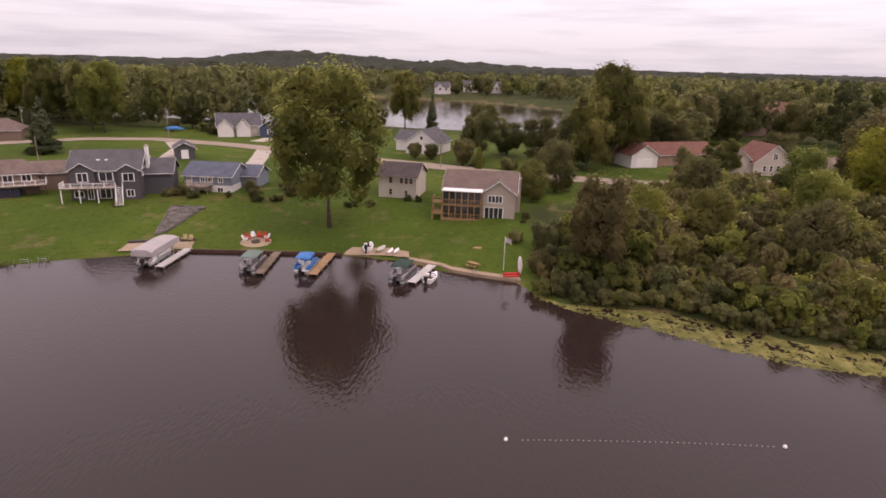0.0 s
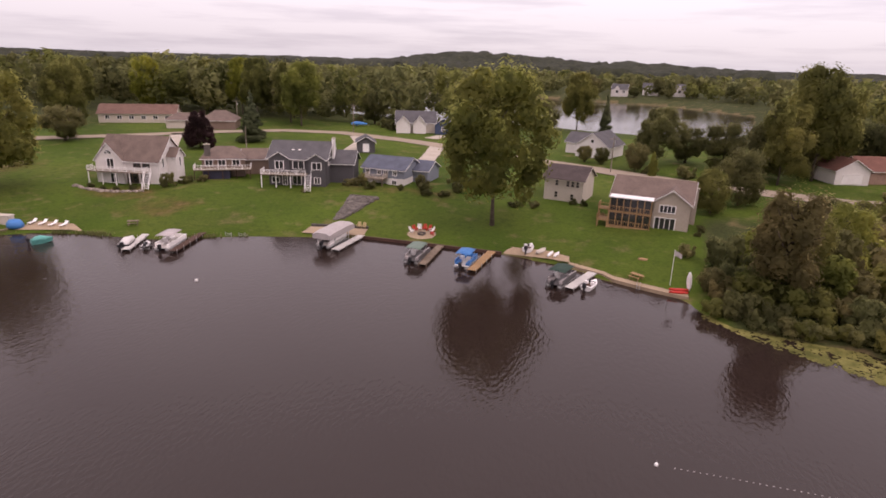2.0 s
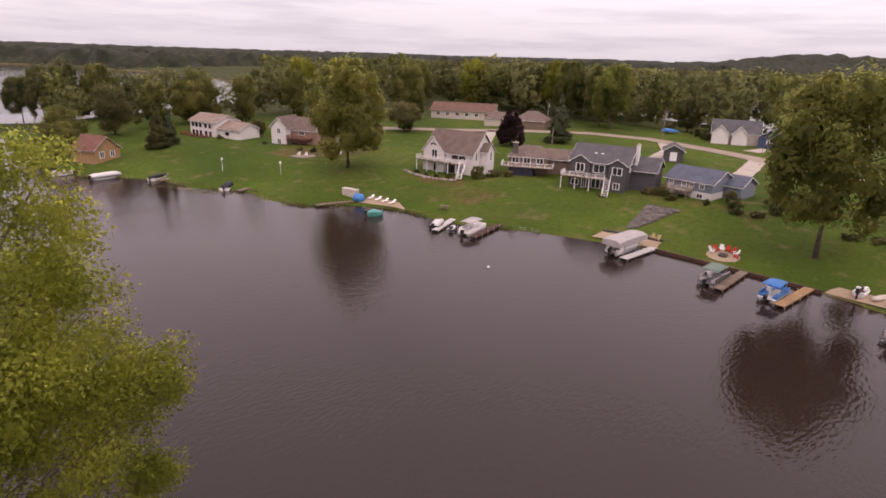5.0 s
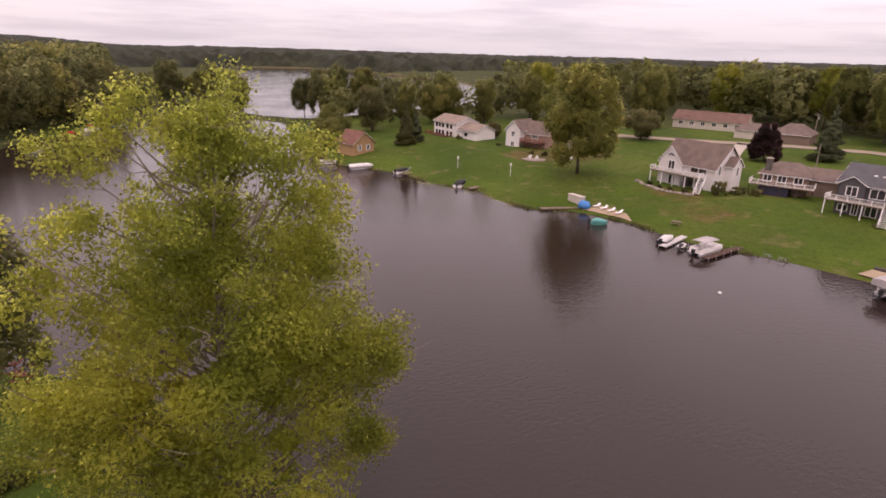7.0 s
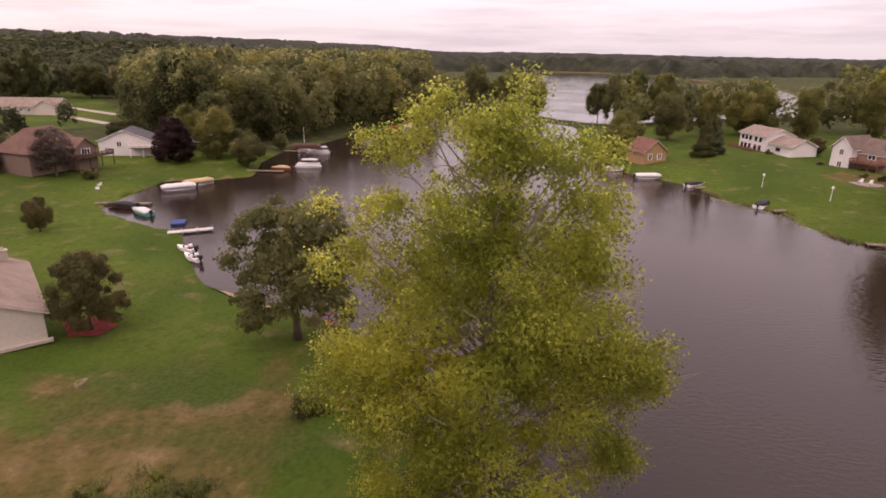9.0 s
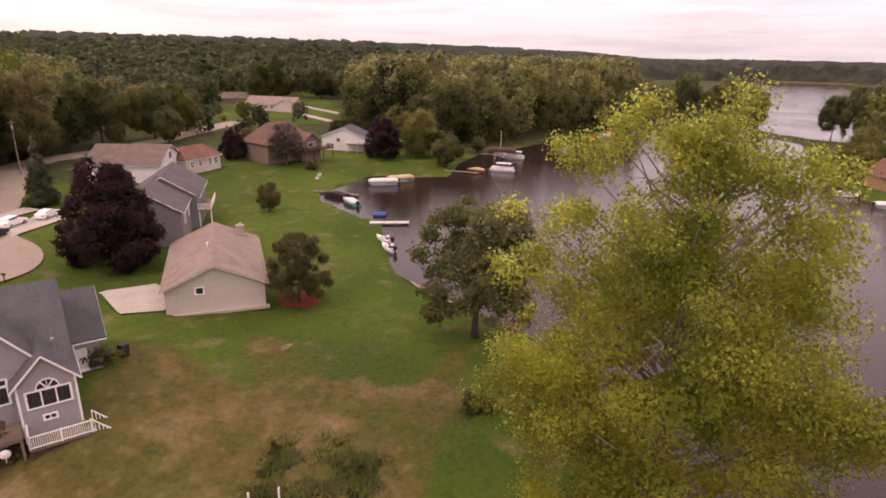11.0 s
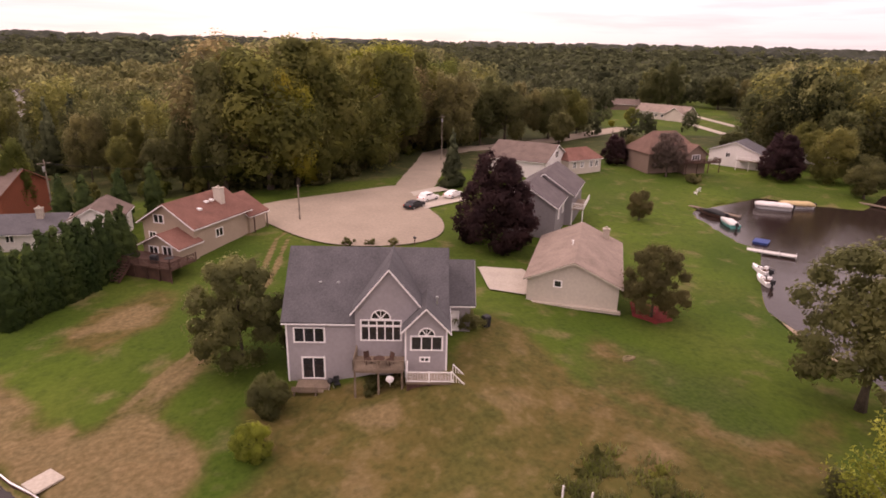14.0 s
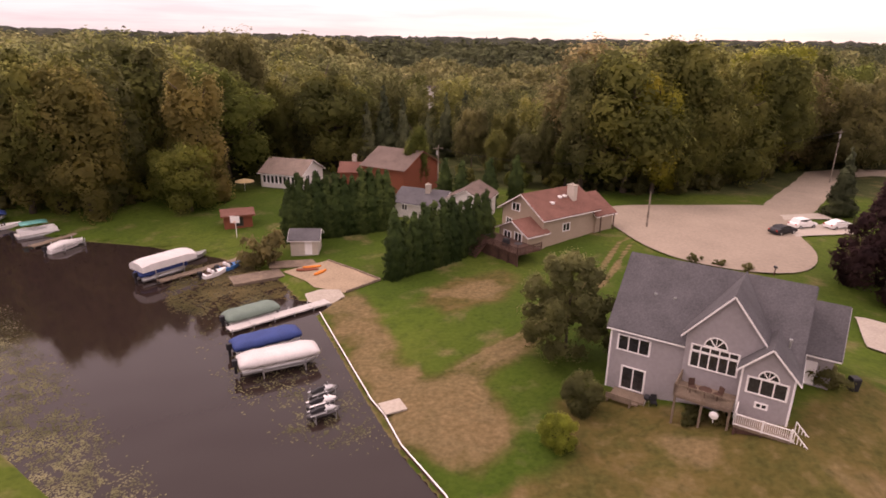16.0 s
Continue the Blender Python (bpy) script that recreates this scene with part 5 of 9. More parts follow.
def crown_mesh(name, seed, style, n, size, mat, core=True):
    rng = np.random.default_rng(seed)
    LEAN.clear()
    c, r = crown_shape(rng, style)
    fuzz = {"open": (0.25, 1.2), "hero": (0.5, 1.18), "egg": (0.55, 1.1), "garden": (0.4, 1.35), "shrub": (0.45, 1.15), "broad": (0.6, 1.14), "tall": (0.6, 1.14), "round": (0.6, 1.12)}.get(style, (0.72, 1.06))
    v, f = quads(rng, c, r, n, size, shell=fuzz)
    if core and style != "open":
        v2, f2 = quads(rng, c, np.asarray(r) * 0.72, n // 5, size * 2.4, shell=(0.8, 1.0))
        f = np.vstack([f, f2 + len(v)])
        v = np.vstack([v, v2])
    return mesh_np(name, v, f, mat, np.vstack(LEAN))


def trunk_mesh(name, seed, style, mat):
    rng = np.random.default_rng(seed)
    b = Build()
    top = {"broad": 0.72, "tall": 0.85, "round": 0.6, "open": 0.7, "garden": 0.7, "egg": 0.6, "hero": 0.8, "shrub": 0.35, "cone": 0.97, "column": 0.9}[style]
    r0 = {"broad": 0.020, "tall": 0.016, "round": 0.028, "open": 0.024, "garden": 0.020, "egg": 0.02, "hero": 0.013, "shrub": 0.03, "cone": 0.018, "column": 0.02}[style]
    pts = [(rng.uniform(-0.01, 0.01) * (i > 0), rng.uniform(-0.01, 0.01) * (i > 0), -0.02 + (top + 0.02) * i / 5) for i in range(6)]
    b.tube(pts, [r0 * 1.35] + [r0 * (1 - 0.17 * i) for i in range(1, 6)], 5 if style == "shrub" else 7)
    if style in ("broad", "tall", "round", "open", "garden", "hero", "shrub"):
        for i in range(3 if style == "shrub" else 9):
            h = rng.uniform(0.22, top * 0.9)
            a = rng.uniform(0, 6.283)
            L = rng.uniform(0.14, 0.26) * (0.7 if style == "tall" else 1)
            e = (math.cos(a) * L, math.sin(a) * L, h + rng.uniform(0.08, 0.2))
            b.tube([(0, 0, h), (e[0] * 0.5, e[1] * 0.5, h + (e[2] - h) * 0.35), e], [r0 * 0.5, r0 * 0.33, r0 * 0.12], 5)
    return b.mesh(name, mat, True)


TREES = {}
for style, variants, n, size in (("broad", 4, 9500, 0.0152), ("tall", 4, 8500, 0.0128), ("round", 2, 8000, 0.0185), ("garden", 2, 15000, 0.0150), ("egg", 1, 15000, 0.0150), ("open", 2, 21000, 0.0165), ("hero", 3, 14000, 0.0136), ("shrub", 4, 1100, 0.056), ("cone", 2, 4200, 0.022), ("column", 3, 3800, 0.023)):
    TREES[style] = [(crown_mesh(style + "_crown", 11 + k * 7 + len(style), style, n, size, M["leaf"]), trunk_mesh(style + "_trunk", 5 + k, style, M["bark"])) for k in range(variants)]
rng_t = random.Random(4)


def tree(x, y, h, style="broad", leaf="leaf", wide=1.0, label="", category="tree", name="tree", group="", sink=0.1, variant=None, z=None):
    """A tree of height h metres: an Empty with its trunk and crown."""
    crown, trunk = TREES[style][rng_t.randrange(len(TREES[style])) if variant is None else variant]
    root = thing(name, Matrix.Translation((x, y, (gz(x, y) if z is None else z) - sink)) @ Matrix.Rotation(rng_t.uniform(0, 6.28), 4, "Z") @ Matrix.Diagonal((h * wide, h * wide, h, 1)),
                 label or "green leafy tree with an uneven crown", category, group)
    for nm, me in (("crown", crown), ("trunk", trunk)):
        ob = new(nm, me)
        ob.parent = root
        if nm == "crown" and leaf != "leaf":
            ob.material_slots[0].link = "OBJECT"
            ob.material_slots[0].material = M[leaf]
    return root


def woods(name, spots, mat, label, seed, per=150, size=0.075, styles=("broad", "tall", "broad")):
    """Many trees too far to be counted, as one object: spots of x, y, height, width; fewer, larger leaf clumps on those farther off."""
    rng = np.random.default_rng(seed)
    levels = ((210, 1.0), (300, 0.6), (430, 0.32), (650, 0.15), (9999, 0.07))
    sets = []
    for reach, q in levels:
        shapes = []
        for k in range(10):
            c, r = crown_shape(rng, styles[k % len(styles)])
            n, sz = max(24, int(per * q)), size * min(q ** -0.5, 3.2)
            LEAN.clear()
            v, f = quads(rng, c, r, n, sz, 0.9, (0.65, 1.12))
            v2, f2 = quads(rng, c, np.asarray(r) * 0.62, n // 4, sz * 1.6, shell=(0.6, 1.0))
            shapes.append((np.vstack([v, v2]), np.vstack(LEAN)))
        sets.append(shapes)
    spots = np.asarray(spots, float)
    z = ground(spots[:, 0], spots[:, 1])
    out, lean, tint = [], [], []
    for (x, y, h, w), g in zip(spots, z):
        d = math.hypot(x, y)
        shapes = sets[next(i for i, (reach, q) in enumerate(levels) if d < reach)]
        s, e = shapes[rng.integers(len(shapes))]
        a = rng.uniform(0, 6.283)
        ca, sa = math.cos(a), math.sin(a)
        out.append(np.stack([(s[:, 0] * ca - s[:, 1] * sa) * h * w + x, (s[:, 0] * sa + s[:, 1] * ca) * h * w + y, s[:, 2] * h + g], 1))
        tint.append(np.full(len(s), rng.normal() * (0.5 if d < 300 else 0.22), np.float32))
        lean.append(np.stack([e[:, 0] * ca - e[:, 1] * sa, e[:, 0] * sa + e[:, 1] * ca, e[:, 2]], 1))
    v = np.vstack(out)
    f = np.arange(len(v)).reshape(-1, 3)
    me = mesh_np(name, v, f, mat, np.vstack(lean))
    me.attributes.new("tint", "FLOAT", "POINT").data.foreach_set("value", np.concatenate(tint))
    return tagged(new(name, me), label, "woods", kind="stuff")


CLEAR = []      # circles kept free of scattered trees: x, y, radius


def scatter(seed, poly, step, hmin, hmax, wide=(0.8, 1.15), keep=1.0, edge=3.0):
    """Jittered spots inside a polygon, off the water and the cleared circles."""
    rng = np.random.default_rng(seed)
    p = np.asarray(poly)
    xs, ys = np.arange(p[:, 0].min(), p[:, 0].max(), step), np.arange(p[:, 1].min(), p[:, 1].max(), step)
    X, Y = np.meshgrid(xs, ys)
    X, Y = X.ravel() + rng.uniform(-0.5, 0.5, X.size) * step, Y.ravel() + rng.uniform(-0.5, 0.5, Y.size) * step
    ok = (signed(poly, X, Y) < 0) & (shore(X, Y) > edge) & (rng.uniform(size=X.size) < keep)
    for cx, cy, cr in CLEAR:
        ok &= np.hypot(X - cx, Y - cy) > cr
    X, Y = X[ok], Y[ok]
    return np.stack([X, Y, rng.uniform(hmin, hmax, X.size), rng.uniform(wide[0], wide[1], X.size)], 1)


CLEAR += [(88, 178, 9), (100, 196, 14), (118, 216, 20), (-12, 585, 16), (-230, -183, 26), (-214, -171, 17), (-198, -160, 15), (-182, -150, 13), (-250, -200, 18), (-262, -215, 16), (16, -284, 14), (15, -268, 10), (14, -250, 10), (12.5, -228, 9), (11.2, -206, 8), (10, -186, 6), (8.6, -160, 5), (34, -121, 9), (12, -114, 9), (113, 240, 10), (142, 254, 17), (-181, 196, 26), (-142, 184, 16), (-70, 204, 14), (-60, 204, 8), (-9, 174, 14),
          (64, 162, 18), (80, 151, 13), (-9, 540, 12), (15, 607, 14), (42, 600, 14), (-103, -121, 18)]
# woods on the south side, behind the cul-de-sac and round the west arm
S_WOODS = [(100, -104), (66, -103), (53, -110), (47, -130), (25, -134), (4, -128), (-20, -121), (-45, -119), (-66, -133), (-84, -150), (-104, -156), (-128, -170), (-150, -210), (-260, -420), (-60, -460), (240, -420), (260, -150), (140, -108)]
W_BANK = [(-178, -64), (-196, -60), (-226, -52), (-262, -28), (-292, 2), (-420, 10), (-620, -60), (-560, -210), (-300, -180), (-232, -140), (-196, -112), (-166, -96)]
edge_s = scatter(1, S_WOODS, 8.0, 20, 30)
edge_s[:, 2] *= 0.89 + 0.2 * np.sin(edge_s[:, 0] / 19 + 1.0) * np.cos(edge_s[:, 1] / 31) + 0.1 * np.sin(edge_s[:, 0] / 7.3)
lane = edge_s[:, 0] / -edge_s[:, 1]
edge_s[:, 2] *= np.where((lane > -0.2) & (lane < 0.165), 0.70, 1.0) * np.where(lane < -0.62, 0.90, 1.0) * np.where(lane >= 0.165, 1.13, 1.0) * np.where((lane < -0.2) & (lane >= -0.62), 1.1, 1.0)
# the skyline of the woods dips and rises along the edge
crest = np.interp(lane, (-0.8, -0.61, -0.39, -0.08, 0.06, 0.13, 0.24, 0.38, 0.51, 0.75), (0.004, 0.006, 0.018, 0.0185, 0.006, 0.001, 0.016, 0.016, 0.013, 0.008))
edge_s[:, 2] = np.minimum(edge_s[:, 2], 31.0 + crest * np.hypot(edge_s[:, 0], edge_s[:, 1]) - ground(edge_s[:, 0], edge_s[:, 1]))
front = np.array([signed(S_WOODS, edge_s[:, 0], edge_s[:, 1])])[0] > -17
gap = (lane > -0.01) & (lane < 0.16) & (edge_s[:, 1] > -172)
edge_s, front = edge_s[~gap], front[~gap]
near_s = edge_s[front & (edge_s[:, 1] > -175) & (np.abs(edge_s[:, 0]) < 130)]
rest_s = edge_s[~(front & (edge_s[:, 1] > -175) & (np.abs(edge_s[:, 0]) < 130))]
deep = rest_s[:, 1] < -215
for k, lf in enumerate(("leaf", "leaf_oak", "leaf_dark", "leaf_oak")):
    woods("woods_south", rest_s[~deep][k::4], M[lf], "dense mixed green deciduous woods", 3 + k, 1200, 0.0238, ("broad", "hero", "tall"))
woods("woods_south", rest_s[deep], M["leaf_dark"], "dense dark green deciduous woods", 13, 620, 0.036, ("broad", "round", "hero"))
west = scatter(2, W_BANK, 9.5, 15, 29)
north_w = west[:, 1] / -west[:, 0] > -0.095
west[:, 2] *= np.where(north_w, 0.42, 1.0)
west = west[~north_w | (np.arange(len(west)) % 3 > 0)]
for k, lf in enumerate(("leaf_oak", "leaf_dark", "leaf", "leaf_oak")):
    woods("woods_west_bank", west[k::4], M[lf], "dense mixed green woods along the far bank", 4 + k, 1250, 0.0265, ("hero", "broad", "tall", "hero"))
for k, (x, y, h, w) in enumerate(near_s):
    leaf = ("leaf", "leaf_dark", "leaf", "leaf_oak", "leaf", "leaf_dark", "leaf_willow", "leaf_oak")[k * 5 % 8]
    if -95 < x < -28:
        leaf = ("leaf_poplar", "leaf", "leaf_poplar", "leaf_yellow", "leaf_brown")[k % 5]
    tree(x, y, h, ("tall", "hero", "broad", "tall")[k % 4], leaf, w * (0.92 if k % 4 == 1 else 1.12), "tall green tree at the wood's edge", group="trees at the wood's edge")
# undergrowth along the wood's edge
rng_u = random.Random(17)
for (ax, ay), (bx, by) in zip(S_WOODS[:11], S_WOODS[1:12]):
    L = math.hypot(bx - ax, by - ay)
    for i in range(int(L / 4.2)):
        q = (i + rng_u.random()) * 4.2 / L
        x, y = ax + (bx - ax) * q + rng_u.uniform(-1.5, 1.5), ay + (by - ay) * q + rng_u.uniform(-2.5, 0.5)
        tree(x, y, rng_u.uniform(2.2, 5.5), "shrub", rng_u.choice(("leaf", "leaf_dark", "leaf_dark", "leaf_willow")), rng_u.uniform(0.6, 0.9), "leafy undergrowth shrub at the wood's edge", "shrub", "shrub", "undergrowth shrubs")
# woods north, past the road
N_WOODS = [[(-330, 210), (-230, 210), (-140, 225), (-90, 232), (-40, 225), (-20, 200), (8, 190), (30, 215), (38, 262), (20, 278), (-90, 294), (-160, 300), (-230, 340), (-330, 330)],
           [(52, 172), (100, 185), (180, 215), (330, 260), (420, 460), (120, 470), (98, 455), (80, 330), (56, 268), (48, 225)], [(-320, 225), (-220, 350), (-265, 480), (-190, 590), (60, 560), (90, 480), (420, 470), (600, 900), (-700, 900), (-760, 420), (-450, 250)],
           [(-270, 60), (-235, 52), (-205, 60), (-196, 110), (-230, 180), (-316, 200), (-312, 124), (-296, 108)]]
far_n = np.vstack([scatter(5, [(-330, 210), (-230, 210), (-140, 225), (-95, 228), (-75, 224), (-62, 236), (-70, 292), (-90, 294), (-160, 300), (-230, 340), (-330, 330)], 12.5, 14, 26, (0.85, 1.25), 0.62), scatter(6, N_WOODS[1], 11.5, 13, 24, (0.8, 1.25), 0.8), scatter(7, N_WOODS[2], 18, 9, 19, (0.9, 1.6), 0.8), scatter(8, N_WOODS[3], 13, 12, 21, (0.8, 1.1), 0.36), scatter(18, [(-276, 52), (-258, 56), (-236, 66), (-232, 84), (-262, 100), (-296, 104), (-300, 80)], 9, 13, 20, (0.8, 1.1), 0.6)])
woods("woods_north", far_n[::3], M["leaf_oak"], "green woods and garden trees past the road", 6, 560, 0.04, ("hero", "broad", "round"))
woods("woods_north", far_n[1::3], M["leaf_dark"], "dark green woods and garden trees past the road", 26, 560, 0.04, ("broad", "hero", "round"))
woods("woods_north", far_n[2::3], M["leaf"], "green woods and garden trees past the road", 36, 560, 0.04, ("hero", "round", "broad"))
far_s = np.vstack([scatter(14, [(-140, -200), (-215, -200), (-262, -246), (-330, -190), (-262, -150), (-236, -128), (-300, -120), (-420, -150), (-560, -210), (-420, -420), (-260, -420)], 12, 9, 18, (0.9, 1.3), 0.75), scatter(15, [(-172, -110), (-205, -122), (-226, -150), (-214, -186), (-150, -190), (-132, -160), (-150, -128)], 13, 6, 12, (0.9, 1.3), 0.3), scatter(9, [(-260, -420), (-60, -460), (240, -420), (500, -500), (700, -950), (-900, -950), (-900, -350), (-560, -210), (-420, -300)], 18, 14, 21, (1.3, 1.9), 0.9), scatter(10, [(260, -150), (600, -200), (600, 480), (330, 260), (150, 120), (120, 60), (130, -60), (140, -108)], 16, 12, 20, (1.0, 1.4))])
woods("woods_far", far_s, M["leaf_dist"], "wide green woods on the plain", 8, 560, 0.044, ("broad", "round", "hero"))


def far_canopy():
    """The woods on the plain out to the horizon, as an uneven canopy sheet."""
    rng = np.random.default_rng(12)
    az, rr = np.radians(np.arange(0, 360, 0.5)), np.geomspace(860, 3400, 50)
    A, R = np.meshgrid(az, rr)
    A = A + rng.uniform(-0.003, 0.003, A.shape)
    R = R * (1 + rng.uniform(-0.012, 0.012, R.shape))
    X, Y = R * np.cos(A), R * np.sin(A)
    field = np.sin(X / 210 + 2) * np.cos(Y / 170 + 1) + 0.5 * np.sin(X / 90 + Y / 120)
    H = np.where(field > 0.95, -1.0, 9 + 13 * rng.uniform(size=X.shape))
    H[0], H[1], H[-1] = -1.0, H[1] * 0.6, -1.0
    H = np.where(shore(X, Y) < 14, -1.0, H)
    H = np.where(shore(X, Y) < -4, -3.0, H)
    Z = ground(X, Y) + H
    v = np.stack([X.ravel(), Y.ravel(), Z.ravel()], 1)
    i = np.arange(A.size).reshape(A.shape)
    j = np.roll(i, -1, 1)
    f = np.stack([i[:-1].ravel(), j[:-1].ravel(), j[1:].ravel(), i[1:].ravel()], 1)
    f = f[(H.ravel()[f] > -2.0).any(1)]
    return tagged(new("woods_horizon", mesh_np("woods_horizon", v, f, M["leaf_far"])), "dark green woods out to the horizon", "woods", kind="stuff")


far_canopy()


# ---- roads and paths ----
def strip(name, pts, width, mat, label, category="road", lift=0.09, step=2.0, kind="structure", ragged=0.0):
    """A paved band laid over the ground along a polyline."""
    line = []
    for (ax, ay), (bx, by) in zip(pts[:-1], pts[1:]):
        k = max(1, int(math.hypot(bx - ax, by - ay) / step))
        line += [(ax + (bx - ax) * i / k, ay + (by - ay) * i / k) for i in range(k)]
    line.append(pts[-1])
    b = Build()
    rows = []
    rag = random.Random(len(line))
    for i, (x, y) in enumerate(line):
        px, py = line[max(0, i - 2)]
        qx, qy = line[min(len(line) - 1, i + 2)]
        L = math.hypot(qx - px, qy - py) or 1
        nx, ny = -(qy - py) / L, (qx - px) / L
        w = width * (1 + 0.03 * math.sin(i * 1.7)) * (1 - ragged * rag.uniform(0.0, 1.6))
        o = ragged * width * rag.uniform(-0.35, 0.35)
        rows.append([(x + nx * (w * s + o), y + ny * (w * s + o)) for s in (-0.5, -0.25, 0, 0.25, 0.5)])
    flat = np.array(rows).reshape(-1, 2)
    z = ground(flat[:, 0], flat[:, 1]) + lift + 0.06
    b.v = [(float(p[0]), float(p[1]), float(q)) for p, q in zip(flat, z)]
    for i in range(len(rows) - 1):
        for s in range(4):
            a = i * 5 + s
            b.f.append((a, a + 1, a + 6, a + 5))
    return solid(name, b, M[mat], Matrix(), label, category, kind=kind, smooth=True)


def patch(name, pts, mat, label, category, lift=0.06, step=1.5, kind="structure", rounds=0):
    """A flat area laid over the ground inside an outline, its corners rounded."""
    for _ in range(rounds):
        pts = [q for (ax, ay), (bx, by) in zip(pts, pts[1:] + pts[:1]) for q in ((ax * 0.75 + bx * 0.25, ay * 0.75 + by * 0.25), (ax * 0.25 + bx * 0.75, ay * 0.25 + by * 0.75))]
    p = np.asarray(pts, float)
    xs, ys = np.arange(p[:, 0].min() - step, p[:, 0].max() + step, step), np.arange(p[:, 1].min() - step, p[:, 1].max() + step, step)
    X, Y = np.meshgrid(xs, ys)
    d = signed(pts, X, Y)
    # pull the rim's vertices on to the outline
    gx, gy = np.gradient(d, step, axis=1), np.gradient(d, step, axis=0)
    out = (d > 0) & (d < step * 1.5)
    X, Y = np.where(out, X - gx * d, X), np.where(out, Y - gy * d, Y)
    Z = ground(X, Y) + lift + 0.05
    i = np.arange(X.size).reshape(X.shape)
    q = np.stack([i[:-1, :-1], i[:-1, 1:], i[1:, 1:], i[1:, :-1]], -1).reshape(-1, 4)
    dd = d.ravel()
    q = q[(dd[q] < step * 1.5).all(1) & (dd[q] < 0).any(1)]
    b = Build()
    b.v, b.f = np.stack([X.ravel(), Y.ravel(), Z.ravel()], 1).tolist(), [tuple(r) for r in q.tolist()]
    return solid(name, b, M[mat], Matrix(), label, category, kind=kind, smooth=True)


strip("road", [(-180, 118), (-160, 135), (-147, 148), (-128, 172), (-112, 186), (-92, 190), (-64, 181), (-34, 167), (-8, 157), (20, 145), (48, 137), (80, 140), (120, 150), (200, 185)], 7.0, "asphalt", "pale worn asphalt road behind the lake houses")
strip("road", [(-58, -104), (-68, -117), (-80, -132), (-88, -143), (-98, -147), (-125, -147), (-190, -165)], 8.5, "asphalt", "pale asphalt road leading to the cul-de-sac")
patch("road", [(-24, -104), (-30, -109), (-46, -110), (-62, -112), (-58, -99), (-54.5, -92), (-52.5, -82), (-47, -74.5), (-40, -73.5), (-32, -77.5), (-28, -84), (-26, -95)], "asphalt", "pale asphalt cul-de-sac turning circle", "road", 0.13, 1.2, rounds=2)
patch("driveway", [(-45.0, -62.0), (-50.5, -58.5), (-45.0, -51.0), (-41.5, -54.6)], "concrete", "pale concrete driveway between two houses", "driveway", 0.15)
patch("driveway", [(-53.5, -95.8), (-66, -99.5), (-64, -93), (-54, -91)], "concrete", "pale concrete driveway with parked cars", "driveway", 0.15)
patch("driveway", [(-58, -104), (-66, -106), (-66, -102), (-57, -101)], "concrete", "pale concrete driveway beside a house", "driveway", 0.15)
strip("driveway", [(-53, 176), (-50, 160), (-47, 140)], 4.5, "concrete", "pale concrete driveway beside a house")
strip("driveway", [(-84, 184), (-76, 170), (-72, 150)], 4.0, "concrete", "pale concrete driveway beside a house")
strip("driveway", [(-60, 190), (-58, 200)], 5.0, "concrete", "pale concrete driveway beside a house")
strip("driveway", [(-136, 162), (-128, 150), (-112, 128)], 4.0, "concrete", "pale concrete driveway beside a house")
strip("driveway", [(-210, -135), (-226, -160), (-236, -176)], 4.0, "concrete", "pale farm drive in a field")
strip("driveway", [(-238, -148), (-262, -186)], 4.0, "concrete", "pale farm drive in a field")
patch("sand_beach", [(23.6, -76.3), (18.1, -80.3), (9.7, -73.4), (13.8, -69.3), (17.9, -70.8), (19.6, -73.0)], "sand", "tan sand beach with a low timber edge", "beach", 0.06, 0.6)
patch("pavement", [(18.6, -68.6), (17.0, -70.0), (14.5, -70.1), (13.4, -68.0), (16.2, -66.4), (17.5, -66.8)], "concrete", "pale worn concrete pad at the dock's root", "pavement", 0.12, 0.6)
patch("sand_beach", [(-16.2, 92.3), (-15, 94.4), (-9, 94.2), (-5.6, 92.6), (-5.3, 90.3), (-8, 91.2)], "sand", "narrow tan sand strip at the lawn's edge", "beach", 0.03, 0.5)
patch("sand_beach", [(-51.6, 89.6), (-51.4, 92.6), (-47, 94), (-41.4, 95), (-41.0, 92.4), (-46, 91.2)], "sand", "narrow tan sand strip at the lawn's edge", "beach", 0.03, 0.5)
patch("sand_beach", [(-97.6, 73.2), (-96.4, 77.6), (-90, 78.6), (-86.6, 77), (-89, 76.4)], "sand", "small tan sand beach", "beach", 0.03, 0.5)
patch("sand_beach", [(-70.5, -35.5), (-73, -37.5), (-70, -33), (-66, -26), (-63.5, -24), (-65.5, -29)], "sand", "narrow sand strip under the oak", "beach", 0.03, 0.5)

# seawalls
wall_line = [(15.6, -63.6), (12, -56), (7.0, -45.6), (5.6, -43.4), (3.8, -39.4), (0.2, -34.0), (-6, -21), (-13.5, -8.5)]
sw = thing("seawall", Matrix(), "dark seawall with a thin white cap", "seawall", kind="structure")
part("wall", Build().loft([[(x - 0.04, y, z) for z in (-0.8, 0.43)] + [(x + 0.04, y, z) for z in (0.43, -0.8)] for x, y in wall_line]), M["wood_dark"], sw)
for (ax, ay), (bx, by) in zip(wall_line[:-1], wall_line[1:]):
    k = max(1, round(math.hypot(bx - ax, by - ay) / 3.0))
    for i in range(k):
        part("cap", Build().beam((ax + (bx - ax) * i / k, ay + (by - ay) * i / k, 0.47), (ax + (bx - ax) * (i + 0.995) / k, ay + (by - ay) * (i + 0.995) / k, 0.47), 0.11, 0.06), M["white"], sw)
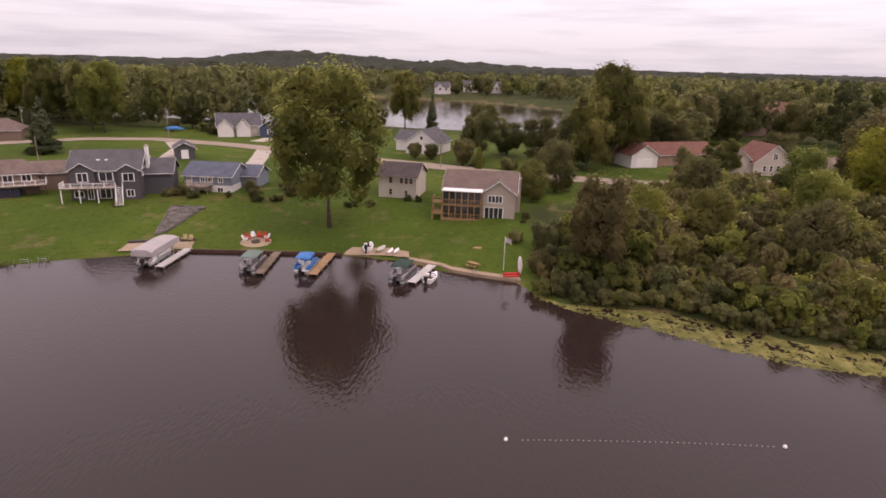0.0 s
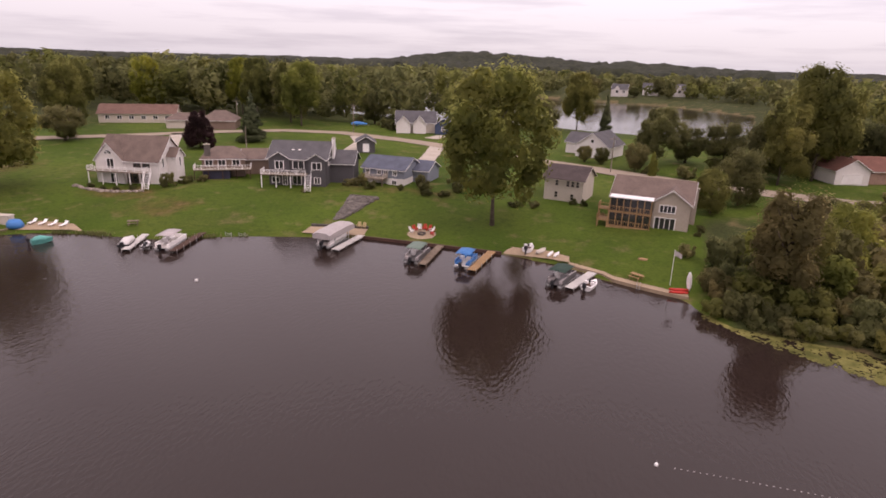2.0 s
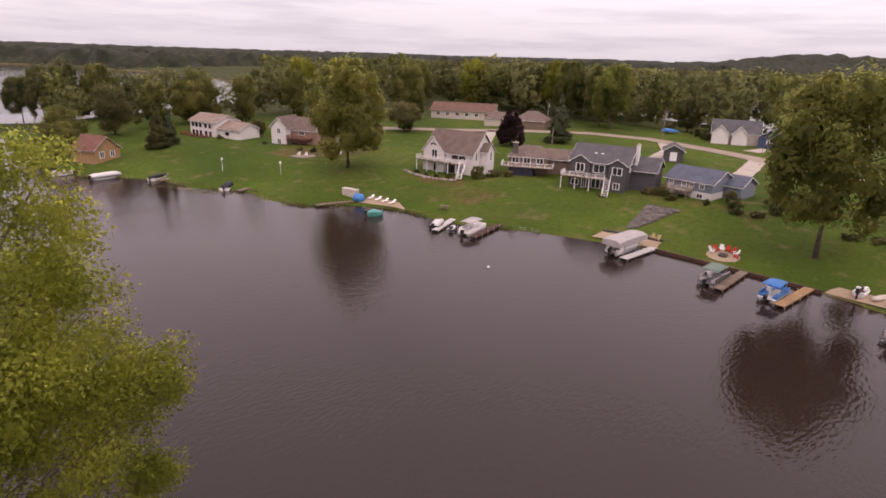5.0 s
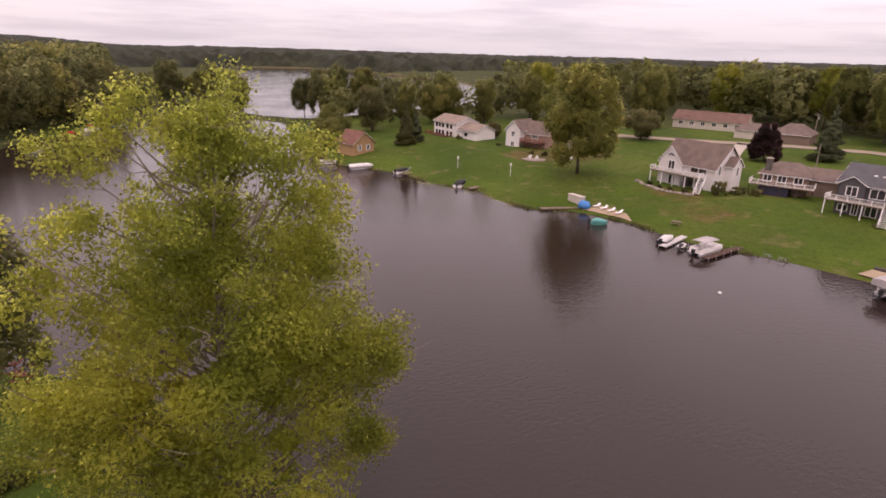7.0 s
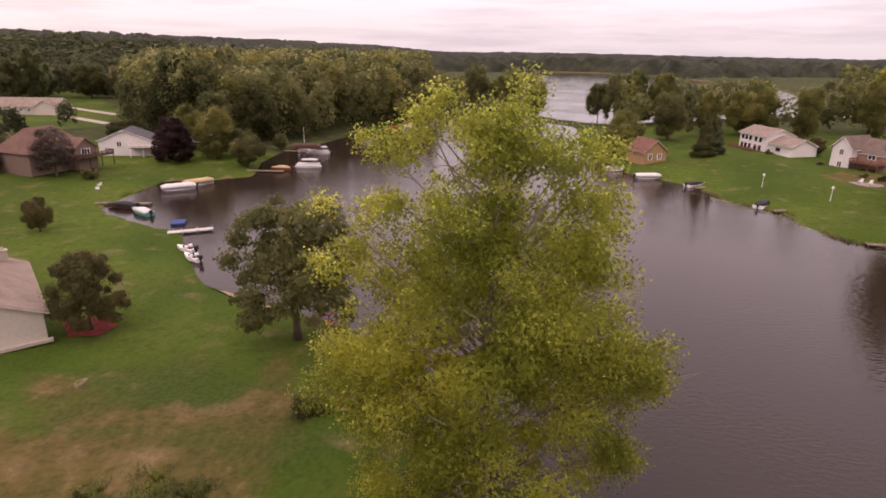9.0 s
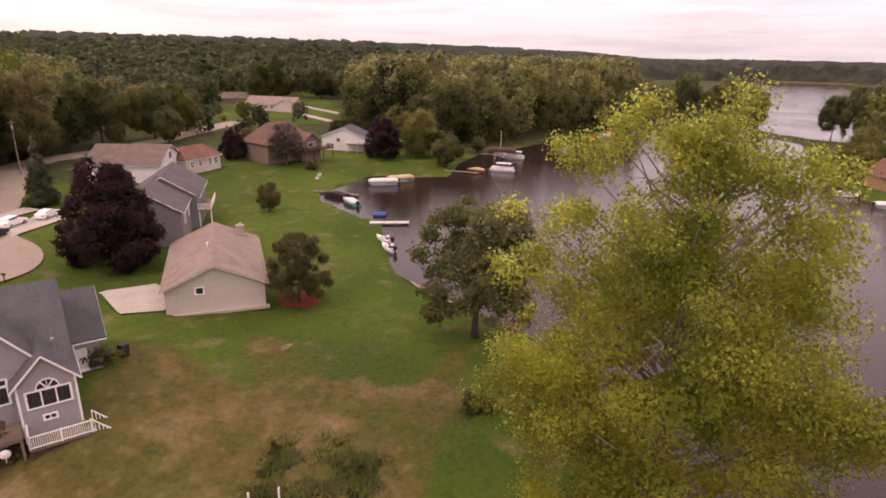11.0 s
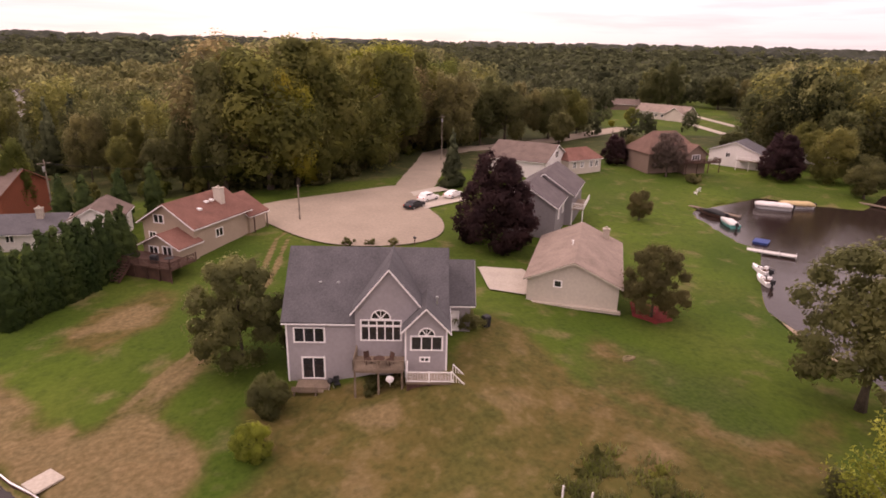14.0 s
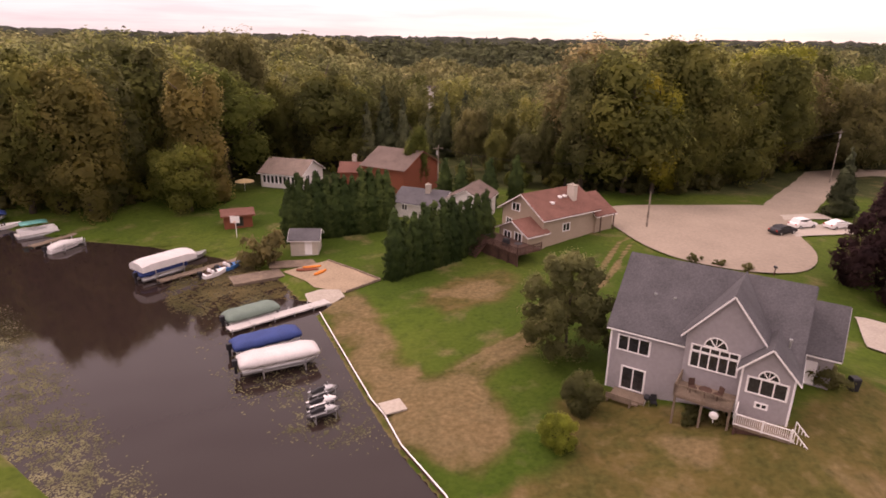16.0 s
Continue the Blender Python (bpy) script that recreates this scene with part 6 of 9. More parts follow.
solid("seawall", Build().loft([[(x, y - 0.25, z) for z in (-0.8, 0.5)] + [(x, y + 1.2, z) for z in (0.5, -0.8)] for x, y in [(-5.4, 89.6), (-0.2, 87.2), (1.4, 85.4), (5.5, 83.6), (11.4, 81.6)]]), M["sand"], Matrix(), "low sandy concrete seawall", "seawall", kind="structure")
solid("seawall", Build().loft([[(x, y - 0.15, z) for z in (-0.8, 0.48)] + [(x, y + 0.2, z) for z in (0.48, -0.8)] for x, y in [(-41, 91.9), (-33, 92.0), (-25, 92.0), (-16.4, 92.0)]]), M["wood_dark"], Matrix(), "dark timber seawall along the lawn", "seawall", kind="structure")


# ---- docks and boats ----
def dock(tip, root, width=1.3, mat="wood", label="weathered wooden dock on posts", z=0.45):
    L = math.hypot(root[0] - tip[0], root[1] - tip[1])
    P = thing("dock", pose(tip[0], tip[1], 0, 0, 0, math.degrees(math.atan2(root[1] - tip[1], root[0] - tip[0]))), label, "dock", "docks")
    k = max(2, round(L / 2.4))
    for i in range(k):
        a, b = L * i / k, L * (i + 1) / k - 0.04
        part("deck_section", Build().box(a, b, -width / 2, width / 2, z - 0.05, z).box(a, b, -width / 2, -width / 2 + 0.06, z - 0.18, z - 0.05).box(a, b, width / 2 - 0.06, width / 2, z - 0.18, z - 0.05), M[mat], P)
        for s in (-1, 1):
            part("post", Build().tube([(a + 0.15, s * (width / 2 + 0.05), -0.9), (a + 0.15, s * (width / 2 + 0.05), z + 0.25)], [0.05, 0.05], 6), M["metal" if mat != "wood" else "wood"], P)
    return P


def rounded(L, W, z, taper=0.25, k=5):
    """Outline of a deck with a rounded bow, from stern (x = 0) to bow (x = L)."""
    pts = [(0, -W / 2), (L * (1 - taper), -W / 2)]
    pts += [(L * (1 - taper) + L * taper * math.sin(a), -W / 2 * math.cos(a)) for a in [math.pi / 2 * i / k for i in range(1, k + 1)]]
    return [(x, y, z) for x, y in pts + [(x, -y) for x, y in pts[-2::-1]]]


def outboard(P, x=-0.3, z=0.5):
    part("outboard_motor", Build().box(x - 0.35, x + 0.15, -0.22, 0.22, z + 0.25, z + 0.85).box(x - 0.2, x + 0.05, -0.1, 0.1, z - 0.6, z + 0.25), M["black"], P)


def pontoon(m, colour="white", cover=None, top=None, L=6.8, W=2.5, label="white pontoon boat", lift=0.0, name="pontoon_boat"):
    """A pontoon boat with its stern at the origin and its bow along x. cover: material of a mooring cover; top: of a bimini."""
    P = thing(name, m, label, "boat", "boats")
    for s in (-1, 1):
        part("pontoon", Build().tube([(0.1, s * (W / 2 - 0.4), lift + 0.12), (L * 0.85, s * (W / 2 - 0.4), lift + 0.12), (L, s * (W / 2 - 0.4), lift + 0.3)], [0.32, 0.32, 0.04], 10), M["metal"], P, smooth=True)
    part("deck", Build().loft([rounded(L, W, lift + 0.42, 0.12), rounded(L, W, lift + 0.5, 0.12)]), M["c_hull" if colour == "c_hull" else "white_dock"], P)
    if cover:
        rings = []
        n_r = 16
        for i in range(n_r + 1):
            t = i / n_r
            x = -0.15 + (L + 0.25) * t
            e = min(1, (min(t, 1 - t) * n_r + 0.7) / 3.2) ** 0.6
            sag = 0.07 * abs(math.sin(t * math.pi * 3)) - 0.05
            h = 0.50 + 0.42 * e + sag
            w = (W / 2 + 0.08) * (0.72 + 0.28 * e) + 0.025 * math.sin(i * 2.6)
            lo = lift + 0.62 + 0.06 * math.sin(i * 1.9)
            rings.append([(x, -w, lo), (x, -w * 1.02, lift + 0.92), (x, -w * 0.93, lift + 0.5 + h * 0.80), (x, -w * 0.5, lift + 0.5 + h * 0.95), (x, 0, lift + 0.5 + h), (x, w * 0.5, lift + 0.5 + h * 0.95), (x, w * 0.93, lift + 0.5 + h * 0.80), (x, w * 1.02, lift + 0.92), (x, w, lo)])
        part("mooring_cover", Build().loft(rings), M[cover], P, smooth=True)
    else:
        f = Build()
        z0, z1 = lift + 0.55, lift + 1.15
        for s in (-1, 1):
            f.box(0.5, L * 0.9, s * (W / 2 - 0.06) - 0.03, s * (W / 2 - 0.06) + 0.03, z0, z1)
        f.box(L * 0.9, L * 0.9 + 0.05, -W / 2 + 0.05, W / 2 - 0.05, z0, z1)
        part("fence_panel", f, M[colour], P)
        for x0, s in ((0.6, -1), (0.6, 1), (L * 0.62, -1), (L * 0.62, 1)):
            part("seat", Build().box(x0, x0 + 1.6, s * 0.85 - 0.3, s * 0.85 + 0.3, lift + 0.5, lift + 0.85).box(x0, x0 + 1.6, s * 1.1 - 0.08, s * 1.1 + 0.08, lift + 0.85, lift + 1.2), M["white" if colour == "white" else "c_grey" if colour == "c_hull" else colour], P)
        part("console", Build().box(L * 0.42, L * 0.42 + 0.6, 0.3, 1.0, lift + 0.5, lift + 1.3), M["white"], P)
    if top:
        b = Build()
        rings = [[(x, y, lift + 2.25 + 0.14 * math.cos(y * 1.2) - 0.03 * abs(x - L * 0.45)) for y in (-W / 2, -W / 4, 0, W / 4, W / 2)] + [(x, y, lift + 2.2 + 0.14 * math.cos(y * 1.2) - 0.03 * abs(x - L * 0.45)) for y in (W / 2, W / 4, 0, -W / 4, -W / 2)] for x in (L * 0.12, L * 0.3, L * 0.5, L * 0.72)]
        part("bimini_top", b.loft(rings), M[top], P, smooth=True)
        for x in (L * 0.14, L * 0.7):
            for s in (-1, 1):
                part("top_pole", Build().tube([(L * 0.42, s * (W / 2 - 0.05), lift + 1.1), (x, s * (W / 2 - 0.05), lift + 2.2)], [0.025, 0.025], 5), M["metal"], P)
    outboard(P, z=lift + 0.3)
    return P


def lift_frame(m, L=4.5, W=3.0, h=1.6, label="metal boat lift standing in the water", canopy=None):
    P = thing("boat_lift", m, label, "boat lift", "boat lifts")
    for x in (0.6, L):
        for s in (-1, 1):
            part("lift_post", Build().box(x - 0.06, x + 0.06, s * W / 2 - 0.06, s * W / 2 + 0.06, -1.0, h), M["metal"], P)
        part("cross_beam", Build().box(x - 0.06, x + 0.06, -W / 2, W / 2, 0.28, 0.42), M["metal"], P)
    for s in (-1, 1):
        part("side_rail", Build().box(0.6, L, s * W / 2 - 0.05, s * W / 2 + 0.05, h * 0.55, h * 0.55 + 0.1), M["metal"], P)
    if canopy:
        rings = []
        for i in range(7):
            x = -1.2 + (L + 3.2) * i / 6
            e = 0.25 if i in (0, 6) else 0
            rings.append([(x, -W / 2 - 0.15, h - 0.2), (x, -W / 2 - 0.12, h + 0.75 - e), (x, -W / 4, h + 1.1 - e), (x, W / 4, h + 1.1 - e), (x, W / 2 + 0.12, h + 0.75 - e), (x, W / 2 + 0.15, h - 0.2)])
        part("canopy", Build().loft(rings), M[canopy], P, "pale grey fabric canopy", smooth=False)
    return P


def runabout(m, hull="white", L=5.5, W=2.1, cover=None, label="white runabout motor boat", lift=0.0, name="motor_boat"):
    """A small motor boat: lofted hull, deck, windscreen or cover, motor."""
    P = thing(name, m, label, "boat", "boats")
    rings = []
    for i in range(8):
        t = i / 7
        w = W / 2 * (1 if t < 0.45 else math.cos((t - 0.45) / 0.55 * 1.45))
        sheer = lift + 0.62 + 0.25 * t * t
        rings.append([(L * t, 0, lift - 0.15 + 0.35 * t ** 3), (L * t, -w * 0.8, lift + 0.05 + 0.3 * t ** 3), (L * t, -w, sheer), (L * t, -w * 0.85, sheer + 0.03), (L * t, w * 0.85, sheer + 0.03), (L * t, w, sheer), (L * t, w * 0.8, lift + 0.05 + 0.3 * t ** 3)])
    part("hull", Build().loft(rings), M[hull], P, smooth=False)
    if cover:
        cr = [[(L * t, -W / 2 * s, lift + 0.68), (L * t, -W / 2 * s * 0.6, lift + 0.68 + h), (L * t, W / 2 * s * 0.6, lift + 0.68 + h), (L * t, W / 2 * s, lift + 0.68)] for t, s, h in ((0.02, 0.95, 0.12), (0.25, 1.0, 0.5), (0.5, 1.0, 0.6), (0.75, 0.75, 0.35), (0.95, 0.3, 0.25))]
        part("boat_cover", Build().loft(cr), M[cover], P, smooth=True)
    else:
        part("windscreen", Build().box(L * 0.5, L * 0.53, -W * 0.4, W * 0.4, lift + 0.66, lift + 1.05), M["glass"], P)
        part("cockpit", Build().box(L * 0.1, L * 0.48, -W * 0.34, W * 0.34, lift + 0.66, lift + 0.74), M["wood_dark"], P)
        for s in (-1, 1):
            part("seat", Build().box(L * 0.3, L * 0.4, s * 0.45 - 0.25, s * 0.45 + 0.25, lift + 0.7, lift + 1.1), M["white"], P)
    outboard(P, z=lift + 0.35)
    return P


def jet_ski(m, hull="white", label="grey and white jet ski on a small lift"):
    P = thing("jet_ski", m, label, "jet ski", "jet skis")
    rings = []
    for i in range(8):
        t = i / 7
        w = 0.55 * math.sin(math.pi * min(1, 0.35 + 0.6 * (1 - t))) ** 0.7 * (1 if t < 0.9 else 0.4)
        h = 0.55 + 0.28 * math.exp(-((t - 0.65) / 0.16) ** 2)
        rings.append([(2.9 * t, -w * 0.6, 0.35 + 0.2 * t * t), (2.9 * t, -w, 0.7), (2.9 * t, -w * 0.5, 0.35 + h), (2.9 * t, w * 0.5, 0.35 + h), (2.9 * t, w, 0.7), (2.9 * t, w * 0.6, 0.35 + 0.2 * t * t)])
    part("hull", Build().loft([[(x, y * 1.05, min(z, 0.80)) for x, y, z in r] for r in rings]), M["c_hull"], P, "dark lower hull", smooth=True)
    cowl = Build().loft([[(x, -w, 0.72), (x, -w * 0.8, h * 0.9), (x, 0, h), (x, w * 0.8, h * 0.9), (x, w, 0.72)] for x, w, h in ((1.45, 0.30, 1.02), (1.8, 0.42, 1.22), (2.3, 0.38, 1.08), (2.75, 0.18, 0.85))])
    part("cowl", cowl, M[hull], P, smooth=True)
    for sg in (-1, 1):
        part("side_deck", Build().box(0.15, 1.6, sg * 0.42 - 0.09, sg * 0.42 + 0.09, 0.80, 0.84), M[hull], P)
    part("seat", Build().loft([[(x, -0.2, 0.9), (x, -0.15, z), (x, 0.15, z), (x, 0.2, 0.9)] for x, z in ((0.3, 1.05), (1.0, 1.2), (1.6, 1.15))]), M["black"], P)
    part("handlebar", Build().tube([(1.85, -0.4, 1.35), (1.85, 0.4, 1.35)], [0.03, 0.03], 6).tube([(1.85, 0, 1.1), (1.85, 0, 1.35)], [0.05, 0.05], 6), M["black"], P)
    for x in (0.5, 2.3):
        part("lift_post", Build().box(x - 0.04, x + 0.04, -0.75, -0.67, -0.9, 1.0).box(x - 0.04, x + 0.04, 0.67, 0.75, -0.9, 1.0).box(x - 0.04, x + 0.04, -0.7, 0.7, 0.22, 0.32), M["metal"], P)
    return P


M["c_white"] = material("white_vinyl_cover", (0.62, 0.59, 0.57), 0.55, 0.1, 2, 0.01)
M["c_grey"] = material("pale_grey_canopy", (0.42, 0.38, 0.37), 0.7, 0.12, 2, 0.01)
M["c_green"] = material("dark_green_canvas", (0.030, 0.060, 0.045), 0.8, 0.2, 2, 0.01)
M["c_sage"] = material("sage_green_canvas", (0.16, 0.22, 0.18), 0.8, 0.15, 2, 0.01)
M["c_blue"] = material("blue_canvas", (0.032, 0.062, 0.205), 0.7, 0.15, 2, 0.01)
M["c_bright"] = material("bright_blue_vinyl", (0.05, 0.20, 0.48), 0.5, 0.15, 2)
M["c_hull"] = material("dark_grey_boat_panel", (0.10, 0.095, 0.095), 0.45, 0.15, 2)
M["c_teal"] = material("teal_paint", (0.10, 0.36, 0.32), 0.5, 0.15, 2)
M["c_cream"] = material("cream_canvas", (0.48, 0.36, 0.19), 0.8, 0.15, 2)
M["c_red"] = material("red_plastic", (0.50, 0.035, 0.022), 0.5, 0.12, 2)
M["c_orange"] = material("orange_plastic", (0.75, 0.22, 0.03), 0.45, 0.1, 2)
M["mulch"] = material("red_mulch", (0.24, 0.035, 0.028), 0.95, 0.35, 4, 0.03)


def heading(a, b):
    return math.degrees(math.atan2(b[1] - a[1], b[0] - a[0]))


# north shore
dock((-42.0, 83.2), (-41.4, 92.6), 1.3, "white_dock", "white sectional dock on floats")
pontoon(pose(-44.4, 83.6, 0, 0, 0, 87), "white", None, None, 6.6, label="pontoon boat under a pale canopy lift", lift=0.35)
lift_frame(pose(-44.4, 84.6, 0, 0, 0, 87), 5.2, 3.0, 2.0, "boat lift with a pale grey canopy", "c_grey")
dock((-26.6, 81.4), (-26.8, 92.2), 1.2)
pontoon(pose(-28.7, 82.2, 0, 0, 0, 89), "c_hull", None, "c_sage", 6.4, label="dark grey pontoon boat with a sage green top")
dock((-18.9, 81.6), (-18.0, 92.0), 1.3, "wood_tan", "new tan wooden dock on posts")
pontoon(pose(-20.8, 82.6, 0, 0, 0, 87), "c_bright", None, "c_bright", 5.4, 2.3, label="bright blue pontoon boat with a blue canvas top")
dock((-4.4, 79.4), (-1.6, 87.4), 1.3, "white_dock", "white sectional dock on floats")
pontoon(pose(-6.6, 79.8, 0, 0, 0, 74), "c_hull", None, "c_green", 6.4, label="dark pontoon boat with a green canvas top")
runabout(pose(-2.2, 80.2, 0, 0, 0, 66), "white", 3.2, 1.6, label="small white paddle boat beside a dock", name="paddle_boat")
# north-west shore
dock((-72.0, 71.2), (-75.4, 79.4), 1.2, "white_dock", "white sectional dock on floats")
runabout(pose(-73.6, 72.4, 0, 0, 0, 114), "black", 4.6, 1.9, "c_white", "dark boat with a white raised cover")
jet_ski(pose(-70.2, 73.0, -0.2, 0, 0, 114), "white", "white jet ski beside a dock")
dock((-64.9, 73.2), (-67.4, 84.0), 1.2, "wood_dark", "dark wooden dock on posts")
pontoon(pose(-67.4, 73.6, 0, 0, 0, 103), "white", None, "c_grey", 6.8, label="white pontoon boat with a pale grey top")
runabout(pose(-88.4, 69.0, -0.1, 0, 0, 60), "c_teal", 3.0, 1.7, "c_teal", "small teal covered boat", name="paddle_boat")
dock((-100.4, 65.2), (-98.6, 73.6), 1.2)
runabout(pose(-124.5, 57.6, 0, 0, 0, 140), "white", 7.0, 2.4, "rubber", "white motor boat with a dark cover")
dock((-121.4, 59.4), (-124.4, 66.0), 1.2)
runabout(pose(-144, 49.2, 0, 0, 0, 120), "white", 5.8, 2.2, "rubber", "white motor boat with a black cover")
dock((-141.6, 50.4), (-145, 57), 1.2)
pontoon(pose(-152.8, 39.2, 0, 0, 0, 100), "white", "c_white", None, 6.4, label="white covered pontoon boat")
dock((-155.8, 41), (-156.6, 50), 1.2, "white_dock", "white sectional dock on floats")
runabout(pose(-163, 33.0, 0, 0, 0, 80), "white", 5.0, 2.0, "c_white", "white covered motor boat")
# cove to the south-west
dock((-110.5, -65.0), (-109.3, -76.4), 1.2)
runabout(pose(-107.4, -66.2, 0, 0, 0, -95), "wood_dark", 6.0, 2.2, "rubber", "dark motor boat with a black cover")
runabout(pose(-102.6, -60.8, 0, 0, 0, -120), "c_teal", 5.6, 2.2, "c_white", "teal motor boat with a white cover")
solid("swim_raft", Build().box(-1.4, 1.4, -1.2, 1.2, 0.25, 0.4).box(-1.3, 1.3, -1.1, 1.1, -0.1, 0.25), M["c_blue"], pose(-98.6, -53.4, 0, 0, 0, 20), "square blue swim raft afloat", "raft")
dock((-95.4, -45.6), (-92.0, -52.0), 1.4, "white_dock", "white sectional dock on floats")
pontoon(pose(-126.4, -63.6, 0, 0, 0, -54), "white", "c_white", None, 6.8, label="white covered pontoon boat")
pontoon(pose(-132.4, -62.4, 0, 0, 0, -40), "white", "c_cream", None, 6.4, label="pontoon boat with a cream cover")
dock((-146.5, -50.0), (-146.0, -60.0), 1.2)
pontoon(pose(-154.4, -42.4, 0, 0, 0, -85), "white", None, "c_white", 7.0, label="white pontoon boat with a white top")
runabout(pose(-149.5, -49.2, 0, 0, 0, -88), "w_red", 5.0, 2.0, "c_cream", "red motor boat with a cream cover")
pontoon(pose(-176.0, -45.5, 0, 0, 0, -80), "white", None, "c_white", 7.0, label="white pontoon boat with a tall white top")
dock((-178.6, -46.0), (-177.4, -60.0), 1.3)
runabout(pose(-206, -38, 0, 0, 0, -60), "white", 5.0, 2.0, "c_blue", "white boat with a blue cover")
# south-east shore, by the sand beach
dock((24.6, -58.6), (15.4, -67.0), 1.4, "white_dock", "pale weathered sectional dock")
pontoon(pose(25.6, -60.6, 0, 0, 0, 222), "white", "c_sage", None, 6.0, label="pontoon boat with a sage green cover")
pontoon(pose(22.2, -53.6, 0, 0, 0, 215), "c_blue", "c_blue", None, 6.8, label="pontoon boat with a blue cover", lift=0.3)
pontoon(pose(20.2, -49.8, 0, 0, 0, 208), "white", "c_white", None, 7.4, 2.6, label="long white covered pontoon boat", lift=0.6)
lift_frame(pose(19.0, -50.4, 0, 0, 0, 208), 4.6, 3.0, 1.2)
jet_ski(pose(12.6, -45.6, -0.1, 0, 0, 222), "metal", "grey jet ski on a small lift")
jet_ski(pose(12.4, -44.0, -0.1, 0, 0, 216), "white", "white jet ski on a small lift")
jet_ski(pose(12.0, -42.6, -0.1, 0, 0, 214), "metal", "grey jet ski on a small lift")
dock((38.8, -72.0), (29.6, -83.6), 1.2)
pontoon(pose(41.6, -72.4, 0, 0, 0, 236), "c_blue", "c_blue", None, 6.4, 2.3, label="navy pontoon boat under a white lift canopy", lift=0.3)
lift_frame(pose(41.0, -73.2, 0, 0, 0, 236), 4.6, 3.0, 1.9, "metal boat lift with a long white canopy", canopy="c_white")
runabout(pose(33.8, -74.2, -0.1, 0, 0, 232), "white", 3.4, 1.4, label="small white paddle boat beside a dock", name="paddle_boat")
runabout(pose(32.6, -77.0, -0.1, 0, 0, 232), "c_bright", 3.2, 1.4, label="small bright blue paddle boat beside a dock", name="paddle_boat")
runabout(pose(40.0, -79.5, 0, 0, 0, 236), "metal", 5.0, 1.9, label="open aluminium fishing boat")
solid("platform_dock", Build().box(-3.4, 3.4, -1.6, 1.6, 0.3, 0.45).box(-3.3, 3.3, -1.5, -1.3, -0.6, 0.3).box(-3.3, 3.3, 1.3, 1.5, -0.6, 0.3), M["wood"], pose(26.6, -74.6, 0, 0, 0, 32), "wide weathered wooden platform dock", "dock")
solid("boardwalk", Build().box(-4.5, 4.5, -1.4, 1.4, 0.5, 0.64).box(-4.2, 4.2, -1.2, 1.2, 0.0, 0.5), M["wood"], pose(21.6, -79.4, 0.1, 0, 0, 12), "weathered wooden boardwalk beside a shed", "deck")
runabout(pose(60.6, -82.6, 0, 0, 0, 250), "white", 5.8, 2.2, "c_white", "white covered motor boat")
lift_frame(pose(60.2, -83.6, 0, 0, 0, 250), 4.0, 2.8, 1.2)
pontoon(pose(70.4, -89.4, 0, 0, 0, 226), "white", None, "c_teal", 6.4, label="pontoon boat with a teal top")
runabout(pose(77.6, -92.6, 0, 0, 0, 226), "white", 5.0, 2.0, None, "white open motor boat")
pontoon(pose(83.0, -94.0, 0, 0, 0, 226), "white", "c_blue", None, 6.4, label="pontoon boat with a blue cover", lift=0.9)
dock((64.6, -84.6), (61.6, -92.0), 1.2)

for k, (x, y, yaw) in enumerate(((-83.4, -43.2, 40), (-79.4, -40.6, 30))):
    runabout(pose(x, y, 0.05, 0, 0, yaw - 150), "white", 3.4, 1.3, label="small white boat moored at the lawn's edge", name="rowing_boat")
runabout(pose(-240, -33, 0, 0, 0, -50), "w_red", 6.0, 2.2, "c_red", "red boat with a red cover")
pontoon(pose(-248, -28, 0, 0, 0, -50), "white", None, "c_red", 6.4, label="white pontoon boat with a red top")
pontoon(pose(-256, -20, 0, 0, 0, -40), "c_blue", "c_blue", None, 6.4, label="pontoon boat with a blue cover")
lift_frame(pose(-172, -48.5, 0, 0, 0, -80), 5.0, 3.0, 2.6, "boat lift with a dark brown canopy", "wood_dark")
P = thing("sail_boat", pose(-184.0, -57.5, 0, 0, 0, 60), "small white sailing boat with a bare mast", "boat", "boats")
part("hull", Build().loft([[(x, -w, 0.7), (x, -w * 0.7, 0.1), (x, 0, -0.1), (x, w * 0.7, 0.1), (x, w, 0.7), (x, 0, 0.78)] for x, w in ((0, 0.8), (1.5, 1.0), (3.5, 0.85), (5.2, 0.08))]), M["white"], P)
part("mast", Build().tube([(2.6, 0, 0.7), (2.6, 0, 7.2)], [0.07, 0.045], 6), M["white"], P)
part("boom", Build().tube([(2.6, 0, 1.6), (0.2, 0, 1.7)], [0.12, 0.08], 6), M["c_white"], P)

# small floats on the water
for x, y in ((5.7, 43.2), (29.2, 43.2)):
    solid("buoy", Build().loft([[(r * math.cos(a), r * math.sin(a), z) for a in [i * 0.785 for i in range(8)]] for r, z in ((0.05, -0.2), (0.16, -0.05), (0.18, 0.08), (0.13, 0.2), (0.04, 0.25))]), M["white"], pose(x, y, 0), "white swim-area buoy with a red band", "buoy", "swim buoys", smooth=True)
rope = thing("float_line", pose(5.7, 43.2, 0), "swim-area rope with small white floats", "rope")
for i in range(46):
    t = (i + 3) / 50
    part("float", Build().tube([(23.5 * t - 0.06, 0.25 * math.sin(t * 3.1), 0.02), (23.5 * t + 0.06, 0.25 * math.sin(t * 3.1), 0.02)], [0.035, 0.035], 6), M["c_grey"], rope)
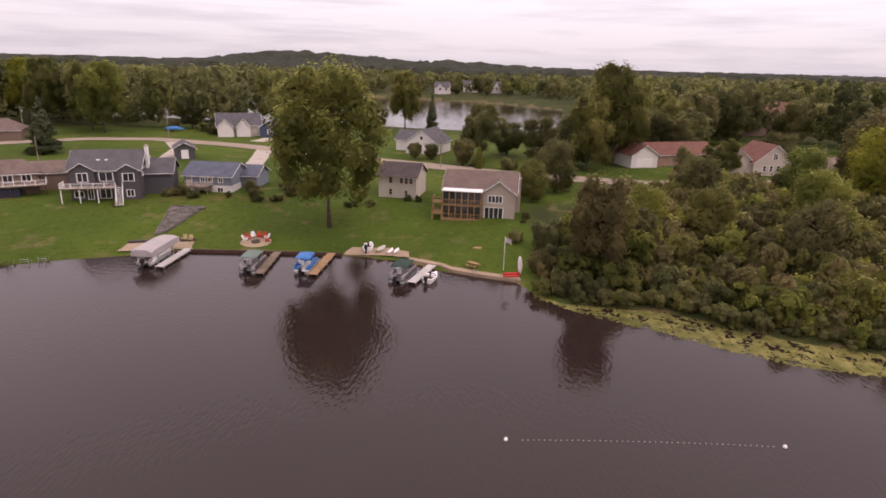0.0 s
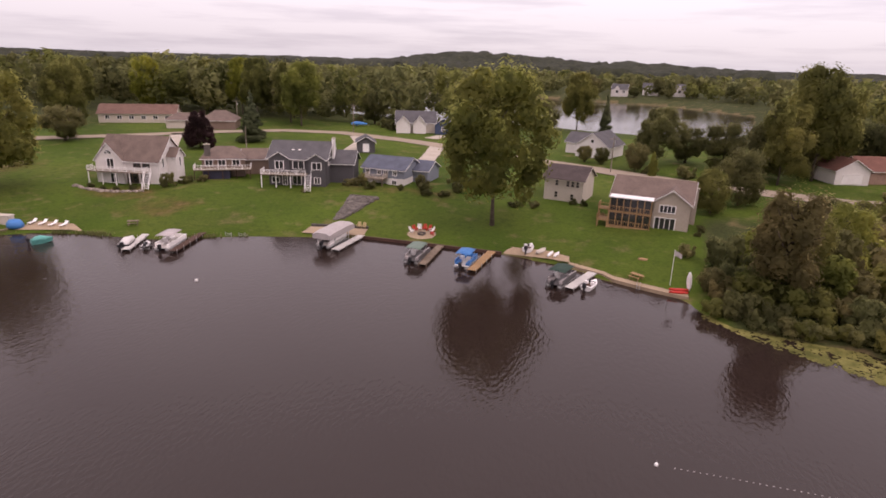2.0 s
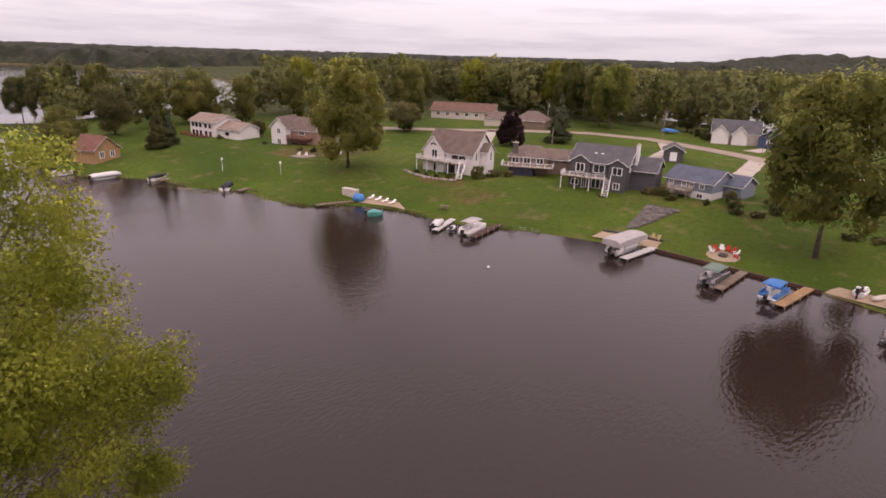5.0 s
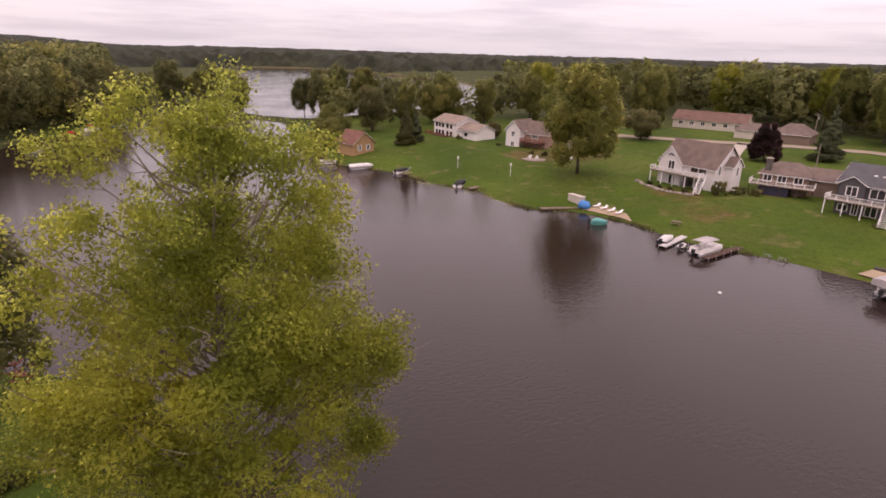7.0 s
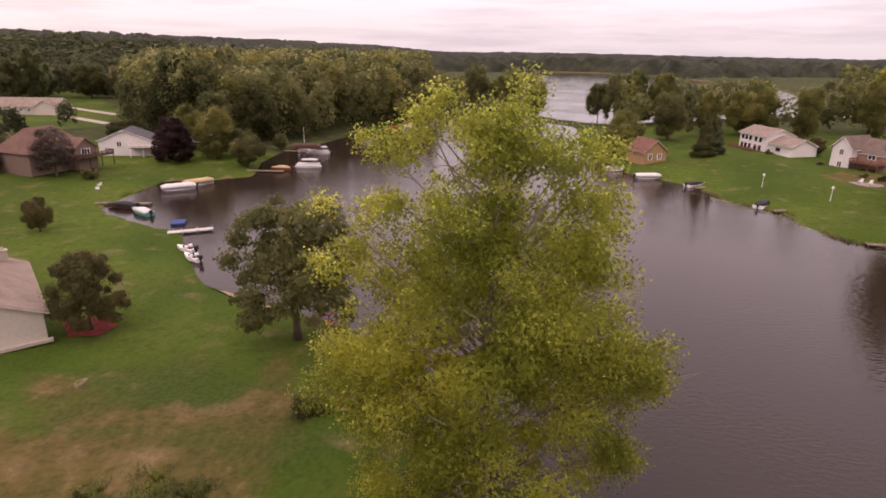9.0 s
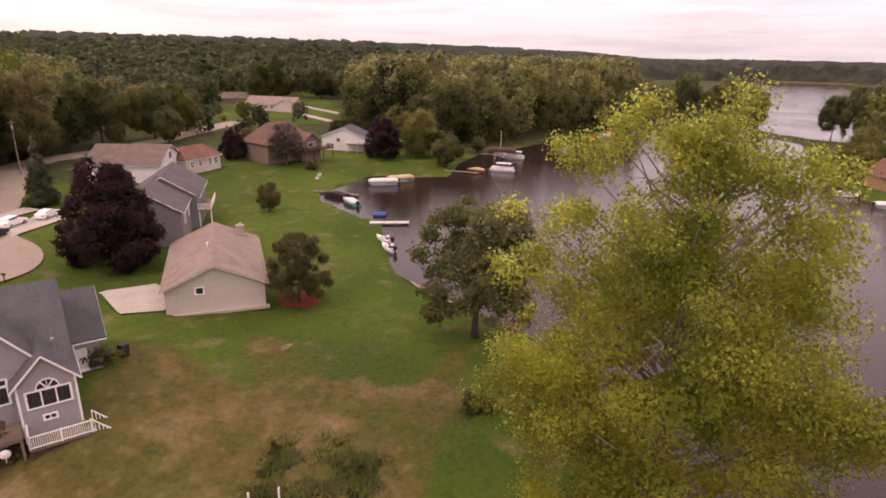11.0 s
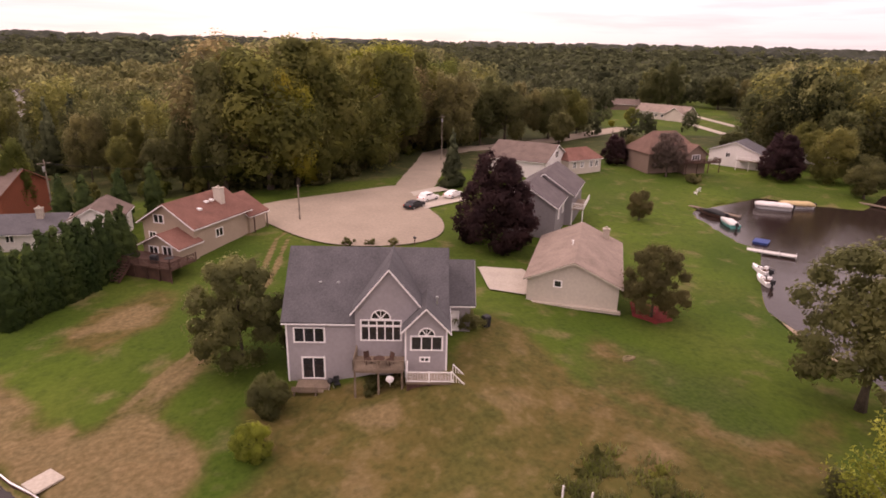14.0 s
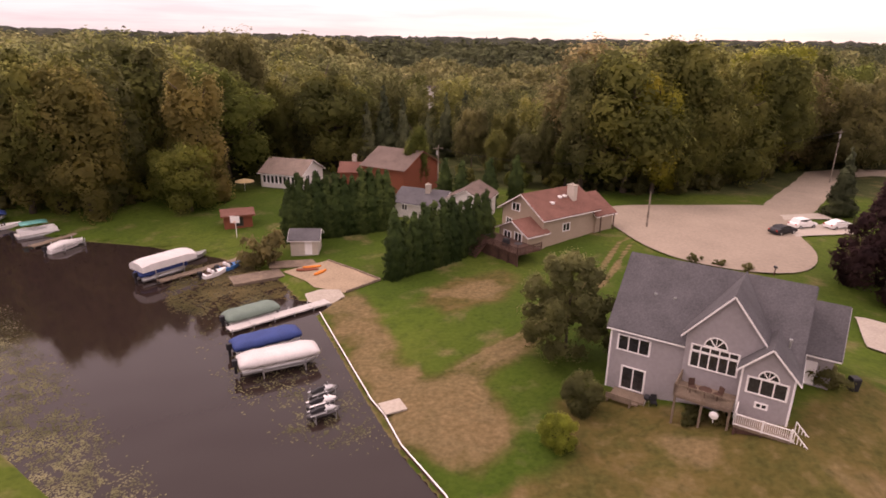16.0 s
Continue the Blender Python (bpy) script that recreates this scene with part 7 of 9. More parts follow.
solid("buoy", Build().loft([[(r * math.cos(a), r * math.sin(a), z) for a in [i * 0.785 for i in range(8)]] for r, z in ((0.05, -0.2), (0.24, 0.0), (0.24, 0.16), (0.05, 0.3))]), M["white"], pose(-53.8, 64.6, 0), "white mooring buoy afloat", "buoy", smooth=True)
for x, y in ((-62.6, 84.2), (-60.4, 84.9)):
    solid("boat_hoist", Build().beam((-0.6, 0, -0.4), (-0.6, 0, 0.9), 0.06).beam((0.6, 0, -0.4), (0.6, 0, 0.9), 0.06).beam((-0.6, 0, 0.6), (0.6, 0, 0.6), 0.06).beam((-0.6, 0, 0.2), (0.6, 0.8, 0.2), 0.05), M["metal"], pose(x, y, 0), "bare metal boat hoist in the shallows", "boat hoist", "boat hoists")


# ---- shore and yard things ----
def adirondack(m, mat, label):
    P = thing("adirondack_chair", m, label, "chair", "lawn chairs")
    part("seat", Build().box(-0.28, 0.28, -0.28, 0.3, 0.32, 0.37), M[mat], P)
    for i in range(5):
        x = -0.24 + 0.12 * i
        part("back_slat", Build().beam((x, 0.26, 0.32), (x * 1.15, 0.55, 1.02), 0.1, 0.025), M[mat], P)
    for s in (-1, 1):
        part("armrest", Build().box(s * 0.36 - 0.07, s * 0.36 + 0.07, -0.34, 0.36, 0.56, 0.59), M[mat], P)
        part("leg", Build().box(s * 0.34 - 0.03, s * 0.34 + 0.03, -0.3, -0.2, 0, 0.56), M[mat], P)
        part("leg", Build().beam((s * 0.32, 0.4, 0.0), (s * 0.32, -0.2, 0.36), 0.05, 0.09), M[mat], P)


cx, cy = -31.4, 95.6
solid("fire_ring", Build().loft([[(r * math.cos(a), r * math.sin(a), z) for a in [i * 0.4488 for i in range(14)]] for r, z in ((0.7, 0.0), (0.72, 0.35), (0.5, 0.35), (0.48, 0.08))]), M["stone"], pose(cx, cy, gz(cx, cy) - 0.02), "round stone fire ring on a gravel pad", "fire pit")
patch("gravel_pad", [(cx + 2.6 * math.cos(a), cy + 2.2 * math.sin(a)) for a in [i * 0.52 for i in range(12)]], "sand", "round pale gravel pad", "gravel", 0.0, 0.6)
for i, (a, mt) in enumerate(((10, "c_red"), (38, "white"), (66, "c_red"), (92, "c_red"), (118, "white"), (146, "c_red"), (172, "white"))):
    x, y = cx + 1.9 * math.cos(radians(a)), cy + 1.9 * math.sin(radians(a))
    adirondack(pose(x, y, gz(x, y) + 0.03, 0, 0, a - 90), mt, ("red" if mt == "c_red" else "white") + " plastic lawn chair round a fire ring")
for x in (-43.2, -42.2):
    adirondack(pose(x, 95.2, gz(x, 95.2), 0, 0, 0), "c_cream", "tan wooden lawn chair near the dock")
for x, y, yaw in ((-136.6, 84.2, 150), (-135.0, 85.4, 165), (-131.2, 91.0, 140), (-130.2, 92.8, 150)):
    adirondack(pose(x, y, gz(x, y) + 0.1, 0, 0, yaw - 120), "white", "white plastic lawn chair on a patio")
patch("patio", [(-139, 82), (-133.5, 82.6), (-132.6, 87), (-136, 88.5)], "stone_pale", "pale stone patio in front of a cream house", "patio", 0.05, 0.8, rounds=1)
for i in range(4):
    x, y = -96.4 + 1.9 * i, 76.2 + 0.35 * i
    P = thing("lounge_chair", pose(x, y, gz(x, y) + 0.05, 0, 0, 10), "white reclining lounge chair on sand", "chair", "lounge chairs")
    part("frame", Build().box(-0.3, 0.3, -0.9, 0.4, 0.3, 0.36), M["white"], P)
    part("backrest", Build().beam((0, 0.4, 0.33), (0, 0.95, 0.75), 0.6, 0.05), M["white"], P)
    for sx in (-1, 1):
        for yy in (-0.8, 0.35):
            part("leg", Build().box(sx * 0.27 - 0.02, sx * 0.27 + 0.02, yy, yy + 0.05, 0, 0.3), M["white"], P)


def hull_thing(name, m, mat, L, W, label, category, h=0.3):
    rings = []
    for i in range(9):
        t = i / 8
        w = W / 2 * math.sin(math.pi * (0.06 + 0.88 * t)) ** 0.7
        rings.append([(L * (t - 0.5), -w, h * 0.5), (L * (t - 0.5), -w * 0.5, 0), (L * (t - 0.5), w * 0.5, 0), (L * (t - 0.5), w, h * 0.5), (L * (t - 0.5), w * 0.4, h), (L * (t - 0.5), -w * 0.4, h)])
    return solid(name, Build().loft(rings), M[mat], m, label, category, smooth=True)


runabout(pose(-12.4, 92.4, gz(-12, 93.5) + 0.1, 0, 0, 80), "white", 2.6, 1.6, label="small white paddle boat pulled up on sand", name="paddle_boat")
hull_thing("rowing_boat", pose(-10.2, 93.4, gz(-10.2, 93.4) + 0.05, 0, 0, 70), "w_tan", 2.8, 1.3, "pale upturned rowing boat on the sand", "boat", 0.5)
for x in (-8.6, -7.6):
    hull_thing("kayak", pose(x, 92.8, gz(x, 92.8) + 0.05, 0, 0, 80), "white", 2.6, 0.75, "white kayak lying on the sand", "kayak")
hull_thing("paddle_board", pose(11.4, 83.4, gz(11.4, 83.4) + 1.45, 0, 82, 60), "white", 2.9, 0.8, "white paddle board standing on end", "paddle board", 0.12)
for y in (82.6, 83.2):
    hull_thing("kayak", pose(10.2, y, gz(10.2, y) + 0.15, 0, 0, 10), "c_red", 2.6, 0.75, "red kayak lying on the seawall", "kayak")
hull_thing("kayak", pose(18.2, -75.6, gz(18.2, -75.6) + 0.08, 0, 0, 60), "c_orange", 2.3, 0.75, "orange kayak on the sand beach", "kayak")
hull_thing("kayak", pose(20.2, -76.6, gz(20.2, -76.6) + 0.08, 0, 0, 10), "w_red", 3.0, 0.75, "dark red kayak on the sand beach", "kayak")
hull_thing("kayak", pose(19.8, -77.6, gz(19.8, -77.6) + 0.08, 0, 0, 20), "c_orange", 2.6, 0.7, "orange kayak beside a boardwalk", "kayak")


def picnic_table(x, y, yaw, mat="wood_tan"):
    P = thing("picnic_table", pose(x, y, gz(x, y) + 0.05, 0, 0, yaw), "weathered wooden picnic table with benches", "table", "picnic tables")
    part("tabletop", Build().box(-0.9, 0.9, -0.38, 0.38, 0.72, 0.77), M[mat], P)
    for s in (-1, 1):
        part("bench", Build().box(-0.9, 0.9, s * 0.7 - 0.13, s * 0.7 + 0.13, 0.42, 0.46), M[mat], P)
        part("leg_frame", Build().beam((s * 0.65, -0.7, 0), (s * 0.65, 0.25, 0.74), 0.07).beam((s * 0.65, 0.7, 0), (s * 0.65, -0.25, 0.74), 0.07).beam((s * 0.65, -0.8, 0.42), (s * 0.65, 0.8, 0.42), 0.07), M[mat], P)


picnic_table(4.6, 86.0, -35)
picnic_table(-80.0, 81.6, 35, "wood")
picnic_table(-58.6, -15.6, 70, "w_red")
solid("ladder", Build().beam((-0.25, 0, -0.8), (-0.25, 0, 1.2), 0.05).beam((0.25, 0, -0.8), (0.25, 0, 1.2), 0.05).beam((-0.25, 0, 0.1), (0.25, 0, 0.1), 0.05).beam((-0.25, 0, 0.5), (0.25, 0, 0.5), 0.05).beam((-0.25, 0, -0.3), (0.25, 0, -0.3), 0.05), M["metal"], pose(4.9, 83.4, 0, 0, 0, -35), "metal swim ladder on a seawall", "ladder")
flag = thing("flagpole", pose(9.2, 85.2, gz(9.2, 85.2)), "white flagpole with a small faded flag", "flagpole")
part("pole", Build().tube([(0, 0, -0.1), (0, 0, 5.2)], [0.05, 0.035], 8), M["white"], flag)
part("flag", Build().face((0.03, 0, 5.0), (0.5, 0.1, 4.85), (1.0, -0.05, 4.6), (1.0, -0.05, 3.9), (0.5, 0.1, 4.15), (0.03, 0, 4.3)), M["c_grey"], flag)
for x, y in ((-137.9, 63.8), (-125.4, 72.2)):
    P = thing("lamp_post", pose(x, y, gz(x, y)), "white garden lamp post on a lawn", "lamp post", "lamp posts")
    part("pole", Build().tube([(0, 0, -0.1), (0, 0, 2.6)], [0.06, 0.05], 8), M["white"], P)
    part("lantern", Build().box(-0.18, 0.18, -0.18, 0.18, 2.6, 3.0).loft([[(-0.24, -0.24, 3.0), (0.24, -0.24, 3.0), (0.24, 0.24, 3.0), (-0.24, 0.24, 3.0)], [(-0.03, -0.03, 3.2), (0.03, -0.03, 3.2), (0.03, 0.03, 3.2), (-0.03, 0.03, 3.2)]]), M["white"], P)
solid("storage_hut", Build().box(-2.4, 1.4, -0.6, 0.6, 0, 1.6).box(-2.5, 1.5, -0.7, 0.7, 1.6, 1.68), M["w_tan"], pose(-100.4, 74.4, gz(-100.4, 74.4) - 0.1, 0, 0, 10), "low tan storage hut at the dock's root", "hut")
solid("tarpaulin", Build().loft([[(r * math.cos(a) * 1.3, r * math.sin(a), z) for a in [i * 0.628 for i in range(10)]] for r, z in ((1.2, 0), (1.15, 0.7), (0.8, 1.25), (0.2, 1.4))]), M["c_bright"], pose(-97.9, 74.2, gz(-98, 74.2) - 0.05), "bright blue tarpaulin over a heap", "tarpaulin", smooth=True)
solid("lawn_stone", Build().loft([[(r * math.cos(a) * 1.6, r * math.sin(a), z) for a in [i * 0.785 for i in range(8)]] for r, z in ((0.5, 0), (0.45, 0.16), (0.2, 0.22))]), M["wood_tan"], pose(5.6, 93.1, gz(5.6, 93.1)), "small low cover on a lawn", "cover")
solid("dock_mat", Build().box(-1.0, 1.0, -0.9, 0.9, 0.0, 0.14), M["concrete"], pose(5.0, -44.4, gz(5, -44.4) + 0.08, 0, 0, 28), "pale square pad at the seawall", "pad")
solid("tree_stump", Build().tube([(0, 0, -0.1), (0, 0, 0.5)], [0.75, 0.6], 11), M["bark"], pose(-43.6, -12.2, gz(-43.6, -12.2)), "wide cut tree stump in rough grass", "stump")
patch("mulch_bed", [(-52.6, -41.6), (-56, -45), (-58.5, -41.6), (-56, -38.6), (-53.4, -39)], "mulch", "red mulch bed round a tree", "mulch", 0.02, 0.8)
for x, y in ((-24.8, -23.4), (-26.0, -21.9)):
    solid("marker_post", Build().box(-0.05, 0.05, -0.05, 0.05, -0.2, 1.3), M["white"], pose(x, y, gz(x, y)), "thin white wooden marker post", "post", "marker posts")
P = thing("basketball_hoop", pose(34.9, -90.4, gz(34.9, -90.4)), "basketball hoop on a pole on the lawn", "basketball hoop")
part("pole", Build().tube([(0, 0, 0), (0, 0, 3.0)], [0.06, 0.06], 8), M["white"], P)
part("backboard", Build().box(-0.75, 0.75, 0.2, 0.26, 2.5, 3.6), M["white"], P)
part("rim", Build().tube([(0.23 * math.cos(a), 0.5 + 0.23 * math.sin(a), 2.75) for a in [i * 0.5236 for i in range(13)]], [0.02] * 13, 5), M["c_orange"], P)
P = thing("patio_umbrella", pose(42.7, -117.5, gz(42.7, -117.5)), "open cream patio umbrella beside a cottage", "umbrella")
part("pole", Build().tube([(0, 0, 0), (0, 0, 2.5)], [0.03, 0.03], 6), M["white"], P)
part("canopy", Build().loft([[(r * math.cos(a), r * math.sin(a), z) for a in [i * 0.785 for i in range(8)]] for r, z in ((2.0, 1.95), (1.95, 2.0), (1.0, 2.35), (0.05, 2.6))]), M["c_cream"], P)
P = thing("lumber_pile", pose(-62, -17.2, gz(-62, -17.2), 0, 0, 35), "heap of red-brown brush and boards", "brush pile")
rng_p = random.Random(8)
for i in range(26):
    a = rng_p.uniform(0, 3.14)
    x, y, z = rng_p.uniform(-1.6, 1.6), rng_p.uniform(-1.2, 1.2), rng_p.uniform(0.1, 1.2)
    part("branch", Build().tube([(x, y, z), (x + 1.2 * math.cos(a), y + 1.2 * math.sin(a), z + rng_p.uniform(-0.1, 0.5))], [0.06, 0.03], 5), M["w_red"], P)
solid("fire_ring", Build().loft([[(r * math.cos(a) * (1 + 0.2 * math.sin(3 * a)), r * math.sin(a) * 0.6, z) for a in [i * 0.4488 for i in range(14)]] for r, z in ((0.8, -0.05), (0.7, 0.10), (0.4, 0.12), (0.35, 0.03))]), M["soil"], pose(-43.9, -34.6, gz(-43.9, -34.6)), "low worn ring of stones and ash in the lawn", "fire pit")
for x, y, yaw in ((-118.6, -81.0, 20), (-121.6, -82.4, -30)):
    adirondack(pose(x, y, gz(x, y), 0, 0, yaw), "white", "white plastic lawn chair by the cove")
# stone slope between lawns
rock = thing("rock_slope", pose(0, 0, 0), "terraced bank of grey boulders in the lawn", "rocks")
rng_r = random.Random(3)
RM = []
for k in range(4):
    rs = []
    for r, z in ((0.5, -0.2), (0.62, 0.1), (0.5, 0.34), (0.15, 0.45)):
        rs.append([(r * math.cos(a) * rng_r.uniform(0.8, 1.2), r * math.sin(a) * rng_r.uniform(0.8, 1.2), z) for a in [i * 0.9 for i in range(7)]])
    RM.append(Build().loft(rs).mesh("boulder", M["stone"]))
patch("stone_bed", [(-48.9, 97.2), (-51.7, 110), (-45.8, 110.8), (-47.6, 98)], "stone", "dark grey stone bed in the lawn", "stone bed", 0.0, 1.0)
for i in range(290):
    u, w = rng_r.random(), rng_r.random()
    ax, ay = -48.9 + (-51.7 + 48.9) * u, 97.2 + (110 - 97.2) * u
    bx, by = -47.6 + (-45.8 + 47.6) * u, 98.0 + (110.8 - 98.0) * u
    x, y = ax + (bx - ax) * w, ay + (by - ay) * w
    ob = new("boulder", RM[i % 4])
    ob.parent = rock
    s = rng_r.uniform(0.5, 1.0)
    ob.matrix_basis = pose(x, y, gz(x, y), 0, 0, rng_r.uniform(0, 360)) @ Matrix.Diagonal((s, s, s * 0.6, 1))
for pts in ([(-48.9, 97.2), (-51.7, 110)], [(-47.6, 98), (-45.8, 110.8)], [(-51.7, 110), (-45.8, 110.8)]):
    (ax, ay), (bx, by) = pts
    part("edging", Build().beam((ax, ay, gz(ax, ay) + 0.15), (bx, by, gz(bx, by) + 0.1), 0.14, 0.3), M["stone"], rock)
part("retaining_wall", Build().beam((-51.5, 93.2, gz(-51.5, 93.2) + 0.1), (-41.5, 95.6, gz(-41.5, 95.6) + 0.1), 0.5, 0.5), M["stone"], rock)


def utility_pole(x, y, h=9.0, arm=True, label="grey wooden utility pole with a cross arm"):
    P = thing("utility_pole", pose(x, y, gz(x, y), 0, 0, 20), label, "utility pole", "utility poles")
    part("pole", Build().tube([(0, 0, -0.3), (0, 0, h)], [0.17, 0.11], 8), M["bark_pale"], P)
    if arm:
        part("cross_arm", Build().box(-1.0, 1.0, -0.06, 0.06, h - 0.7, h - 0.55), M["bark_pale"], P)
        part("transformer", Build().tube([(0.3, 0.25, h - 1.9), (0.3, 0.25, h - 1.1)], [0.2, 0.2], 8), M["metal"], P)
    return (x, y, gz(x, y) + h - 0.6)


poles_n = [utility_pole(-132, 188, 9.5), utility_pole(-88.6, 192, 10), utility_pole(-92, 134, 8, False), utility_pole(-1.2, 153.5, 9), utility_pole(97.8, 155, 7)]
poles_s = [utility_pole(-31.4, -94.6, 6.0, False, "short dark post at the road's edge"), utility_pole(-84, -134, 12), utility_pole(3.5, -114, 10), utility_pole(-124, -112, 9), utility_pole(-195, -118, 10)]


def wire(a, b, sag=1.0):
    pts = [(a[0] + (b[0] - a[0]) * t, a[1] + (b[1] - a[1]) * t, a[2] + (b[2] - a[2]) * t - 4 * sag * t * (1 - t)) for t in [i / 12 for i in range(13)]]
    solid("overhead_wire", Build().tube(pts, [0.035] * 13, 4), M["black"], Matrix(), "thin dark overhead wire between poles", "wire", "overhead wires")


wire(poles_s[1], (-30, -116, 9.5), 1.2)
wire((-30, -116, 9.5), poles_s[2], 1.2)
wire(poles_n[0], poles_n[1], 1.0)


def car(m, paint, label, van=False):
    P = thing("car", m, label, "car", "parked cars")
    side = [(-2.3, 0.35), (-2.35, 0.75), (-2.2, 0.95), (-1.9, 1.02)] + ([(-1.9, 1.1), (-1.6, 1.62), (0.3, 1.66), (1.05, 1.08)] if van else [(-1.55, 1.08), (-0.95, 1.42), (0.3, 1.42), (1.05, 1.0)]) + [(2.1, 0.86), (2.3, 0.62), (2.28, 0.35)]
    rings = []
    for y, k in ((-0.9, 0), (-0.86, 0.5), (-0.6, 1), (0.6, 1), (0.86, 0.5), (0.9, 0)):
        rings.append([(x * (0.97 if k == 0 else 1), y * (0.82 if z > 1.12 else 1), z) for x, z in side])
    part("body", Build().loft(rings), M[paint], P)
    top = 1.6 if van else 1.38
    g = Build()
    for s in (-1, 1):
        g.box(-1.5, 0.6, s * 0.80 - 0.015, s * 0.80 + 0.015, 1.08, top - 0.06)
    g.face((1.0, -0.68, 1.12), (1.0, 0.68, 1.12), (0.42, 0.6, top), (0.42, -0.6, top))
    part("glasshouse", g, M["glass"], P)
    for x in (-1.4, 1.45):
        for s in (-1, 1):
            w = part("wheel", Build().tube([(x, s * 0.72, 0.33), (x, s * 0.92, 0.33)], [0.33, 0.33], 14), M["rubber"], P)
            part("rim", Build().tube([(x, s * 0.90, 0.33), (x, s * 0.935, 0.33)], [0.2, 0.18], 10), M["metal"], w)
    for s in (-1, 1):
        part("headlight", Build().box(2.2, 2.31, s * 0.65 - 0.16, s * 0.65 + 0.16, 0.62, 0.76), M["white"], P)
        part("tail_light", Build().box(-2.36, -2.28, s * 0.7 - 0.12, s * 0.7 + 0.12, 0.75, 0.95), M["c_red"], P)


car(pose(-52.4, -92.6, gz(-52.4, -92.6) + 0.1, 0, 0, 205), "black", "dark grey saloon car parked at the kerb")
car(pose(-57.6, -96.4, gz(-57.6, -96.4) + 0.1, 0, 0, 200), "white", "white estate car parked on a driveway", True)
car(pose(-63.4, -96.4, gz(-63.4, -96.4) + 0.1, 0, 0, 200), "white", "white car parked on a driveway")
P = thing("mailbox", pose(-41.5, -73.2, gz(-41.5, -73.2)), "dark mailbox on a post by the road", "mailbox")
part("post", Build().box(-0.05, 0.05, -0.05, 0.05, 0, 1.1), M["wood_dark"], P)
part("box", Build().box(-0.12, 0.12, -0.28, 0.28, 1.1, 1.35), M["black"], P)
P = thing("boat_trailer", pose(-96, 213, gz(-96, 213), 0, 0, 20), "bright blue covered boat on a trailer", "trailer")
part("boat_cover", Build().loft([[(x, -w, 0.7), (x, -w * 0.8, h * 0.8), (x, 0, h), (x, w * 0.8, h * 0.8), (x, w, 0.7)] for x, w, h in ((-3, 0.9, 1.3), (-1.2, 1.15, 1.9), (0.8, 1.1, 1.8), (2.2, 0.8, 1.4), (3.2, 0.15, 1.1))]), M["c_bright"], P, smooth=True)
part("trailer_frame", Build().beam((-2.8, 0, 0.5), (4.0, 0, 0.5), 0.15).beam((-0.8, -1.0, 0.5), (-0.8, 1.0, 0.5), 0.12), M["metal"], P)
for sg in (-1, 1):
    part("wheel", Build().tube([(-0.8, sg * 0.95, 0.33), (-0.8, sg * 1.15, 0.33)], [0.33, 0.33], 12), M["rubber"], P)
solid("trash_bin", Build().loft([[(-0.3, -0.3, 0), (0.3, -0.3, 0), (0.3, 0.3, 0), (-0.3, 0.3, 0)], [(-0.36, -0.36, 1.05), (0.36, -0.36, 1.05), (0.36, 0.36, 1.05), (-0.36, 0.36, 1.05)], [(-0.3, -0.3, 1.18), (0.3, -0.3, 1.18), (0.3, 0.3, 1.18), (-0.3, 0.3, 1.18)]]), M["black"], pose(-33.2, -43.9, gz(-33.2, -43.9)), "black plastic wheeled bin beside a house", "bin")
edge = thing("timber_edging", Matrix(), "low weathered timber edging round a beach", "edging")
for (ax, ay), (bx, by) in (((18.1, -80.3), (9.7, -73.4)), ((9.7, -73.4), (13.6, -69.5))):
    k = round(math.hypot(bx - ax, by - ay) / 2.4)
    for i in range(k):
        u, w = i / k, (i + 0.98) / k
        px, py, qx, qy = ax + (bx - ax) * u, ay + (by - ay) * u, ax + (bx - ax) * w, ay + (by - ay) * w
        part("timber", Build().beam((px, py, gz(px, py) + 0.14), (qx, qy, gz(qx, qy) + 0.14), 0.2, 0.26), M["wood"], edge)
pad = thing("fire_box", pose(-44.2, -11.1, gz(-44.2, -11.1), 0, 0, 20), "low dark brown box on a pale slab", "fire pit")
part("slab", Build().loft([[(1.5 * math.cos(a) * s, 1.1 * math.sin(a) * s, z) for a in [i * 0.5236 for i in range(12)]] for s, z in ((1.0, -0.1), (1.0, 0.08), (0.94, 0.1))]), M["sand"], pad)
part("box", Build().box(-0.65, 0.65, -0.45, 0.45, 0.1, 0.55).box(-0.72, 0.72, -0.52, 0.52, 0.55, 0.62), M["wood_dark"], pad)


# ---- garden trees, hedges and shrubs ----
tree(-20.4, 103.0, 28.6, "hero", "leaf_cotton", 1.0, "tall yellow-green cottonwood on the lawn", variant=0)
tree(-117.0, 85.6, 25.5, "hero", "leaf_cotton", 1.1, "tall green tree on the lake lawn", variant=1)
tree(-56.0, -18.8, 15.8, "open", "leaf_oak", 1.10, "loose grey-green oak near the water", variant=0)
tree(-52.6, -68.6, 15.6, "egg", "leaf_purple", 1.08, "dense dark purple maple by a driveway", sink=0.6)
tree(-68.4, -104.6, 12.5, "cone", "leaf_spruce", 0.9, "conical blue-green spruce beside a road")
tree(-11.2, -52.8, 11.0, "garden", "leaf_oak", 0.98, "soft round green tree with a pale trunk", variant=0)
tree(-54.6, -40.6, 8.8, "garden", "leaf_brown", 1.0, "small olive tree in a mulch bed", variant=1)
tree(-88.0, -71.0, 6.2, "round", "leaf_brown", 0.95, "small round olive tree on the lawn")
tree(-149.7, -80.0, 12.5, "egg", "leaf_purple", 1.15, "dark purple maple beside a cottage")
tree(-124.5, -111.0, 8.6, "egg", "leaf_purple", 1.1, "small dark purple maple by a deck")
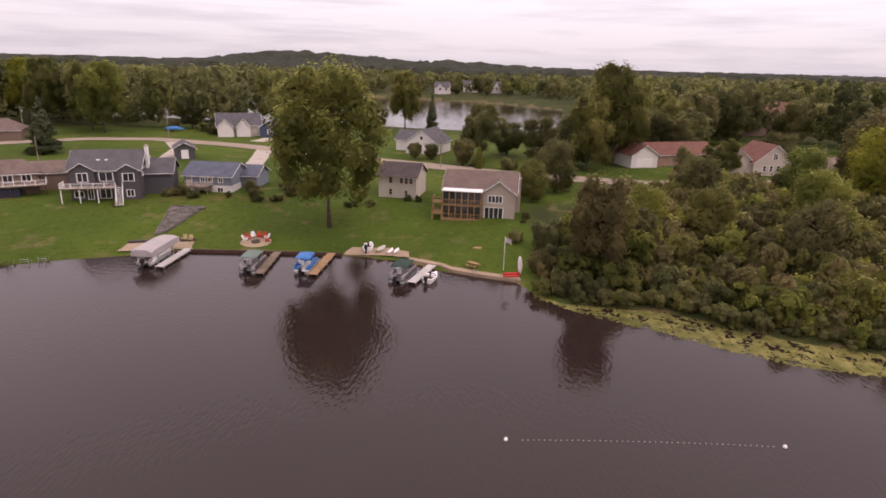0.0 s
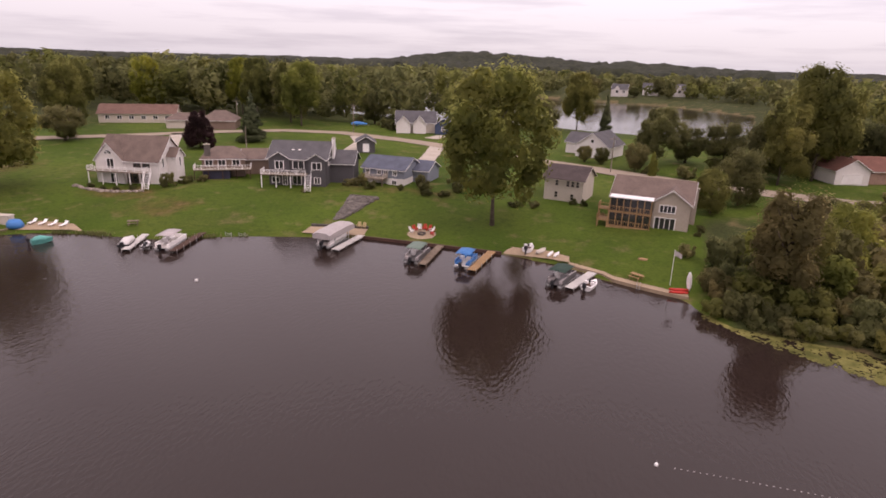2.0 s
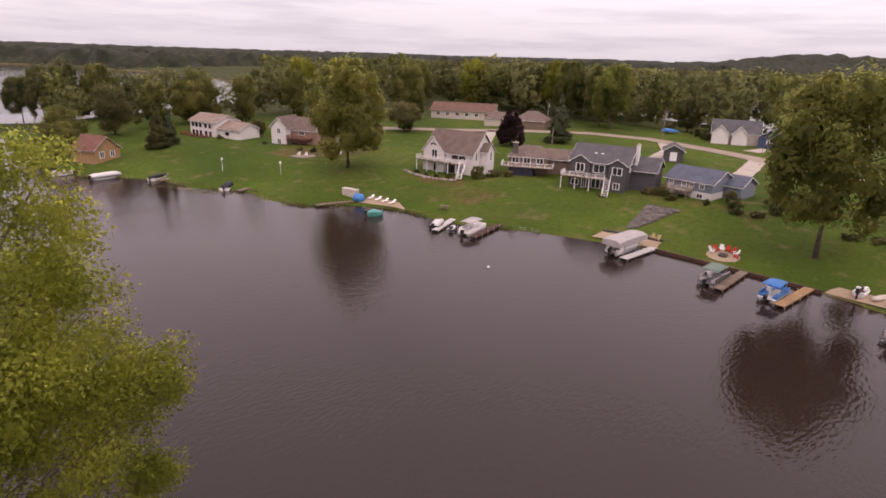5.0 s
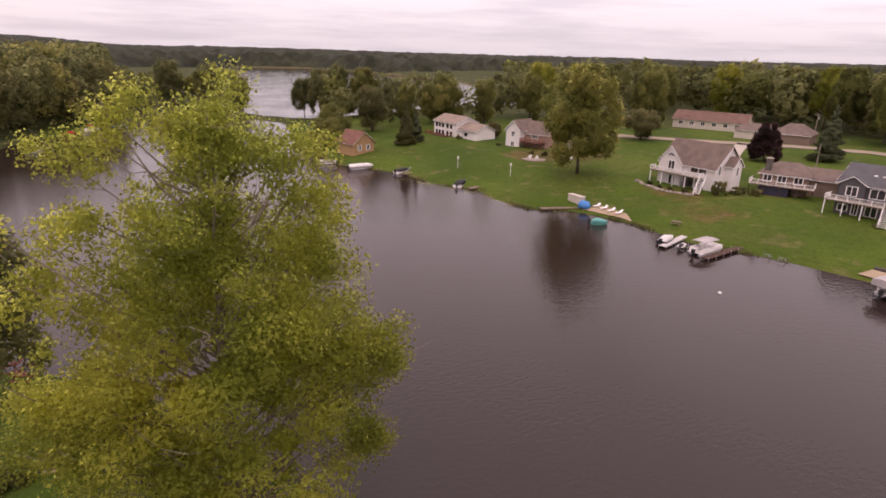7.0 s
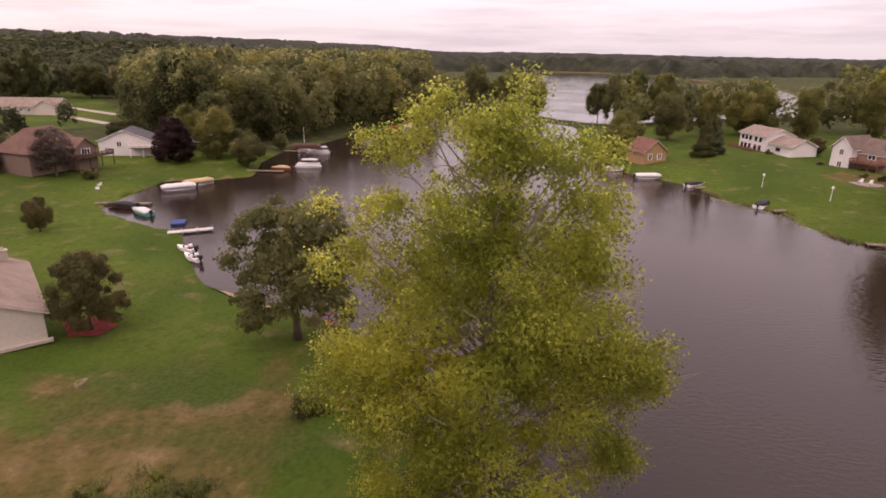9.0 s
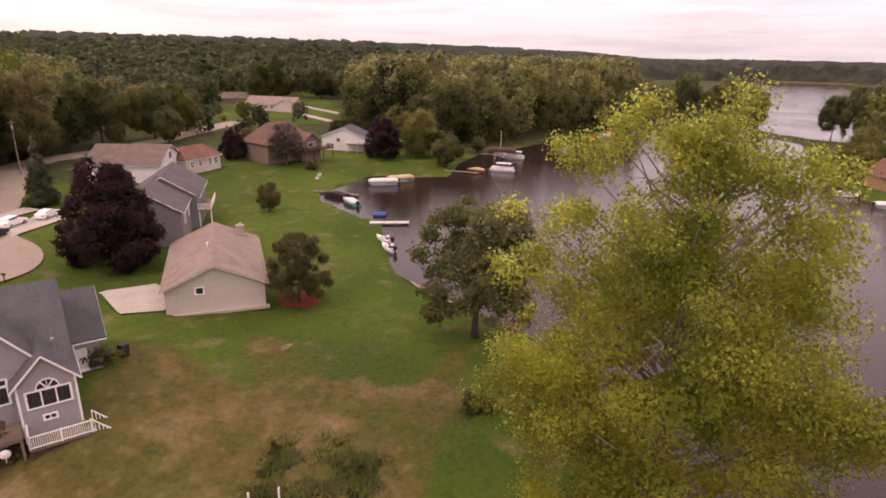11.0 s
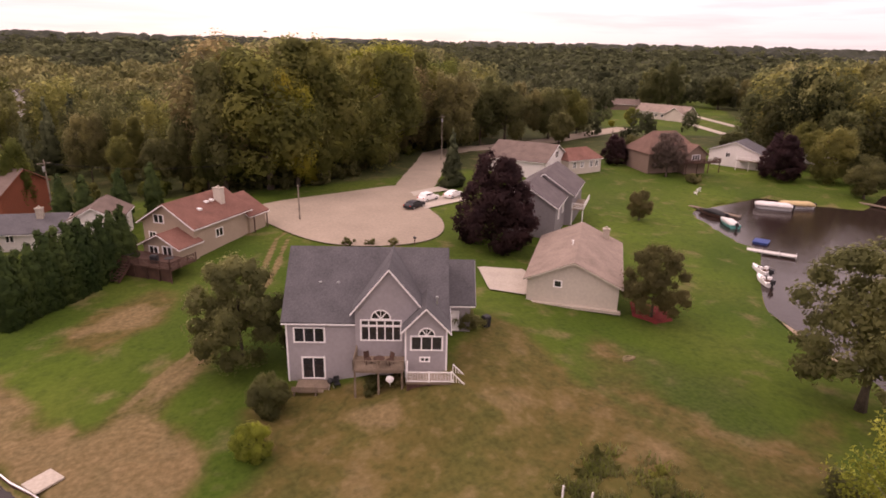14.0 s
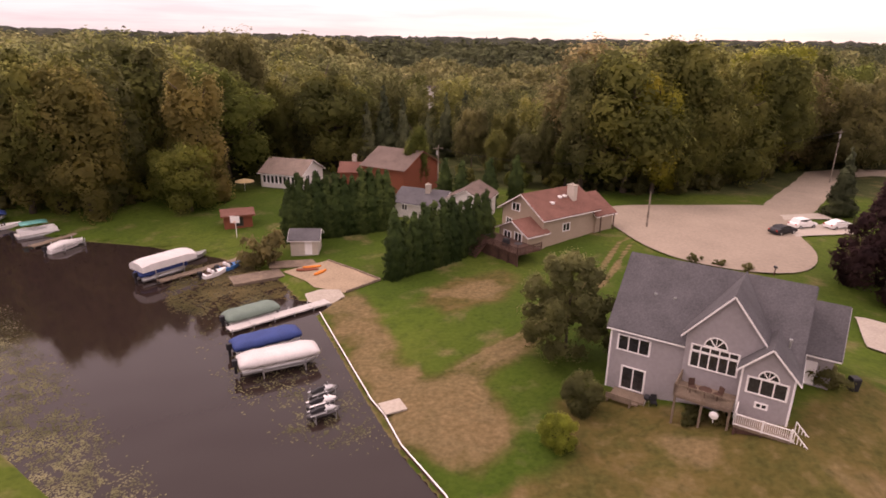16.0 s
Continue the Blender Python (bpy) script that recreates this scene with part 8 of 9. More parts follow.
tree(-126.5, -95.5, 11.5, "open", "leaf_bare", 0.85, "bare greyish tree before a brown house", variant=0)
tree(-162.8, -66.4, 9.0, "round", "leaf_dark", 1.1, "dense green tree by the cove")
tree(-190.0, -92.0, 15.0, "broad", "leaf", 1.0, "bright green tree by the cove")
tree(-127, -88, 3.0, "shrub", "leaf_dark", 1.2, "low clipped green hedge shrub", "shrub", "shrub")
tree(-11.1, -43.7, 4.6, "round", "leaf_oak", 0.95, "upright dark shrub beside a house", "shrub", "shrub", sink=0.7)
tree(-8.3, -39.1, 3.6, "round", "leaf_near", 1.1, "bright yellow-green shrub in dry grass", "shrub", "shrub", sink=0.6)
for x, y, h, lf in ((-31.0, -44.0, 2.5, "leaf_dark"), (-32.0, -45.6, 2.2, "leaf_dark"), (-19.4, -41.4, 1.6, "leaf_dark"), (-21.4, -40.4, 1.2, "leaf_brown"), (-33, -78.2, 1.5, "leaf_dark"), (-36, -76.6, 1.3, "leaf_dark"), (-39, -75.2, 1.3, "leaf_dark"),
                    (-41.9, -13.8, 2.4, "leaf_dark"), (-19.5, -41.8, 1.1, "leaf_dark")):
    tree(x, y, h, "shrub", lf, 1.0, "low dark green leafy shrub", "shrub", "shrub", "low shrubs")


def tufts(name, lines, per_metre, spread, tall, mat, label, seed):
    """Upright blades and leaves in ragged rows."""
    rng = np.random.default_rng(seed)
    out = []
    for (ax, ay), (bx, by) in lines:
        n = int(math.hypot(bx - ax, by - ay) * per_metre)
        t = rng.uniform(size=n)
        x, y = ax + (bx - ax) * t + rng.normal(size=n) * spread, ay + (by - ay) * t + rng.normal(size=n) * spread
        ok = np.sin(x * 1.9 + y) + 0.8 * np.sin(y * 2.7 - x) + rng.normal(size=n) * 0.5 > -0.1
        x, y = x[ok], y[ok]
        z, h, a, w = ground(x, y), rng.uniform(*tall, len(x)), rng.uniform(0, 6.283, len(x)), 0.09
        lx, ly = rng.normal(size=len(x)) * 0.16, rng.normal(size=len(x)) * 0.16
        out.append(np.stack([np.stack([x - w * np.cos(a), y - w * np.sin(a), z - 0.02], 1), np.stack([x + w * np.cos(a), y + w * np.sin(a), z - 0.02], 1), np.stack([x + lx, y + ly, z + h], 1)], 1).reshape(-1, 3))
    v = np.vstack(out)
    return tagged(new(name, mesh_np(name, v, np.arange(len(v)).reshape(-1, 3), M[mat])), label, "weeds", kind="stuff")


BRUSH = [((-31.2, -24.8), (-25.6, -23.2)), ((-32.6, -22.2), (-31.2, -20.6)), ((-32.4, -18.8), (-28.6, -17.2)), ((-30.4, -19.4), (-27.0, -21.0))]
tufts("weeds", BRUSH, 330, 0.75, (0.12, 0.5), "leaf_oak", "ragged green weeds standing in dry grass", 71)
tufts("weeds", BRUSH, 160, 0.6, (0.15, 0.6), "leaf_willow", "tall pale weeds standing in dry grass", 72)
rng_b = random.Random(8)
for (ax, ay), (bx, by), k in (((-31.2, -24.8), (-25.6, -23.2), 9), ((-32.6, -22.2), (-31.2, -20.6), 4), ((-32.4, -18.8), (-28.6, -17.2), 5), ((-30.4, -19.4), (-27.0, -21.0), 4)):
    for i in range(k):
        q = (i + rng_b.random()) / k
        tree(ax + (bx - ax) * q + rng_b.uniform(-1.0, 1.0), ay + (by - ay) * q + rng_b.uniform(-1.0, 1.0), rng_b.uniform(0.3, 0.75) * (1.6 if q < 0.3 else 0.9), "shrub", rng_b.choice(("leaf", "leaf", "leaf_willow")), rng_b.uniform(0.8, 1.3), "low weedy brush in dry grass", "shrub", "shrub", "weedy brush")
for x, y, h, st, lf, w in ((-92, -141, 23, "hero", "leaf_dark", 0.9), (-100, -152, 22, "broad", "leaf_dark", 1.0), (-110, -153, 21, "hero", "leaf_oak", 0.95), (-119, -152, 20, "broad", "leaf_dark", 1.1), (-129, -156, 19, "hero", "leaf_dark", 1.0), (-139, -154, 18, "broad", "leaf_oak", 1.05),
                            (-147, -152, 17, "hero", "leaf", 1.0), (-134, -143, 11, "round", "leaf_dark", 1.0), (-158, -160, 15, "broad", "leaf_dark", 1.1), (-269, -206, 26, "hero", "leaf_oak", 0.8), (-262, -214, 22, "hero", "leaf_oak", 0.9), (-311, -207, 20, "round", "leaf_dark", 1.1), (-322, -196, 18, "broad", "leaf_dark", 1.2),
                            (-188, -171, 3, "round", "leaf_yellow", 1.1), (-195.5, -167, 8.5, "round", "leaf_willow", 1.0), (-159, -73, 14.5, "broad", "leaf", 1.05), (-168, -84, 13, "hero", "leaf", 1.1), (-150.3, -60.6, 9, "round", "leaf_dark", 1.25), (-179, -61.5, 5.5, "round", "leaf_oak", 1.1), (-137, -116, 7, "round", "leaf_dark", 1.1), (-166, -104, 8, "round", "leaf_dark", 1.1)):
    tree(x, y, h, st, lf, w, "leafy green tree by the cove and road")
# arborvitae hedges
for a, b, k, h in (((25.6, -89.0), (11.2, -95.0), 12, 11.0), ((7.8, -74.2), (-4.4, -85.2), 11, 9.6)):
    for i in range(k):
        t = i / (k - 1)
        tree(a[0] + (b[0] - a[0]) * t, a[1] + (b[1] - a[1]) * t, h * rng_t.uniform(0.92, 1.08), "column", "leaf_arbor", 1.05, "tall dense arborvitae in a hedge row", "tree", "arborvitae", "arborvitae hedges")
for x, y in ((-1, -104), (-6, -106), (2, -106), (-11, -108)):
    tree(x, y, 10, "column", "leaf_arbor", 1.1, "tall dense arborvitae behind cottages", "tree", "arborvitae", "arborvitae hedges")
tree(26.4, -79.1, 6.2, "shrub", "leaf_brown", 0.8, "rounded reddish shrub by the beach", "shrub", "shrub")
tree(48, -104, 13, "broad", "leaf_willow", 1.15, "drooping pale green willow on the lawn")
tree(53, -108, 11, "broad", "leaf_willow", 1.15, "drooping pale green willow on the lawn")
tree(8, -118, 14, "tall", "leaf_willow", 1.0, "bright green slender tree", variant=2)
for x, y, h in ((17, -140, 19.5), (12.5, -139, 14), (20.5, -137, 16), (3, -158, 17), (25.0, -150, 21), (29, -160, 19), (13.5, -150, 16), (-2, -165, 17), (7, -146, 13)):
    tree(x, y, h, "cone", "leaf_spruce", 0.75, "tall dark spruce in the wood", group="spruces")
for x, y, h, w in ((64, -100.5, 28, 1.25), (70, -102, 27, 1.2), (47.5, -109, 26, 1.1), (76, -102, 26, 1.2)):
    tree(x, y, h, "tall", "leaf_fading", w, "tall fading olive poplar at the wood's edge", group="trees at the wood's edge")
for x, y, h in ((71, -102, 28.5), (80, -108, 27), (66, -106, 26), (92, -112, 27), (59, -120.5, 26.5)):
    tree(x, y, h, "hero", "leaf_poplar", 0.85, "tall yellowing poplar at the wood's edge", group="trees at the wood's edge")
for x, y, h in ((-46, -123, 26.5), (-58, -133, 28), (-66, -140, 28.5), (-76, -151, 29), (-84, -160, 30), (-36, -128, 26.5)):
    tree(x, y, h, "hero", "leaf_yellow" if x < -60 else "leaf_poplar", 0.85, "tall yellow-green poplar at the wood's edge", group="trees at the wood's edge")
# garden trees along the north road
for x, y, h, st, lf, w, lab in (
        (-152.0, 134.5, 11, "round", "leaf_dark", 1.3, "broad dark green garden tree"), (-111.5, 141, 11.0, "egg", "leaf_purple", 1.05, "dark purple maple by the road"), (-105.5, 157, 15, "cone", "leaf_spruce", 1.15, "large blue-green spruce by the road"),
        (-115, 203, 24, "hero", "leaf_willow", 0.9, "tall willow-like tree by the road"), (-124, 211, 23, "hero", "leaf", 0.9, "tall green tree by the road"), (-95, 226, 14, "round", "leaf_dark", 1.0, "dark green garden tree"),
        (-17, 248, 24, "hero", "leaf_poplar", 0.85, "yellowing tree behind a white house"), (-6, 254, 16, "cone", "leaf_spruce", 0.7, "thin conifer behind a white house"), (4.6, 158, 8, "round", "leaf_dark", 1.0, "round green tree by the road"),
        (-30, 262, 13, "broad", "leaf_dark", 1.2, "green tree near the far lake"), (10, 168, 15.5, "hero", "leaf_oak", 1.15, "spreading grey-green tree by the road"), (26, 167, 13, "broad", "leaf_dark", 1.2, "spreading green tree by the road"), (18, 176, 11, "round", "leaf_dark", 1.2, "round dark tree by the road"), (-4, 165, 5, "round", "leaf_dark", 1.1, "clipped round green shrub tree"), (-8.5, 166, 5, "round", "leaf_dark", 1.1, "clipped round green shrub tree"),
        (18, 120, 9, "broad", "leaf", 1.1, "green tree beside a lawn"), (24, 128, 12, "broad", "leaf_dark", 1.1, "green tree beside a lawn"), (36, 152, 19, "hero", "leaf", 0.9, "very tall green tree near the road"), (45, 160, 27, "hero", "leaf", 0.92, "very tall green tree near the road"), (33, 158, 14, "broad", "leaf_dark", 1.2, "broad green tree near the road"),
        (22, 81, 17, "tall", "leaf_brown", 1.2, "tall brownish tree at the shore wood"), (26, 90, 12, "broad", "leaf", 1.0, "green tree in the shore wood"), (46, 170, 18, "broad", "leaf_dark", 1.1, "dark green tree near brick houses"), (59, 146, 8, "broad", "leaf_dark", 1.2, "dark green tree near brick houses"), (72, 152, 9, "hero", "leaf", 1.1, "green garden tree near brick houses"), (66, 174, 13, "broad", "leaf_dark", 1.1, "dark green tree near brick houses"),
        (88, 120, 17, "broad", "leaf_yellow", 1.1, "yellow-green tree near the shore wood"), (96, 135, 20, "broad", "leaf_brown", 1.1, "yellowing tree near brick houses"), (104, 112, 18, "broad", "leaf_yellow", 1.2, "yellow-green tree near the shore wood"),
        (-170.6, 61.4, 12.5, "cone", "leaf_dark", 1.05, "dark conical evergreen on the lawn"), (-174, 66, 10, "cone", "leaf_spruce", 1.0, "blue-green spruce on the lawn"), (-212, 88, 17, "round", "leaf", 1.05, "round bright green garden tree"), (-187, 41, 10, "round", "leaf", 1.5, "broad green willow by the water"), (-196, 46, 12, "broad", "leaf", 1.4, "broad green tree by the water"),
        (-172, 92, 6, "round", "leaf_brown", 1.1, "small brownish garden tree"), (-264, 55.5, 21, "hero", "leaf_oak", 0.8, "tall tree on the far point"), (-258, 62, 22, "hero", "leaf_oak", 0.8, "tall tree on the far point"), (-252, 71, 20, "hero", "leaf", 0.9, "tall tree on the far point"), (-306, 20, 20, "hero", "leaf_oak", 0.9, "tall tree on the far bank"), (-318, -4, 22, "hero", "leaf_oak", 0.95, "tall tree on the far bank"), (-326, 14, 22, "broad", "leaf_oak", 0.95, "tall tree on the far bank"), (-322, 27, 17, "broad", "leaf", 1.0, "tall tree on the far bank"), (-271, 50, 18, "hero", "leaf_oak", 0.9, "tall tree on the far point"), (-314, 8, 18, "hero", "leaf", 1.0, "tall tree on the far bank"), (-201, 60, 16, "broad", "leaf_dark", 1.0, "dark tree near the water"), (-206, 75, 17, "tall", "leaf", 1.1, "tall tree near the water"), (-216, 95, 18, "broad", "leaf", 1.1, "tall tree near the water"), (-195, 100, 18, "tall", "leaf", 1.2, "tall tree behind a white house"),
        (-150, 112, 8, "round", "leaf_dark", 1.0, "round dark green garden tree"), (84, 205, 19, "hero", "leaf_dark", 1.1, "tall dark tree behind brick houses"), (98, 214, 21, "broad", "leaf_dark", 1.0, "tall dark tree behind brick houses"), (112, 232, 22, "hero", "leaf_dark", 1.0, "tall dark tree behind brick houses"),
        (128, 226, 17, "broad", "leaf_dark", 1.1, "tall dark tree behind brick houses"), (72, 192, 17, "hero", "leaf", 1.1, "tall green tree behind brick houses"), (60, 176, 14, "broad", "leaf_dark", 1.2, "dark tree behind brick houses"), (92, 166, 11, "round", "leaf_dark", 1.2, "dark tree behind brick houses"), (66, 147, 8, "hero", "leaf", 1.3, "green garden tree near brick houses"),
        (-2, 590, 16, "round", "leaf_dark", 1.2, "dark tree across the lake"), (30, 596, 17, "broad", "leaf_dark", 1.2, "dark tree across the lake"), (8, 572, 11, "round", "leaf_oak", 1.2, "green tree across the lake"), (58, 588, 18, "broad", "leaf_dark", 1.2, "dark tree across the lake"), (-28, 578, 18, "broad", "leaf_dark", 1.3, "dark tree across the lake"), (38, 578, 9, "round", "leaf_oak", 1.2, "green tree across the lake"), (-164, 112, 15, "broad", "leaf", 1.0, "green tree behind houses"), (-205, 125, 20.2, "tall", "leaf", 1.20, "tall poplar behind lake houses"), (-222, 140, 22.4, "hero", "leaf_yellow", 0.90, "tall poplar behind lake houses"), (-178, 160, 21.3, "hero", "leaf", 0.90, "tall poplar behind lake houses"), (-230, 165, 22.4, "hero", "leaf_yellow", 0.83, "tall poplar behind lake houses"),
        (-212, 196, 22.4, "hero", "leaf", 0.90, "tall poplar behind lake houses"), (-200, 222, 23.5, "hero", "leaf_yellow", 0.90, "tall poplar behind lake houses"), (-180, 236, 23.5, "hero", "leaf", 0.90, "tall poplar behind lake houses"), (-160, 232, 24.6, "hero", "leaf_yellow", 0.83, "tall poplar behind lake houses"), (-146, 222, 24.6, "hero", "leaf", 0.83, "tall poplar behind lake houses"), (-135, 232, 23.5, "tall", "leaf", 1.10, "tall poplar behind lake houses")):
    tree(x, y, h, st, lf, w, lab)
for x, y, h, w in ((11.9, 95.4, 2.6, 1.1), (-17.9, 114, 1.3, 2.2), (-14.5, 114.6, 1.3, 2.0), (-36.7, 115, 1.6, 1.6), (-33.5, 115.5, 1.6, 1.6), (-5.4, 117.6, 1.5, 1.1), (-7.2, 117.8, 1.5, 1.1), (-26, 122, 3.2, 1.0), (-31, 120, 3.0, 1.0), (-95.4, 108.6, 3.4, 0.8), (-96.8, 110.8, 2.8, 1.0), (-97, 110, 2.4, 1.0), (-52.5, 117.6, 3.0, 1.2), (-43.5, 117.6, 1.4, 1.2), (-49.6, 116.2, 2.0, 1.3), (-38.2, 117.6, 2.4, 1.2), (-55.4, 116.6, 2.2, 1.2), (-99.2, 94.6, 1.1, 1.2), (-96.8, 95.4, 0.9, 1.3), (-102.4, 94.6, 1.3, 1.2), (-93.8, 96.6, 1.4, 1.2), (-88.6, 100.4, 4.2, 0.75), (-87.2, 104.2, 2.4, 1.3), (-84.8, 107.0, 2.0, 1.3), (-142.6, 88.5, 1.3, 1.4), (-139.2, 90.6, 1.5, 1.3), (-134.2, 98.4, 1.6, 1.3), (-132.6, 102.5, 1.4, 1.4), (-131.4, 106.0, 1.5, 1.3), (-158.5, 86.6, 1.2, 1.4), (-61.5, 108.5, 1.0, 1.3), (14.6, 105.0, 1.0, 1.3), (15.2, 108.0, 1.5, 1.2), (-33.0, 124.5, 3.8, 1.1), (-29.5, 127.0, 4.4, 1.0), (-1.6, 111.5, 1.2, 1.2), (-40, 121, 3.6, 0.9),
                   (-66, 213, 3, 1.2), (-80, 208, 4, 1.2), (-86, 214, 4.5, 1.2), (-100, 222, 4, 1.2), (8, 156, 3, 1.4), (16, 152, 4, 1.3), (-174, 80.4, 1.6, 1.3)):
    tree(x, y, h, "shrub", "leaf_dark", w * 0.8, "rounded dark green garden shrub", "shrub", "shrub", "garden shrubs")
tree(8.6, 153, 6.5, "column", "leaf_willow", 1.2, "dense pale green columnar shrub", "shrub", "shrub")

# the marshy shore wood: shrubs and small trees
rng_m = random.Random(21)
marsh = scatter(31, [(11.5, 78), (14, 69), (24, 62), (33, 57), (42, 54), (60, 52), (100, 60), (112, 100), (100, 118), (60, 126), (40, 122), (28, 112), (20, 100), (16, 88)], 3.6, 3.2, 7.8, (0.7, 1.05), edge=0.25)
marsh[:, 2] *= 0.5 + 0.5 * ease(0.5, 9, shore(marsh[:, 0], marsh[:, 1]))
bank = (shore(marsh[:, 0], marsh[:, 1]) < 12) & (marsh[:, 0] < 70) | (marsh[:, 0] < 24)
for x, y, h, w in marsh[bank]:
    leaf = rng_m.choice(("leaf", "leaf_poplar", "leaf_dark", "leaf_brown", "leaf_willow", "leaf_willow", "leaf_brown", "leaf_oak"))
    tree(x, y, h, "shrub", leaf, w, "dense green shrub in the marshy wood", "shrub", "shrub", "marsh shrubs")
for (ax, ay), (bx, by) in zip(BAY[1:8], BAY[2:9]):
    L = math.hypot(bx - ax, by - ay)
    for i in range(max(1, int(L / 1.7))):
        q = (i + rng_m.random()) * 1.7 / L
        nx, ny = (by - ay) / L, -(bx - ax) / L
        o = rng_m.uniform(0.3, 2.2)
        sgn = 1 if shore(np.array([ax + nx]), np.array([ay + ny]))[0] > 0 else -1
        tree(ax + (bx - ax) * q + sgn * nx * o, ay + (by - ay) * q + sgn * ny * o, rng_m.uniform(1.4, 3.0), "shrub", rng_m.choice(("leaf", "leaf_dark", "leaf_oak", "leaf_oak")), rng_m.uniform(0.8, 1.2), "low leafy shrub at the water's edge", "shrub", "shrub", "bank shrubs")
for k, lf in enumerate(("leaf", "leaf_dark", "leaf_willow", "leaf_brown")):
    woods("marsh_thicket", marsh[~bank][k::4], M[lf], "dense green thicket in the marshy wood", 40 + k, 620, 0.070, ("shrub", "shrub", "broad"))
for x, y, h in ((44, 96, 11), (54, 84, 12), (64, 100, 13), (76, 92, 12), (60, 72, 10), (84, 78, 13), (48, 112, 12), (34, 100, 10), (70, 116, 13), (92, 98, 15)):
    tree(x, y, h, "broad", rng_m.choice(("leaf", "leaf_dark", "leaf_willow")), 1.1, "green tree in the marshy wood", group="marsh trees")


def pads(name, spots, label, seed, size=0.28, mat="leaf_lily"):
    """Floating lily pads: flat five-sided leaves just over the water."""
    rng = np.random.default_rng(seed)
    p = np.asarray(spots)
    k = len(p)
    a0 = rng.uniform(0, 6.283, (k, 1))
    r = size * rng.uniform(0.5, 1.5, (k, 1))
    ang = a0 + np.array([[0, 1.15, 2.4, 3.7, 5.0]])
    v = np.stack([p[:, :1] + r * np.cos(ang), p[:, 1:2] + r * np.sin(ang), 0.006 + 0.02 * rng.uniform(size=(k, 1)) + 0.008 * rng.normal(size=(k, 5))], -1)
    return tagged(new(name, mesh_np(name, v.reshape(-1, 3), np.arange(5 * k).reshape(k, 5), M[mat])), label, "lily pads", kind="stuff")


def pad_spots(seed, poly, n, clump=0.0, soft=0.5, rim=3.0, fine=1.0):
    """Drifts of pads: denser where a few crossing waves add up, thinning out to the rim."""
    rng = np.random.default_rng(seed)
    p = np.asarray(poly)
    x, y = rng.uniform(p[:, 0].min(), p[:, 0].max(), n), rng.uniform(p[:, 1].min(), p[:, 1].max(), n)
    u, w = x * fine, y * fine
    nz = 0.5 * np.sin(u * 0.5 + 1.7 * np.sin(w * 0.31 + 1)) * np.cos(w * 0.43 + 1.9 * np.sin(u * 0.27)) + 0.35 * np.sin(u * 1.3 + 2.1 * np.sin(w * 0.9)) * np.cos(w * 1.1 - u * 0.4) + 0.28 * np.sin(u * 3.1 + w * 1.7 + 2 * np.sin(w * 2.3)) + 0.2 * np.sin(w * 5.3 + 3 * np.sin(u * 3.7))
    edge_d = signed(poly, x, y)
    keep = ease(clump - soft, clump + soft, nz) * ease(0, -rim, edge_d)
    ok = (edge_d < 0) & (shore(x, y) < 0.1) & (rng.uniform(size=n) < keep)
    return np.stack([x[ok], y[ok]], 1)


pads("lily_pads", pad_spots(1, [(12.3, 77.5), (12.6, 75.6), (17.6, 70.6), (21.9, 67.8), (26.6, 65.2), (30.3, 62.2), (38.1, 57.6), (47.3, 55.4), (62, 53), (62, 62), (46, 66), (36, 71), (26, 76), (14, 80)], 150000, 0.02, 0.45, 0.8, 2.3), "dense yellow-green lily pads along the marshy bank", 2, 0.15)
pads("lily_pads", pad_spots(3, [(66, -72), (52, -64), (36, -50), (21, -36), (13, -24), (20, -20), (29, -31), (38, -36), (56, -47), (84, -66), (74, -74)], 300000, -0.1, 0.5, 5.0), "pale lily pads in loose drifts", 4, 0.066, "lily_pale")
pads("lily_pads", pad_spots(5, [(10, -38), (3, -39), (13, -56), (17, -60), (20, -66), (24, -72), (32, -80), (40, -74), (32, -60), (22, -48), (16, -40)], 50000, 0.25, 0.4, 3.0, 1.3), "scattered lily pads between the docks", 6, 0.075, "lily_pale")
pads("lily_pads", pad_spots(9, [(37.3, -69.1), (39.0, -79.8), (31.0, -81.3), (20.9, -76.8), (14.5, -68.1), (22.9, -67.6), (27.2, -61.9), (33.4, -62.9)], 60000, -0.1, 0.4, 1.5, 1.6), "brownish weed mat and lily pads between docks", 12, 0.085, "leaf_brown")
pads("lily_pads", pad_spots(7, [(-98, 66), (-106, 61), (-118, 57), (-132, 49), (-140, 46), (-134, 56), (-118, 63), (-104, 67), (-98, 75), (-93, 73)], 9000, 0.1, 0.3, 1.0), "thin lily pads along the lawn's edge", 8, 0.2)


